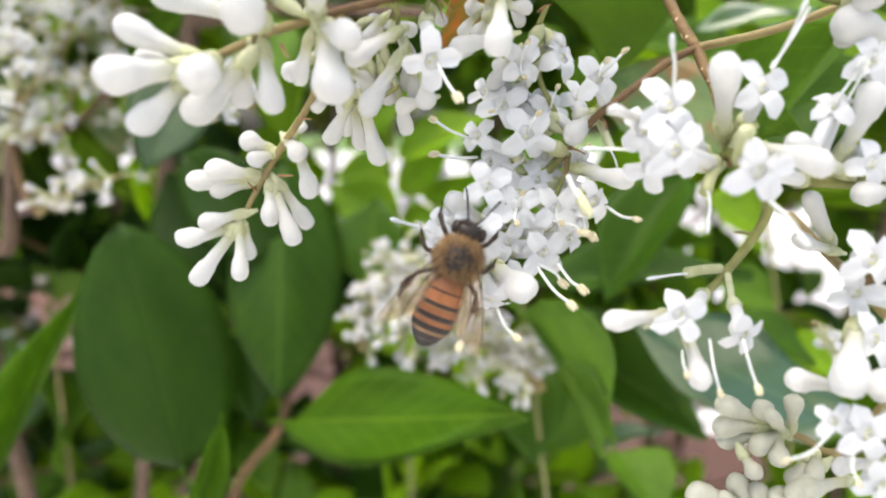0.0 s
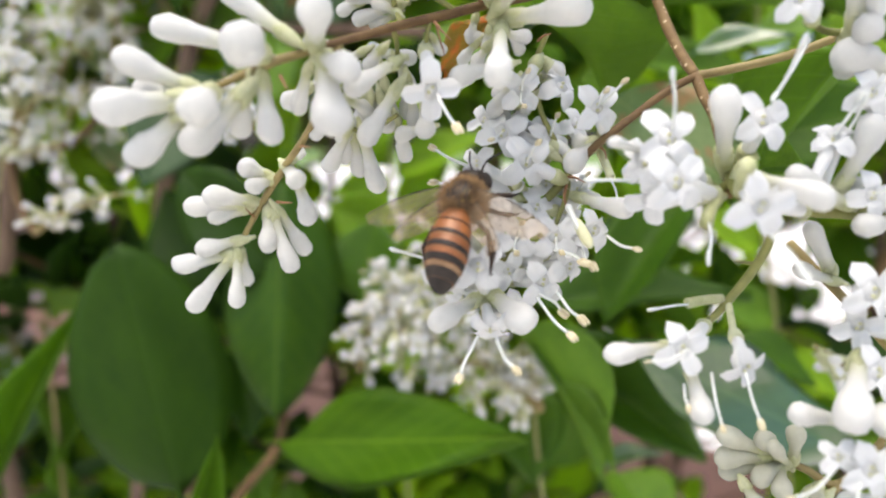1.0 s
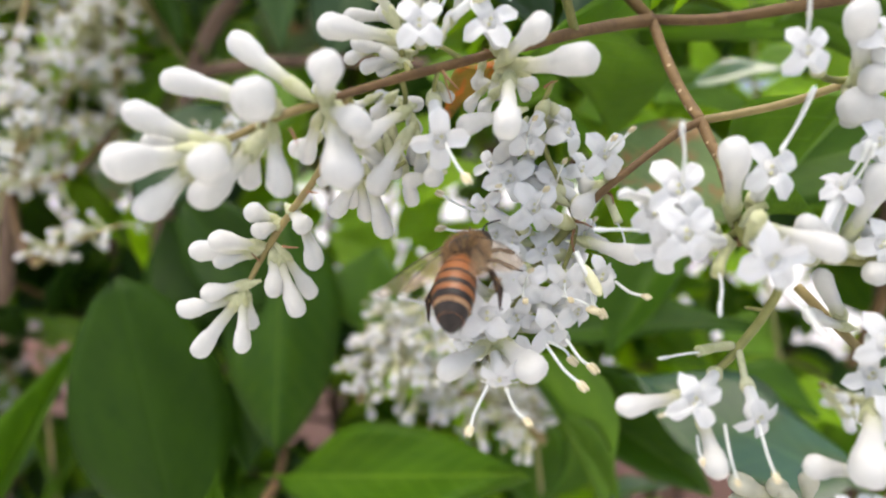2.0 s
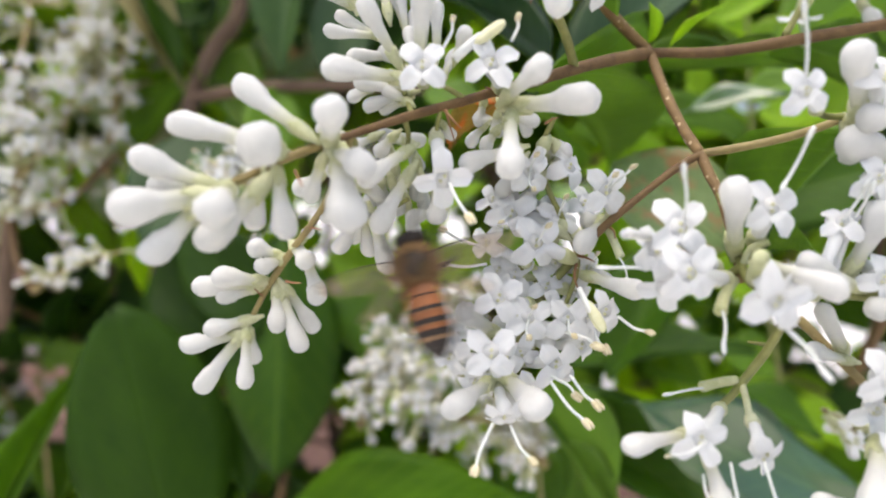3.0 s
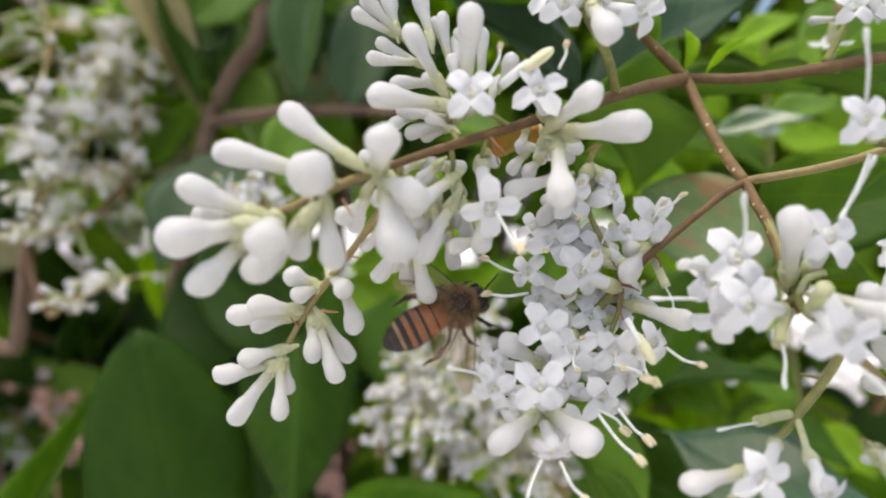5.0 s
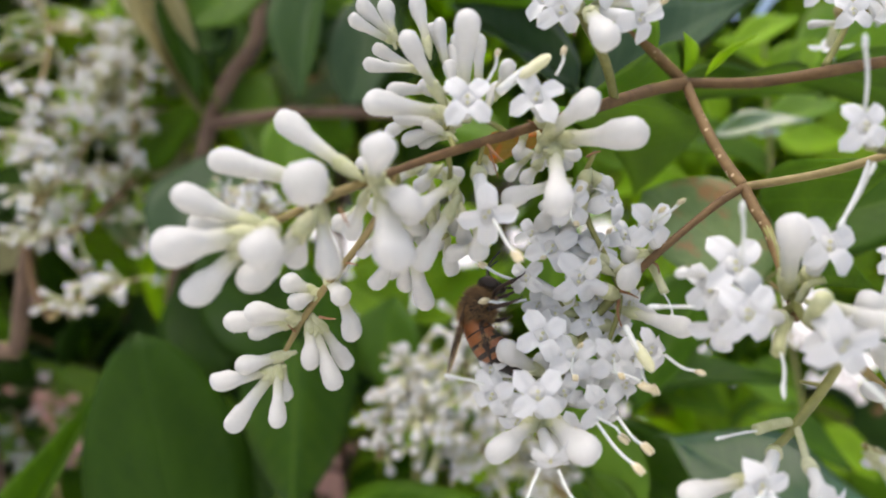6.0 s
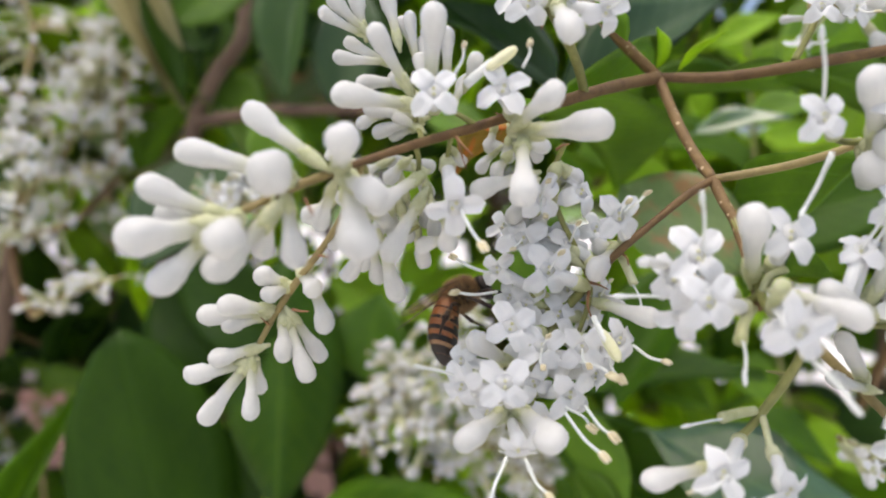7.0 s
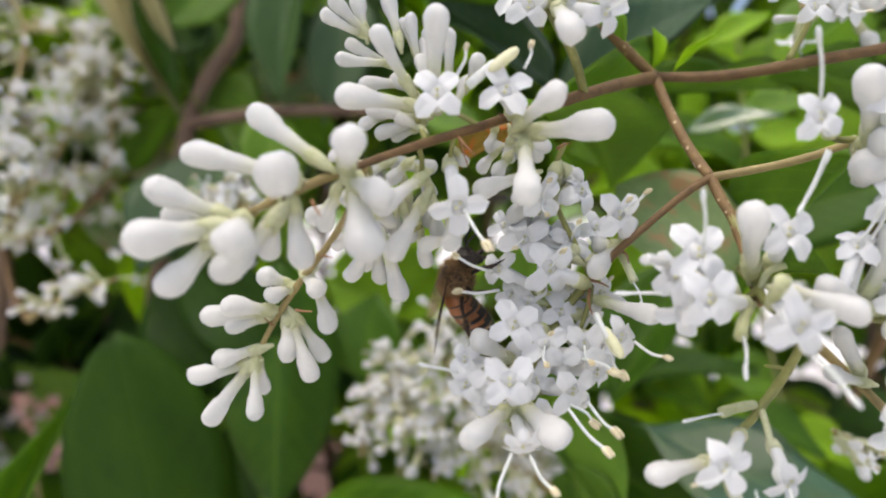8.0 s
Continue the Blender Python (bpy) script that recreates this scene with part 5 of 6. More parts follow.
for base, tip, wide, mat in (((-77.8, 268, 42.9), (-31.8, 256, 60.9), 25, LEAF_WORN),
                             ((-130.3, 268, 58.7), (-82.3, 256, 42.7), 25, LEAF_YOUNG_BACKLIT),
                             ((-100.6, 268, 33.5), (-56.6, 256, 41.5), 25, LEAF_YOUNG_BACKLIT),
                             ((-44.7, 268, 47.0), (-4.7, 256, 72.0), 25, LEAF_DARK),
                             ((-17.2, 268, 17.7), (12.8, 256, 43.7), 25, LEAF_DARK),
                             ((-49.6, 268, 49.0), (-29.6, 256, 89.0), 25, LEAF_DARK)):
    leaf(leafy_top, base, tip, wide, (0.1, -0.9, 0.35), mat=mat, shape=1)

young_shoot = thing("leafy_branch", (-15.7, 265.2, -118.3), "young privet shoot with leaves coloured yellow-green to look backlit", "branch", "leafy branches")
stem(young_shoot, 1.29, 0.63, [(-10.5, 302.6, -461.4), (-12.7, 277.9, -228.3), (-15.7, 265.2, -118.3), (-18.8, 254.3, -56.0), (-20.0, 246.8, -17.3), (-17.1, 244.3, 20.7)], mat=GREEN_STEM)
leaf(young_shoot, (-18.8, 248.6, -4.6), (-38.1, 244.1, 14.6), 14.8, (-0.31, -0.83, 0.46), mat=LEAF_YOUNG_BACKLIT, shape=0)
leaf(young_shoot, (-18.9, 247.9, -15.3), (-39.8, 238.3, -14.2), 15.7, (0.19, -0.81, 0.55), mat=LEAF_YOUNG_BACKLIT, shape=1)
leaf(young_shoot, (-17.9, 247.5, -21.7), (3.4, 240.4, -4.5), 14.7, (0.29, -0.84, 0.45), mat=LEAF_YOUNG_BACKLIT, shape=2)
leaf(young_shoot, (-17.7, 246.4, -8.8), (15.8, 239.0, 7.8), 17.7, (-0.21, -0.81, 0.56), mat=LEAF_YOUNG_BACKLIT, shape=0)
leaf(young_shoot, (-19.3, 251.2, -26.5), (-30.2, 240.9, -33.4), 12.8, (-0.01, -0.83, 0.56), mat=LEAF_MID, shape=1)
leaf(young_shoot, (-17.4, 245.5, 8.2), (-4.5, 240.4, 24.4), 12.5, (0.09, -0.88, 0.46), mat=LEAF_YOUNG_BACKLIT, shape=4)
leaf(young_shoot, (-17.3, 245.7, 12.4), (-35.6, 238.9, -4.0), 12.5, (0.29, -0.89, 0.36), mat=LEAF_YOUNG_BACKLIT, shape=4)
leaf(young_shoot, (-17.4, 252.6, -35.5), (20.5, 245.4, -15.5), 19.4, (0.09, -0.83, 0.55), mat=LEAF_YOUNG_BACKLIT, shape=2)
leaf(young_shoot, (-16.8, 238.0, -31.5), (-40.6, 234.0, -17.9), 21.0, (-0.10, -0.93, 0.36), mat=LEAF_YOUNG_BACKLIT, shape=1)
young_right = thing("leafy_branch", (131.8, 234.0, -105.9), "young privet shoot with leaves coloured yellow-green to look backlit", "branch", "leafy branches")
stem(young_right, 1.15, 0.46, [(201.9, 299.8, -463.5), (163.0, 266.1, -222.0), (131.8, 234.0, -105.9), (118.0, 222.2, -59.7), (105.6, 215.3, -15.6), (99.9, 213.7, 36.0), (98.4, 215.7, 65.2)], mat=GREEN_STEM)
leaf(young_right, (101.9, 216.2, 43.6), (113.8, 210.1, 60.1), 16.3, (-0.21, -0.86, 0.46), mat=LEAF_YOUNG_BACKLIT, shape=0)
leaf(young_right, (101.5, 216.7, 51.0), (83.5, 210.5, 60.4), 12.7, (0.19, -0.87, 0.46), mat=LEAF_YOUNG_BACKLIT, shape=1)
leaf(young_right, (102.7, 215.2, 28.9), (124.2, 207.7, 26.2), 14.5, (0.09, -0.83, 0.55), mat=LEAF_YOUNG_BACKLIT, shape=2)
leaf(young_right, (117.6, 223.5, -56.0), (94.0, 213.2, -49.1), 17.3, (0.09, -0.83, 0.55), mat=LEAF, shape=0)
leaf(young_right, (122.5, 226.3, -73.2), (138.5, 210.5, -81.3), 13.6, (0.09, -0.83, 0.55), mat=LEAF_YOUNG_BACKLIT, shape=1)
leaf(young_right, (109.8, 219.2, -31.4), (87.4, 212.3, -18.8), 16.9, (-0.01, -0.89, 0.46), mat=LEAF_YOUNG_BACKLIT, shape=0)
leaf(young_right, (105.3, 217.0, -4.4), (122.1, 209.3, 3.0), 16.6, (0.19, -0.87, 0.46), mat=LEAF_MID, shape=2)
leaf(young_right, (102.6, 216.5, 18.0), (59.2, 212.4, 37.9), 14.7, (0.09, -0.83, 0.55), mat=LEAF, shape=4)

# ---- blossoming panicles farther back ----
def far_flower_mesh(seed):
    """A small open flower with tube and four lobes, one unit across."""
    bm = bmesh.new()
    rng = random.Random(seed)
    tube(bm, [(0, 0, -0.55), (0, 0, -0.25), (0, 0, 0.02)], 0.07, 0.15, 7, 2, 1)
    for k in range(4):
        src = PETALS[rng.choice((0, 1, 2, 3))]
        other = bmesh.new()
        other.from_mesh(src)
        bmesh.ops.transform(other, matrix=pose(0, 0, 0, rng.uniform(-9, 9), rng.uniform(-14, 8), 90 * k + rng.uniform(-8, 8)) @ Matrix.Scale(0.5, 4), verts=other.verts)
        me = bpy.data.meshes.new("lobe")
        other.to_mesh(me)
        other.free()
        bm.from_mesh(me)
        bpy.data.meshes.remove(me)
    for s in (-1, 1):
        tube(bm, [(0, 0, 0), (s * 0.12, 0.1, 0.3), (s * 0.25, 0.15, 0.55)], 0.025, 0.025, 5, 2, 0)
        lathe(bm, [(0, 0.03), (0.06, 0.07), (0.16, 0.07), (0.22, 0.02)], 6, Matrix.Translation((s * 0.25, 0.15, 0.5)) @ frame_of((s * 0.4, 0.2, 1)), mat=2)
    me = mesh_of("flower", bm, [WHITE_PETAL, CALYX, ANTHER])
    return me


def far_bud_mesh(seed):
    bm = bmesh.new()
    rng = random.Random(seed)
    lathe(bm, bud_profile(1.0, rng.uniform(0.2, 0.27), 0.12), 10, seam=0.05, bend=rng.uniform(-0.06, 0.06))
    lathe(bm, [(-0.4, 0.05), (-0.15, 0.11), (0.05, 0.155), (0.25, 0.175), (0.42, 0.165)], 8, mat=1)
    return mesh_of("bud", bm, [WHITE_BUD, CALYX])


FAR_FLOWERS = [far_flower_mesh(k) for k in range(4)]
FAR_BUDS = [far_bud_mesh(k) for k in range(4)]


def far_panicle(base, ups, count, spread, seed, group="background privet panicles", r=1.0, opened=0.35):
    """A panicle with many small buds and flowers on short stalks round a curved axis."""
    rng = random.Random(seed)
    ob = thing("flower_panicle", base, "soft cream privet panicle farther back in the shrub", "flower panicle", group)
    stem(ob, 1.2 * r, 0.6 * r, [base, *ups], TIP_STEM)
    path = smooth_path([Vector(p) for p in (base, *ups)], 8)
    k0 = len(path) // 6
    for k in range(count):
        p = path[rng.randrange(k0, len(path))]
        w = Vector((rng.gauss(0, 1), rng.gauss(0, 1) - 0.5, rng.gauss(0, 0.8))).normalized()
        q = p + w * spread * rng.uniform(0.25, 1.0)
        d = (w + Vector((rng.gauss(0, 0.4), -0.4, rng.gauss(0, 0.4)))).normalized()
        m = Matrix.Translation(at(q)) @ frame_of(d, (rng.random(), rng.random(), rng.random()))
        if rng.random() < opened:
            put("flower", rng.choice(FAR_FLOWERS), ob, m @ Matrix.Scale(rng.uniform(5.4, 6.4) * r * 0.001, 4))
        else:
            put("bud", rng.choice(FAR_BUDS), ob, m @ Matrix.Scale(rng.uniform(4.4, 5.8) * r * 0.001, 4))
        stem(ob, 0.3, 0.25, [p, (p + q) / 2 + Vector((0, 0, 0.5)), q], CALYX, "stalk")
    return ob


far_panicle((27.3, 168.6, -68.9), [(14.4, 164.7, -56.2), (2.3, 161.4, -52.1), (-9.2, 159.5, -45.5), (-12.1, 162.5, -34.4)], 100, 11, 1, r=1.0, opened=0.3)
far_panicle((-22.1, 168.6, -57.6), [(-20.1, 166.3, -47.4), (-13.9, 165.9, -38.1), (-9.5, 166.7, -33.7)], 60, 8, 2, r=0.86, opened=0.3)
far_panicle((27.3, 168.6, -68.9), [(21.8, 165.3, -53.3), (16.7, 157.5, -56.8), (20.3, 152.3, -57.8)], 40, 7, 3, r=0.86, opened=0.3)
far_panicle((-126.8, 194.1, -0.9), [(-123.1, 200.1, 14.1), (-115.6, 205.8, 26.3), (-112.9, 212.1, 46.3), (-106.3, 217.8, 58.1)], 56, 19, 4, r=0.95, opened=0.75)
far_panicle((-126.8, 194.1, -0.9), [(-120.1, 190.3, 18.6), (-124.7, 196.5, 35.4), (-125.7, 208.2, 61.2), (-135.7, 214.6, 80.4)], 36, 19, 5, r=0.95, opened=0.75)
far_panicle((-111.2, 177.5, -21.6), [(-103.3, 174.8, -16.7), (-94.7, 172.9, -13.5), (-84.1, 170.9, -10.5)], 24, 7, 6, r=0.78, opened=0.3)
far_panicle((-127.1, 192.0, -2.4), [(-115.2, 186.1, 1.0), (-106.1, 184.1, 2.5)], 24, 12, 7, r=0.74, opened=0.4)
far_panicle((-109.2, 220.4, 20.2), [(-107.1, 221.3, 35.1), (-105.1, 222.5, 53.7), (-110.5, 223.3, 65.0)], 34, 15, 8, r=0.95, opened=0.75)
far_panicle((-136.8, 234.2, -2.7), [(-126.6, 235.7, 21.2), (-110.3, 230.1, 14.9), (-106.5, 229.1, 1.2)], 33, 14, 9, r=0.74, opened=0.6)
far_panicle((0.9, 151.3, -18.5), [(-0.5, 150.9, -23.7), (0.7, 148.4, -31.0), (4.4, 145.9, -38.1)], 40, 8, 10, r=0.86, opened=0.4)
far_panicle((67.6, 105.4, -36.0), [(65.4, 103.8, -33.5), (60.5, 102.3, -30.1)], 9, 6, 11, r=0.8, opened=0.2)
far_panicle((54.9, 104.1, 36.3), [(58.0, 102.1, 36.9), (61.8, 100.0, 36.7)], 8, 8, 12, opened=0.6)
far_panicle((-196.8, 290.0, -82.7), [(-194.2, 288.2, -93.0), (-183.8, 286.0, -105.8)], 13, 14, 13, opened=0.8)

far_panicle((-39.3, 138.0, 5.8), [(-44.4, 140.0, 8.5), (-49.2, 142.0, 10.5)], 16, 6, 14, r=0.8, opened=0.9)


def pink_blossoms(base, ups, seed):
    """A spray of small pink flowers on a plant behind the shrub."""
    rng = random.Random(seed)
    ob = thing("pink_flower_spray", base, "soft spray of small pink flowers behind the shrub", "flower")
    stem(ob, 1.5, 0.8, [(base[0] - 30, base[1] + 60, -1195), *ups, base], TIP_STEM)
    pink = []
    for k in range(2):
        me = FAR_FLOWERS[k].copy()
        me.materials[0] = (PINK_PETAL, PALE_PINK)[k]
        pink.append(me)
    for k in range(16):
        p = Vector(base) + Vector((rng.gauss(0, 6), rng.gauss(0, 4), rng.gauss(-2, 6)))
        d = Vector((rng.gauss(0, 0.5), -1, rng.gauss(0.2, 0.5))).normalized()
        put("flower", rng.choice(pink), ob, Matrix.Translation(at(p)) @ frame_of(d, (rng.random(), 0, rng.random())) @ Matrix.Scale(0.001 * rng.uniform(4.5, 6), 4))
        if k % 2:
            stem(ob, 0.3, 0.3, [base, (Vector(base) + p) / 2 + Vector((0, 3, 1)), p], GREEN_STEM, "stalk")


PINK_PETAL = speckled("petal_pink", (0.62, 0.28, 0.25), (0.80, 0.48, 0.44), 250, 0.55, 0, 0, 0.4)
PALE_PINK = speckled("petal_pale_pink", (0.66, 0.52, 0.54), (0.80, 0.68, 0.70), 250, 0.55, 0, 0, 0.4)
pink_blossoms((-156.2, 250.0, -68.0), [(-168.2, 275.0, -368.0)], 21)

# ---- the shrub's leafy depth ----
# openings in the foliage where the bright garden shows through: across and up at 300 mm, and width
OPENINGS = [(-22, -12, 23), (-178, -102, 8), (-118, -196, 15), (-62, -118, 10), (-10, -24, 13), (163, -50, 12), (143, -38, 10), (188, -86, 7), (84, -108, 10), (90, -148, 10), (122, -143, 30), (142, -161, 30), (162, 45, 9), (141, 93, 14), (160, 41, 7), (60, -3, 7), (132, 39, 8), (-87, 12, 9), (-16, -25, 10), (184, -67, 8)]


def open_to_light(p, margin):
    if p.y <= 20:
        return False
    x, z = p.x * 300 / p.y, p.z * 300 / p.y
    return any(math.hypot(x - a, z - b) < r * (0.5 if a > 90 else 1.15) + margin for a, b, r in OPENINGS)


def shrub_branch(points, twigs, reach, seed, mats):
    """A woody stem from the ground with side twigs that carry opposite pairs of leaves."""
    rng = random.Random(seed)
    ob = thing("leafy_branch", points[0], "woody privet stem with dense glossy leaves deeper in the shrub", "branch", "leafy branches")
    stem(ob, 4.2, 1.0, points, OLD_BARK)
    path = smooth_path([Vector(p) for p in points], 10)
    upper = [p for p in path if p.z > -420]
    for _ in range(twigs):
        p = rng.choice(upper)
        d = Vector((rng.gauss(0, 1), rng.gauss(-0.2, 0.8), rng.gauss(0.35, 0.7))).normalized()
        length = rng.uniform(0.5, 1.0) * reach
        q = p + d * length + Vector((0, 0, -0.1 * length))
        if q.y < 215 or q.z > 190 or open_to_light(q, 0):
            continue
        stem(ob, 1.3, 0.7, [p, p.lerp(q, 0.5) + Vector((0, 0, 6)), q], BARK, "side_twig")
        n = max(2, int(length / 24))
        for i in range(1, n + 1):
            c = p.lerp(q, i / n)
            side = d.cross(Vector((rng.gauss(0, 0.3), rng.gauss(0, 0.3), 1))).normalized()
            if i % 2:
                side = (side * 0.4 + d.cross(side) * 0.8).normalized()
            for s in (-1, 1):
                way = (side * s + d * rng.uniform(0.3, 0.9) + Vector((0, -0.2, rng.uniform(-0.4, 0.1)))).normalized()
                ln = rng.uniform(38, 60)
                tip = c + way * ln
                if min(tip.y, c.y) < 205 or open_to_light(c.lerp(tip, 0.5), ln * 0.2) or open_to_light(tip, 0):
                    continue
                up = Vector((rng.gauss(0, 0.4), rng.uniform(-0.9, -0.1), rng.uniform(0.2, 0.9)))
                leaf(ob, c + way * 5, tip, ln * rng.uniform(0.42, 0.55), up, rng.choice(mats), rng.randrange(5))
    return ob


DEEP = (LEAF, LEAF, LEAF_MID, LEAF_PALE, LEAF_YOUNG_BACKLIT)
# mostly dark leaf colours, standing in for shade round the left stem
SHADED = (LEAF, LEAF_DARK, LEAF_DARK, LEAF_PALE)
# brighter leaf colours for stems meant to look lit from behind
BRIGHT = (LEAF, LEAF_MID, LEAF_YOUNG_BACKLIT, LEAF_YOUNG_BACKLIT)
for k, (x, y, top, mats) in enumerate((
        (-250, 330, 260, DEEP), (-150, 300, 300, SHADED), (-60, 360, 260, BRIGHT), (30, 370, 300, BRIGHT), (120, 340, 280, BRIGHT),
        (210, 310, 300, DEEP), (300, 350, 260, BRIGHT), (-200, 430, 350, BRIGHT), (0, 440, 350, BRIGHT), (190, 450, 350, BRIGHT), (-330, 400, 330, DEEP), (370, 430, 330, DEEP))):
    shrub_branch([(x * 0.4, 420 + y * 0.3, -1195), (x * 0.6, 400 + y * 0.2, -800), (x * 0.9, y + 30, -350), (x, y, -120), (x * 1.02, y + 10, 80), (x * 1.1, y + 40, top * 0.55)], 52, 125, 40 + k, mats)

# ---- woody stems that carry the twigs, down to the ground ----
stem(main_branch, 1.0, 5.5, [(85.9, 93.4, 33.0), (165.0, 170.0, 10.0), (290.0, 320.0, -400.0), (140.0, 430.0, -1196.0)], OLD_BARK, "woody_stem")
stem(right_panicle, 0.7, 2.0, [(54.8, 62.1, -4.9), (95.0, 130.0, -10.0), (136.0, 210.0, -60.0)], BARK, "woody_stem")
stem(leafy_low, 1.8, 4.5, [(-62.8, 189.7, -248.6), (-60.0, 330.0, -650.0), (-40.0, 430.0, -1196.0)], OLD_BARK, "woody_stem")
stem(leafy_right, 1.8, 4.5, [(51.1, 214.4, -281.1), (50.0, 350.0, -650.0), (30.0, 440.0, -1196.0)], OLD_BARK, "woody_stem")
stem(leafy_top, 3.0, 5.0, [(-133.9, 251.1, -202.8), (-120.0, 340.0, -650.0), (-80.0, 440.0, -1196.0)], OLD_BARK, "woody_stem")
stem(young_shoot, 1.5, 3.0, [(-10.5, 302.6, -461.4), (0.0, 380.0, -800.0), (5.0, 430.0, -1196.0)], OLD_BARK, "woody_stem")
stem(young_right, 1.5, 3.0, [(201.9, 299.8, -463.5), (150.0, 400.0, -800.0), (60.0, 440.0, -1196.0)], OLD_BARK, "woody_stem")
back_branch = thing("leafy_branch", (-127.4, 195.1, -1.7), "thin brown privet stem behind the side panicles", "branch", "leafy branches")
stem(back_branch, 0.9, 1.3, [(-106.9, 221.2, 18.3), (-118.7, 209.3, 1.9), (-127.4, 195.1, -1.7)], BARK)
stem(back_branch, 1.0, 1.3, [(-111.8, 178.5, -21.8), (-122.1, 188.2, -13.5), (-127.4, 195.1, -1.7)], BARK, "side_twig")
stem(back_branch, 1.2, 4.0, [(-124.0, 195.5, 5.7), (-127.4, 195.1, -1.7), (-132.9, 197.2, -31.5), (-155.1, 217.8, -103.2), (-160.0, 340.0, -650.0), (-100.0, 440.0, -1196.0)], OLD_BARK, "woody_stem")

leaf(back_branch, (-159.1, 253.8, 73.6), (-135.5, 245.5, 73.4), 16.3, (0.42, -0.62, 0.66), mat=LEAF_OLIVE, shape=0)
leaf(back_branch, (-131.4, 245.8, 77.4), (-109.2, 237.5, 76.9), 13.9, (0.42, -0.62, 0.66), mat=LEAF_YOUNG_BACKLIT, shape=1)
leaf(back_branch, (-143.9, 244.3, 53.0), (-125.4, 235.5, 43.4), 11.7, (0.42, -0.62, 0.66), mat=LEAF_YOUNG_BACKLIT, shape=2)
leaf(back_branch, (-129.3, 260.6, 60.2), (-133.6, 253.8, 77.7), 12.5, (0.42, -0.62, 0.66), mat=LEAF_OLIVE, shape=3)
leaf(back_branch, (-161.5, 251.4, 37.6), (-168.8, 242.6, 24.4), 13.2, (0.42, -0.62, 0.66), mat=LEAF_YOUNG_BACKLIT, shape=4)
leaf(back_branch, (-133.8, 243.0, 34.4), (-137.2, 236.1, 51.4), 15.9, (0.42, -0.62, 0.66), mat=LEAF_YOUNG_BACKLIT, shape=0)
leaf(back_branch, (-119.1, 251.0, 37.3), (-96.8, 242.9, 38.3), 12.3, (0.42, -0.62, 0.66), mat=LEAF_OLIVE, shape=1)
leaf(back_branch, (-150.4, 241.9, 16.1), (-131.6, 233.2, 7.8), 15.9, (0.42, -0.62, 0.66), mat=LEAF_YOUNG_BACKLIT, shape=2)
leaf(back_branch, (-132.0, 249.8, 16.2), (-140.2, 241.0, 3.7), 13.6, (0.42, -0.62, 0.66), mat=LEAF_YOUNG_BACKLIT, shape=3)
leaf(back_branch, (-158.7, 240.7, -2.3), (-165.5, 232.0, -13.7), 15.5, (0.42, -0.62, 0.66), mat=LEAF_OLIVE, shape=4)
leaf(back_branch, (-142.8, 248.5, -4.9), (-146.3, 241.7, 14.0), 11.5, (0.42, -0.62, 0.66), mat=LEAF_YOUNG_BACKLIT, shape=0)
leaf(back_branch, (-108.6, 249.6, 16.1), (-117.6, 240.8, 3.6), 11.9, (0.42, -0.62, 0.66), mat=LEAF_YOUNG_BACKLIT, shape=1)

for k in range(34):
    rng = random.Random(800 + k)
    c = Vector((-205 + 13 * (k % 9) + rng.uniform(-6, 6), rng.uniform(252, 285), -5 + 27 * (k // 9) + rng.uniform(-8, 8)))
    way = Vector((rng.gauss(0, 1), rng.uniform(-0.4, 0.1), rng.gauss(0, 0.8))).normalized()
    leaf(back_branch, c, c + way * rng.uniform(28, 40), rng.uniform(13, 18), (rng.uniform(0, 0.5), -0.7, rng.uniform(0.3, 0.7)), rng.choice((LEAF_OLIVE, LEAF_YOUNG_BACKLIT, LEAF_YOUNG_BACKLIT, LEAF_WORN)), rng.randrange(5))

# unseen side twig beyond the right-hand panicle, added to shade the lower flowers
stem(right_panicle, 0.9, 0.6, [(95.0, 130.0, -10.0), (112.0, 70.0, 40.0), (110.0, 20.0, 60.0)], BARK, "woody_stem")
for k in range(9):
    rng = random.Random(500 + k)
    c = Vector((111, 62 - k * 6, 44 + k * 2.2))
    way = Vector(((-1) ** k * 0.8, rng.uniform(-0.5, 0.2), rng.uniform(-0.2, 0.2))).normalized()
    leaf(right_panicle, c + way * 3, c + way * rng.uniform(30, 38), rng.uniform(14, 18), (0.2, -0.3, 1), LEAF, rng.randrange(5))


# ---- the bee ----
BEE_BLACK = speckled("bee_black", (0.012, 0.010, 0.009), (0.04, 0.032, 0.026), 900, 0.35, 0.2, 0.00005)
BEE_ORANGE = speckled("bee_orange", (0.155, 0.052, 0.013), (0.33, 0.118, 0.032), 500, 0.4, 0.2, 0.00005, 0.1)
BEE_BAND = speckled("bee_pale_hair", (0.13, 0.072, 0.033), (0.27, 0.16, 0.08), 1500, 0.8, 0.4, 0.0001)
BEE_FUR = speckled("bee_fur", (0.13, 0.072, 0.028), (0.36, 0.22, 0.095), 900, 0.8)
BEE_LEG = speckled("bee_leg", (0.012, 0.008, 0.006), (0.045, 0.028, 0.018), 900, 0.4, 0.2, 0.00005)
for chitin in (BEE_BLACK, BEE_LEG):
    chitin.node_tree.nodes["Principled BSDF"].inputs["Specular IOR Level"].default_value = 0.2
POLLEN = speckled("pollen", (0.40, 0.28, 0.04), (0.6, 0.45, 0.1), 900, 0.9, 0.3, 0.0001)


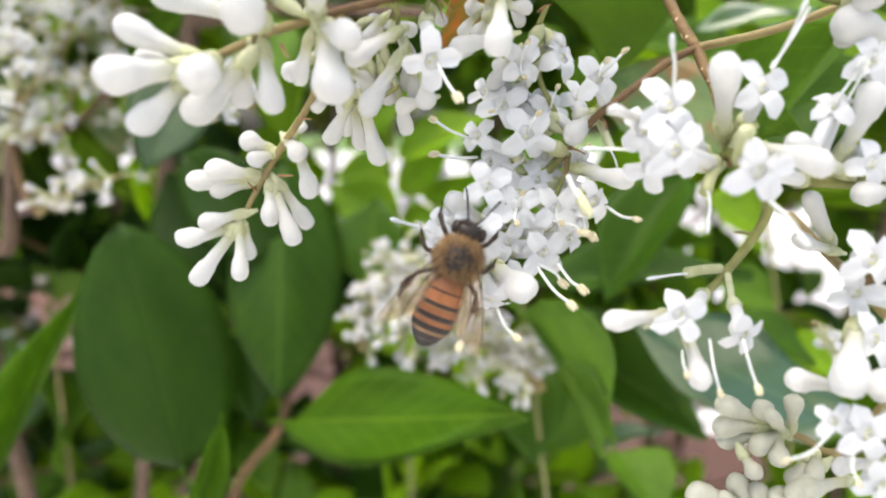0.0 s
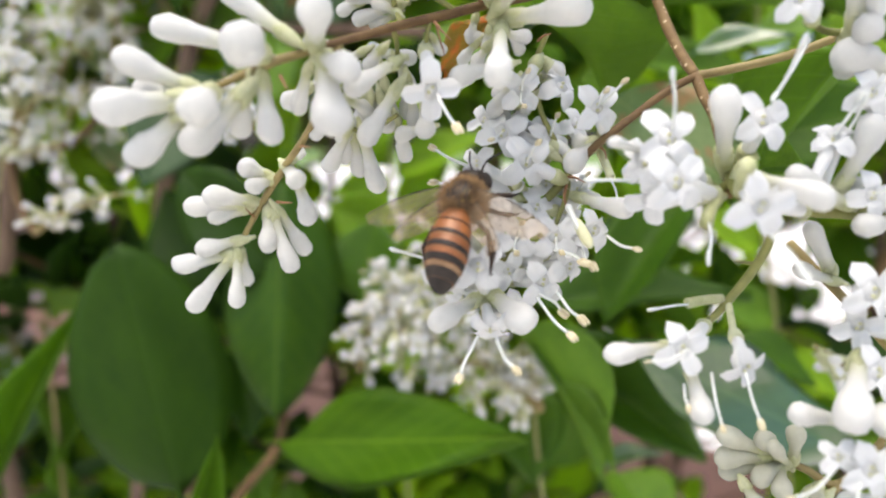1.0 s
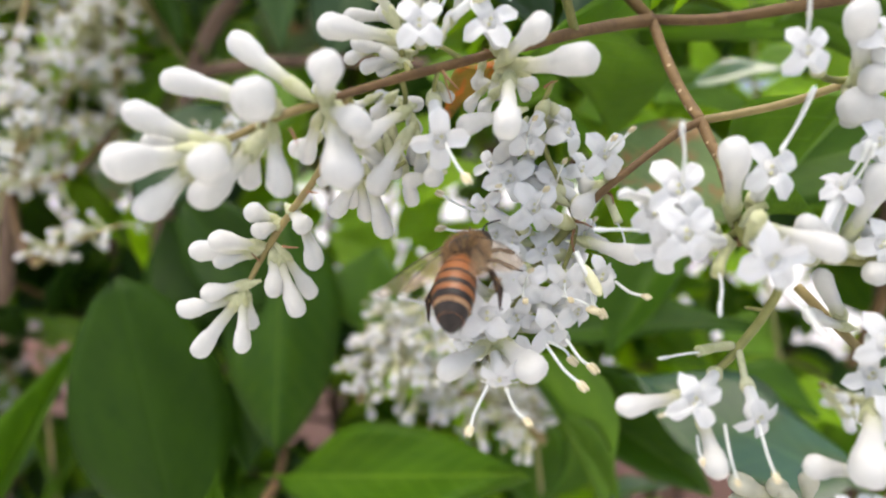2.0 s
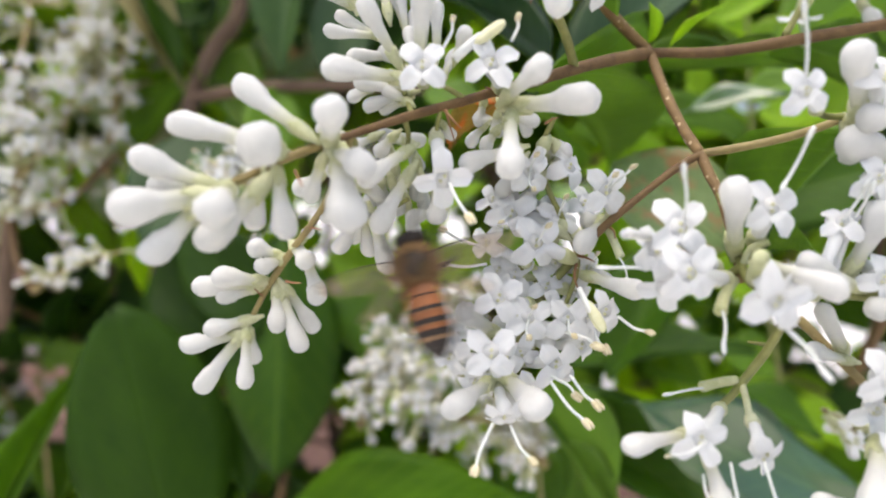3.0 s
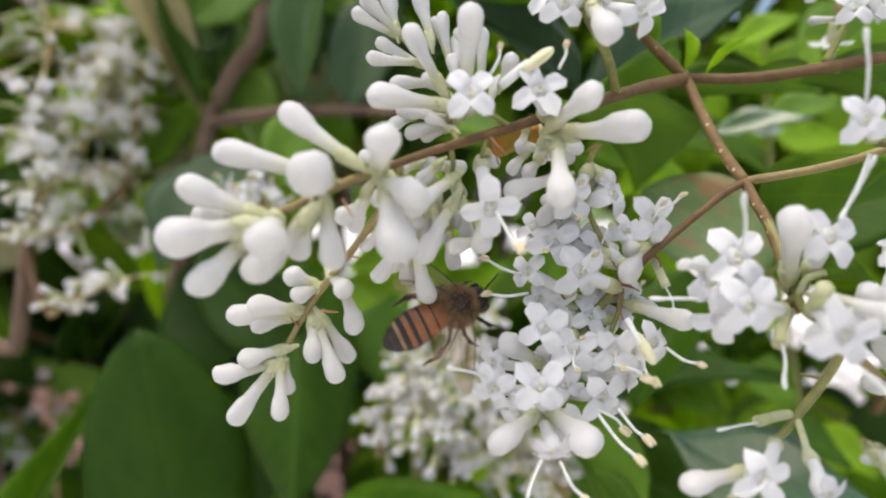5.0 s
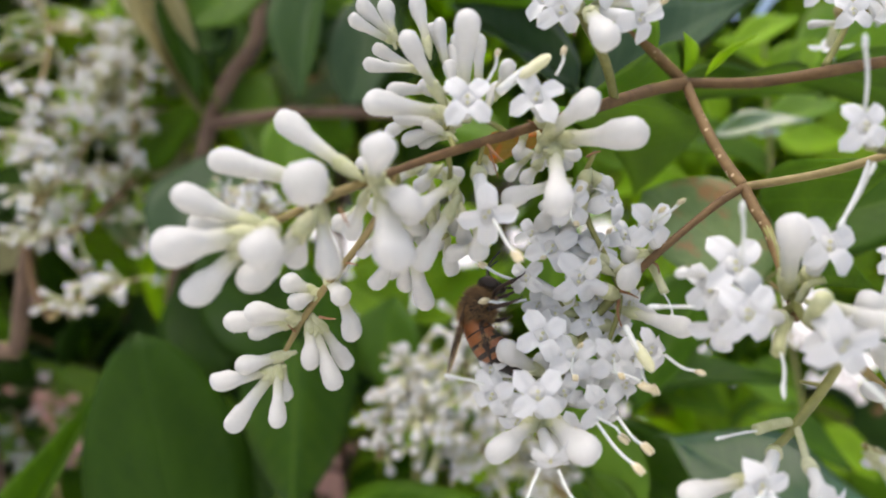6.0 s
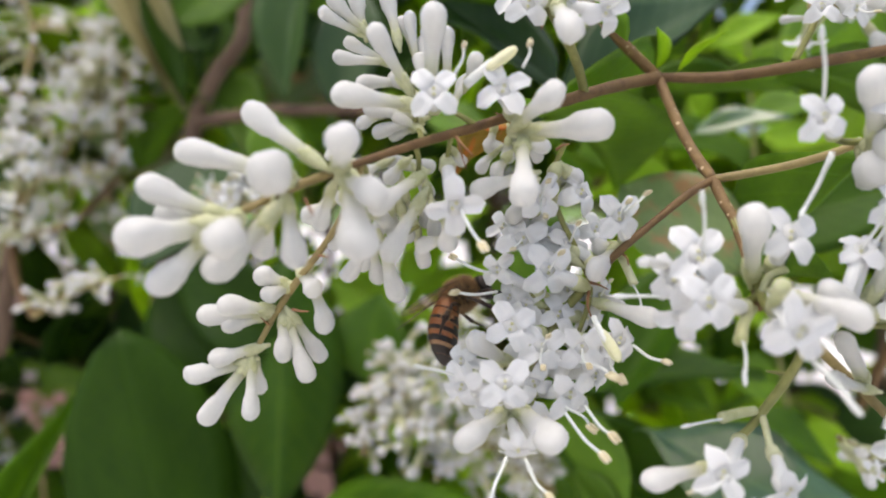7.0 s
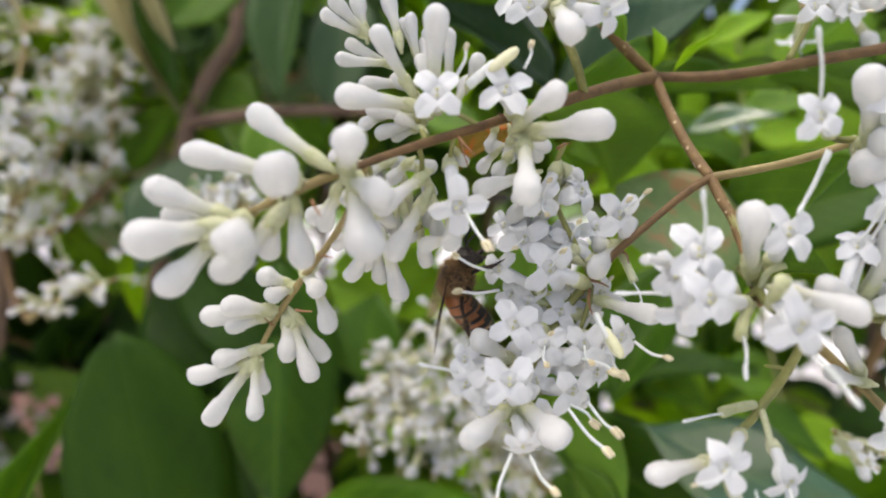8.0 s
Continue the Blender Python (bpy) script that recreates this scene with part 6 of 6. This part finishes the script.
def wing_material():
    m, nt, b, out = material("bee_wing")
    b.inputs["Base Color"].default_value = (0.55, 0.42, 0.28, 1)
    b.inputs["Roughness"].default_value = 0.25
    t = node(nt, "ShaderNodeBsdfTransparent")
    t.inputs[0].default_value = (0.97, 0.94, 0.9, 1)
    n = noise_tex(nt, 700, 3)
    f = node(nt, "ShaderNodeMath")
    f.operation = "MULTIPLY_ADD"
    nt.links.new(n.outputs[0], f.inputs[0])
    f.inputs[1].default_value, f.inputs[2].default_value = 0.12, 0.05
    s = node(nt, "ShaderNodeMixShader")
    nt.links.new(f.outputs[0], s.inputs[0])
    nt.links.new(t.outputs[0], s.inputs[1])
    nt.links.new(b.outputs[0], s.inputs[2])
    nt.links.new(s.outputs[0], out.inputs[0])
    return m


BEE_WING = wing_material()
MM = Matrix.Scale(0.001, 4)


def ellipsoid(bm, c, rx, ry, rz, m=None, u=16, v=10, mat=0):
    r = bmesh.ops.create_uvsphere(bm, u_segments=u, v_segments=v, radius=1, matrix=(m or Matrix()) @ Matrix.Translation(c) @ Matrix.Diagonal((rx, ry, rz, 1)))
    for f in {f for w in r["verts"] for f in w.link_faces}:
        f.material_index = mat


def bee_part(name, bm, mats, parent, label=""):
    bmesh.ops.transform(bm, matrix=MM, verts=bm.verts)
    ob = new(name, mesh_of(name, bm, mats))
    ob.parent = parent
    if label:
        ob["label"] = label
    return ob


def fur(bm, count, c, rx, ry, rz, length, rng, keep, mat=0):
    """Fine hairs that stand off an ellipsoid."""
    made = 0
    while made < count:
        w = Vector((rng.gauss(0, 1), rng.gauss(0, 1), rng.gauss(0, 1))).normalized()
        if not keep(w, rng):
            continue
        p = Vector(c) + Vector((w.x * rx, w.y * ry, w.z * rz))
        d = (w + Vector((rng.gauss(0, 0.3), rng.gauss(-0.15, 0.3), rng.gauss(0, 0.3)))).normalized()
        s = d.orthogonal().normalized() * 0.035
        s2 = d.cross(s)
        tip = bm.verts.new(p + d * length * rng.uniform(0.5, 1.1))
        ring = [bm.verts.new(p + k) for k in (s, -s * 0.5 + s2 * 0.87, -s * 0.5 - s2 * 0.87)]
        for i in range(3):
            bm.faces.new((ring[i], ring[(i + 1) % 3], tip)).material_index = mat
        made += 1


def wing_mesh(length, width, back):
    """A membrane with veins, root at the origin, along -Y, leading edge at +X."""
    bm = bmesh.new()
    n = 14
    lead, trail = [], []
    for i in range(n + 1):
        u = i / n
        w = width * math.sin(math.pi * (0.06 + 0.86 * u) ** 0.8) ** 0.7
        x0 = 0.12 * length * math.sin(math.pi * u) * 0.5
        lead.append(Vector((x0, -u * length, 0.12 * math.sin(3 * u))))
        trail.append(Vector((x0 - w, -u * length * 0.97 - 0.1, -0.05 * math.sin(4 * u))))
    for side in (0.015, -0.015):
        rows = [[bm.verts.new(a.lerp(b, k / 4) + Vector((0, 0, side + 0.06 * math.sin(k + i * 0.6)))) for k in range(5)] for i, (a, b) in enumerate(zip(lead, trail))]
        for r, s in zip(rows, rows[1:]):
            for k in range(4):
                bm.faces.new((r[k], r[k + 1], s[k + 1], s[k]))
    tube(bm, lead, 0.08, 0.03, 5, 1, 1)
    for f in (0.3, 0.55, 0.8):
        tube(bm, [a.lerp(b, f * min(1, i / 5)) for i, (a, b) in enumerate(zip(lead, trail))][:int(n * (1.05 - f * 0.35))], 0.03, 0.015, 4, 1, 1)
    for i, f, g in ((5, 0.0, 0.3), (7, 0.1, 0.55), (9, 0.0, 0.5), (10, 0.5, 0.8), (6, 0.5, 0.8)):
        tube(bm, [lead[i].lerp(trail[i], f), lead[i + 1].lerp(trail[i + 1], g)], 0.018, 0.018, 4, 2, 1)
    return bm


def build_bee():
    rng = random.Random(11)
    bee_thing = new("honey_bee")
    bee_thing.empty_display_size = 0.005
    tagged(bee_thing, "honey bee with amber and black banded abdomen and brown fur", "bee")
    # thorax with its fur
    bm = bmesh.new()
    ellipsoid(bm, (0, 0, 0), 2.05, 2.15, 1.85)
    thorax = bee_part("thorax", bm, [BEE_BLACK], bee_thing, "dark thorax with golden brown fur")
    bm = bmesh.new()
    fur(bm, 4200, (0, 0, 0), 2.0, 2.1, 1.8, 0.85, rng, lambda w, g: w.z < 0.8 or w.y < -0.5 or g.random() < 0.25)
    bee_part("fur", bm, [BEE_FUR], thorax, "golden brown fur")
    bm = bmesh.new()
    for k in range(14):
        a = rng.uniform(0, 6.28)
        p = Vector((0.9 + rng.gauss(0, 0.35), -0.7 + rng.gauss(0, 0.3), 0))
        p.z = 1.8 * math.sqrt(max(0.1, 1 - (p.x / 2) ** 2 - (p.y / 2.2) ** 2))
        ellipsoid(bm, p, 0.07, 0.07, 0.05, u=6, v=4)
    bee_part("pollen", bm, [POLLEN], thorax, "specks of yellow pollen")
    # head
    bm = bmesh.new()
    ellipsoid(bm, (0, 2.75, -0.45), 1.6, 0.95, 1.4)
    ellipsoid(bm, (0, 3.0, -1.5), 0.75, 0.6, 0.8)
    head = bee_part("head", bm, [BEE_BLACK], bee_thing)
    for s in (-1, 1):
        bm = bmesh.new()
        ellipsoid(bm, (s * 1.3, 2.85, -0.35), 0.42, 0.68, 0.98)
        bee_part("eye", bm, [BEE_BLACK], head, "glossy black compound eye")
        bm = bmesh.new()
        tube(bm, [(s * 0.35, 3.55, -0.3), (s * 0.75, 4.3, 0.35), (s * 0.95, 4.75, 0.45)], 0.10, 0.09, 6, 4)
        tube(bm, [(s * 0.95, 4.75, 0.45), (s * 1.3, 5.6, 0.2), (s * 1.75, 6.5, -0.2)], 0.11, 0.10, 6, 4)
        bee_part("antenna", bm, [BEE_BLACK], head)
    bm = bmesh.new()
    fur(bm, 260, (0, 2.75, -0.45), 1.6, 0.95, 1.4, 0.35, rng, lambda w, g: w.y > -0.3 and abs(w.x) < 0.75)
    bee_part("fur", bm, [BEE_LEG], head, "short dark fur")
    bm = bmesh.new()
    tube(bm, [(0, 3.2, -1.9), (0, 3.5, -2.6), (0, 3.7, -3.3)], 0.22, 0.08, 6, 3)
    bee_part("proboscis", bm, [BEE_LEG], head)
    # abdomen: six overlapping plates
    abdomen = new("abdomen")
    abdomen.parent = bee_thing
    abdomen.empty_display_size = 0.003
    abdomen.matrix_basis = pose(0, -0.0016, 0)

    def girth(y):
        u = (-1.6 - y) / 7.6
        end = math.sqrt(max(0.0, 1 - (max(0, u - 0.5) / 0.5) ** 2.0))
        return max(0.05, 2.1 * math.sin(math.pi * (0.16 + 0.60 * u)) ** 0.6 * end)

    cuts = [-1.6, -2.9, -4.3, -5.6, -6.8, -8.0, -9.2]
    dark = [0.06, 0.24, 0.32, 0.42, 0.58, 0.95]
    for k in range(6):
        bm = bmesh.new()
        y0, y1 = cuts[k], cuts[k + 1] - (0.25 if k < 5 else 0)
        circles, n = [], 9
        for i in range(n + 1):
            y = y0 + (y1 - y0) * i / n
            r = girth(y) * (0.97 + 0.05 * (i / n))
            droop = -0.035 * (y + 1.6) ** 2 * 0.9
            if k == 5 and i == n:
                r = 0.05
            circles.append([bm.verts.new((r * math.cos(a), y, 0.88 * r * math.sin(a) - 0.1 + droop)) for a in (2 * math.pi * q / 22 for q in range(22))])
        for f in rings(bm, circles):
            i = (sum(w.co.y for w in f.verts) / 4 - y0) / (y1 - y0)
            top = sum(w.co.z for w in f.verts) / 4
            f.material_index = 1 if i > 1 - dark[k] else (2 if k > 3 or (k > 1 and i < 0.2) else 0)
            if k == 5 or (i > 0.35 and top < -1.25 - 0.03 * (cuts[k] + 1.6) ** 2):
                f.material_index = 1
        bmesh.ops.recalc_face_normals(bm, faces=bm.faces)
        bmesh.ops.translate(bm, vec=(0, 1.6, 0), verts=bm.verts)
        bee_part("abdomen_segment", bm, [BEE_ORANGE, BEE_BLACK, BEE_BAND], abdomen, "amber plate with a dark band" if k < 4 else "dark plate with a pale hair band")
    bm = bmesh.new()
    fur(bm, 260, (0, -1.8, -0.2), 2.0, 2.2, 1.75, 0.4, rng, lambda w, g: w.y > 0.25 or w.z < -0.3)
    bee_part("fur", bm, [BEE_BAND], abdomen, "thin pale hairs")
    # wings
    for s in (-1, 1):
        for name, ln, wd, y, spread, z in (("fore_wing", 9.0, 2.9, 0.6, 24, 1.25), ("hind_wing", 6.6, 2.1, -0.4, 15, 1.05)):
            bm = wing_mesh(ln, wd, name == "hind_wing")
            if s < 0:
                bmesh.ops.scale(bm, vec=(-1, 1, 1), verts=bm.verts)
                bmesh.ops.reverse_faces(bm, faces=bm.faces)
            bmesh.ops.transform(bm, matrix=MM, verts=bm.verts)
            w = new(name, mesh_of(name, bm, [BEE_WING, BEE_LEG]))
            w.parent = bee_thing
            w.matrix_basis = pose(s * 0.00125, y * 0.001, z * 0.001, 5, -s * 14, s * spread)
            w["label"] = "clear brownish veined wing"
            WINGS[name, s] = w
    # legs
    for s in (-1, 1):
        for k, (y, knee, ankle, foot) in enumerate((
                (1.1, (2.3, 2.4, -1.5), (2.9, 3.4, -2.6), (3.0, 4.4, -3.4)),
                (0.0, (3.0, -0.2, -1.5), (3.7, 0.6, -2.9), (4.0, 1.5, -3.9)),
                (-1.1, (3.0, -2.5, -1.3), (3.7, -4.2, -2.4), (3.6, -5.6, -3.6)))):
            bm = bmesh.new()
            hip = Vector((s * 1.0, y, -1.3))
            pk, pa, pf = (Vector((s * v[0], v[1], v[2])) for v in (knee, ankle, foot))
            fat = 1.5 if k == 2 else 1.0
            tube(bm, [hip, hip.lerp(pk, 0.5) + Vector((0, 0, 0.2)), pk], 0.22, 0.25, 7, 4)
            tube(bm, [pk, pk.lerp(pa, 0.5), pa], 0.18, 0.28 * fat, 7, 4)
            tube(bm, [pa, pa.lerp(pf, 0.45), pf], 0.21 * fat, 0.08, 7, 4)
            tube(bm, [pf, pf + Vector((s * 0.25, 0.35, -0.15))], 0.08, 0.03, 5, 2)
            ob = bee_part(("front_leg", "middle_leg", "hind_leg")[k], bm, [BEE_LEG], bee_thing)
            if k == 2:
                bm = bmesh.new()
                fur(bm, 90, pk.lerp(pa, 0.7), 0.3, 0.6, 0.5, 0.45, rng, lambda w, g: True)
                bee_part("fur", bm, [BEE_FUR], ob)
            LEGS[k, s] = ob
    BELLY.append(abdomen)
    return bee_thing


WINGS, LEGS, BELLY = {}, {}, []
honey_bee = build_bee()



def wing_rows(name, s):
    """How far a wing stands off: folded while it feeds, out and beating while it hops."""
    y, z = (0.0006, 0.00125) if name == "fore_wing" else (-0.0004, 0.00105)
    rest = 1.0 if name == "fore_wing" else 0.62
    opened = [(0.0, 24), (0.4, 26), (0.5, 32), (0.6, 85), (0.65, 50), (0.7, 90), (0.75, 55), (0.8, 82), (0.9, 70), (1.2, 60), (1.7, 48), (2.2, 45), (2.7, 50),
              (2.8, 60), (2.9, 80), (2.95, 50), (3.0, 88), (3.05, 50), (3.1, 86), (3.15, 50), (3.2, 70), (3.3, 45), (3.5, 26), (3.7, 42), (4.1, 72), (4.7, 74),
              (5.2, 45), (5.8, 22), (6.1, 15), (7.4, 14), (7.6, 20), (8.0, 26)]
    return [(t, pose(s * 0.00125, y, z, 5, -s * (14 + 0.25 * (a - 24)), s * a * rest)) for t, a in opened]


def leg_rows(k, s):
    """Small steps of a leg about the thorax."""
    rows = [(0.0, pose(0, 0, 0))]
    for i in range(1, 32):
        t = i * 0.25
        go = 1.0 if t < 2.0 or 2.7 < t < 4.6 or t > 7.2 else 0.35
        a = go * 4 * math.sin(t * 4.1 + k * 2.1 + s * 1.3)
        rows.append((t, pose(0, 0, 0, 0.6 * a, 0.4 * a * s, a)))
    return rows + [(8.0, pose(0, 0, 0))]


def motions():
    """The bee's crawl and short hops over the flowers."""
    walk(honey_bee, [
(0.0, pose(0.0014, 0.0589, 1.1886, 82, 22, 2)),
(0.2, pose(0.0014, 0.0593, 1.1884, 82, 20, 3)),
(0.4, pose(0.0012, 0.0585, 1.1884, 99, 8, 2)),
(0.5, pose(0.0019, 0.0587, 1.1887, 98, 10, -2)),
(0.6, pose(0.0027, 0.0601, 1.1916, 74, 7, -8)),
(0.7, pose(0.0025, 0.0599, 1.1928, 80, 7, -9)),
(0.8, pose(0.0031, 0.0604, 1.1941, 73, 0, -7)),
(1.0, pose(0.0020, 0.0616, 1.1967, 45, 1, -28)),
(1.1, pose(0.0025, 0.0619, 1.1969, 41, -0, -27)),
(1.2, pose(0.0023, 0.0620, 1.1968, 39, 1, -31)),
(1.3, pose(0.0019, 0.0660, 1.1963, 23, -4, -36)),
(1.5, pose(0.0025, 0.0685, 1.1959, 18, -11, -33)),
(1.7, pose(0.0022, 0.0685, 1.1951, 16, -13, -31)),
(2.2, pose(0.0010, 0.0615, 1.1971, 36, -16, -27)),
(2.8, pose(-0.0006, 0.0606, 1.1991, 66, -14, -28)),
(2.9, pose(-0.0008, 0.0608, 1.1990, 61, -17, -20)),
(3.0, pose(-0.0037, 0.0647, 1.1984, 69, -15, -2)),
(3.1, pose(-0.0117, 0.0704, 1.1949, 69, 4, 4)),
(3.2, pose(-0.0098, 0.0724, 1.1947, 61, -7, 31)),
(3.3, pose(-0.0123, 0.0742, 1.1925, 100, 28, 66)),
(3.4, pose(-0.0106, 0.0742, 1.1921, 108, 26, 86)),
(3.5, pose(-0.0111, 0.0753, 1.1903, 147, -13, 66)),
(3.6, pose(-0.0115, 0.0751, 1.1912, 144, -14, 69)),
(3.8, pose(-0.0105, 0.0724, 1.1922, 138, -17, 65)),
(4.0, pose(-0.0092, 0.0726, 1.1923, 140, 5, 68)),
(4.2, pose(-0.0076, 0.0721, 1.1937, 146, 21, 66)),
(4.4, pose(-0.0078, 0.0716, 1.1942, 148, 25, 45)),
(4.5, pose(-0.0081, 0.0716, 1.1941, 152, 30, 42)),
(4.7, pose(-0.0068, 0.0716, 1.1947, 161, 70, 62)),
(5.2, pose(-0.0025, 0.0747, 1.1965, 28, 22, -42)),
(5.8, pose(-0.0017, 0.0727, 1.1963, 66, -24, -89)),
(6.0, pose(-0.0015, 0.0733, 1.1966, 68, -23, -89)),
(6.2, pose(-0.0006, 0.0765, 1.1963, 52, -25, -91)),
(6.3, pose(-0.0009, 0.0774, 1.1966, 49, -28, -93)),
(6.4, pose(-0.0005, 0.0781, 1.1969, 39, -28, -88)),
(6.6, pose(-0.0003, 0.0788, 1.1972, 30, -28, -85)),
(7.0, pose(0.0000, 0.0794, 1.1964, 26, -26, -82)),
(7.2, pose(-0.0015, 0.0765, 1.1965, 41, -26, -87)),
(7.4, pose(-0.0026, 0.0728, 1.1971, 72, -20, -93)),
(7.5, pose(-0.0025, 0.0733, 1.1971, 83, -19, -96)),
(7.6, pose(-0.0018, 0.0747, 1.1969, 82, -3, -93)),
(7.8, pose(-0.0006, 0.0766, 1.1977, 81, 12, -87)),
(8.0, pose(-0.0008, 0.0765, 1.1986, 70, 14, -85)),
    ])
    bends = [(0.0, 4), (0.3, 8), (0.45, 14), (0.55, 8), (0.7, 2), (1.3, 6), (1.7, 10), (2.8, 0), (3.1, 5), (3.4, 5), (3.8, 4), (4.3, 8), (4.7, 6),
             (5.2, 25), (5.8, 48), (6.1, 48), (6.4, 44), (7.1, 40), (7.5, 32), (7.8, 42), (8.0, 48)]
    walk(BELLY[0], [(t, pose(0, -0.0016, 0, a)) for t, a in bends])
    for (name, s), wing in WINGS.items():
        walk(wing, wing_rows(name, s))
    for (k, s), leg in LEGS.items():
        walk(leg, leg_rows(k, s))


motions()
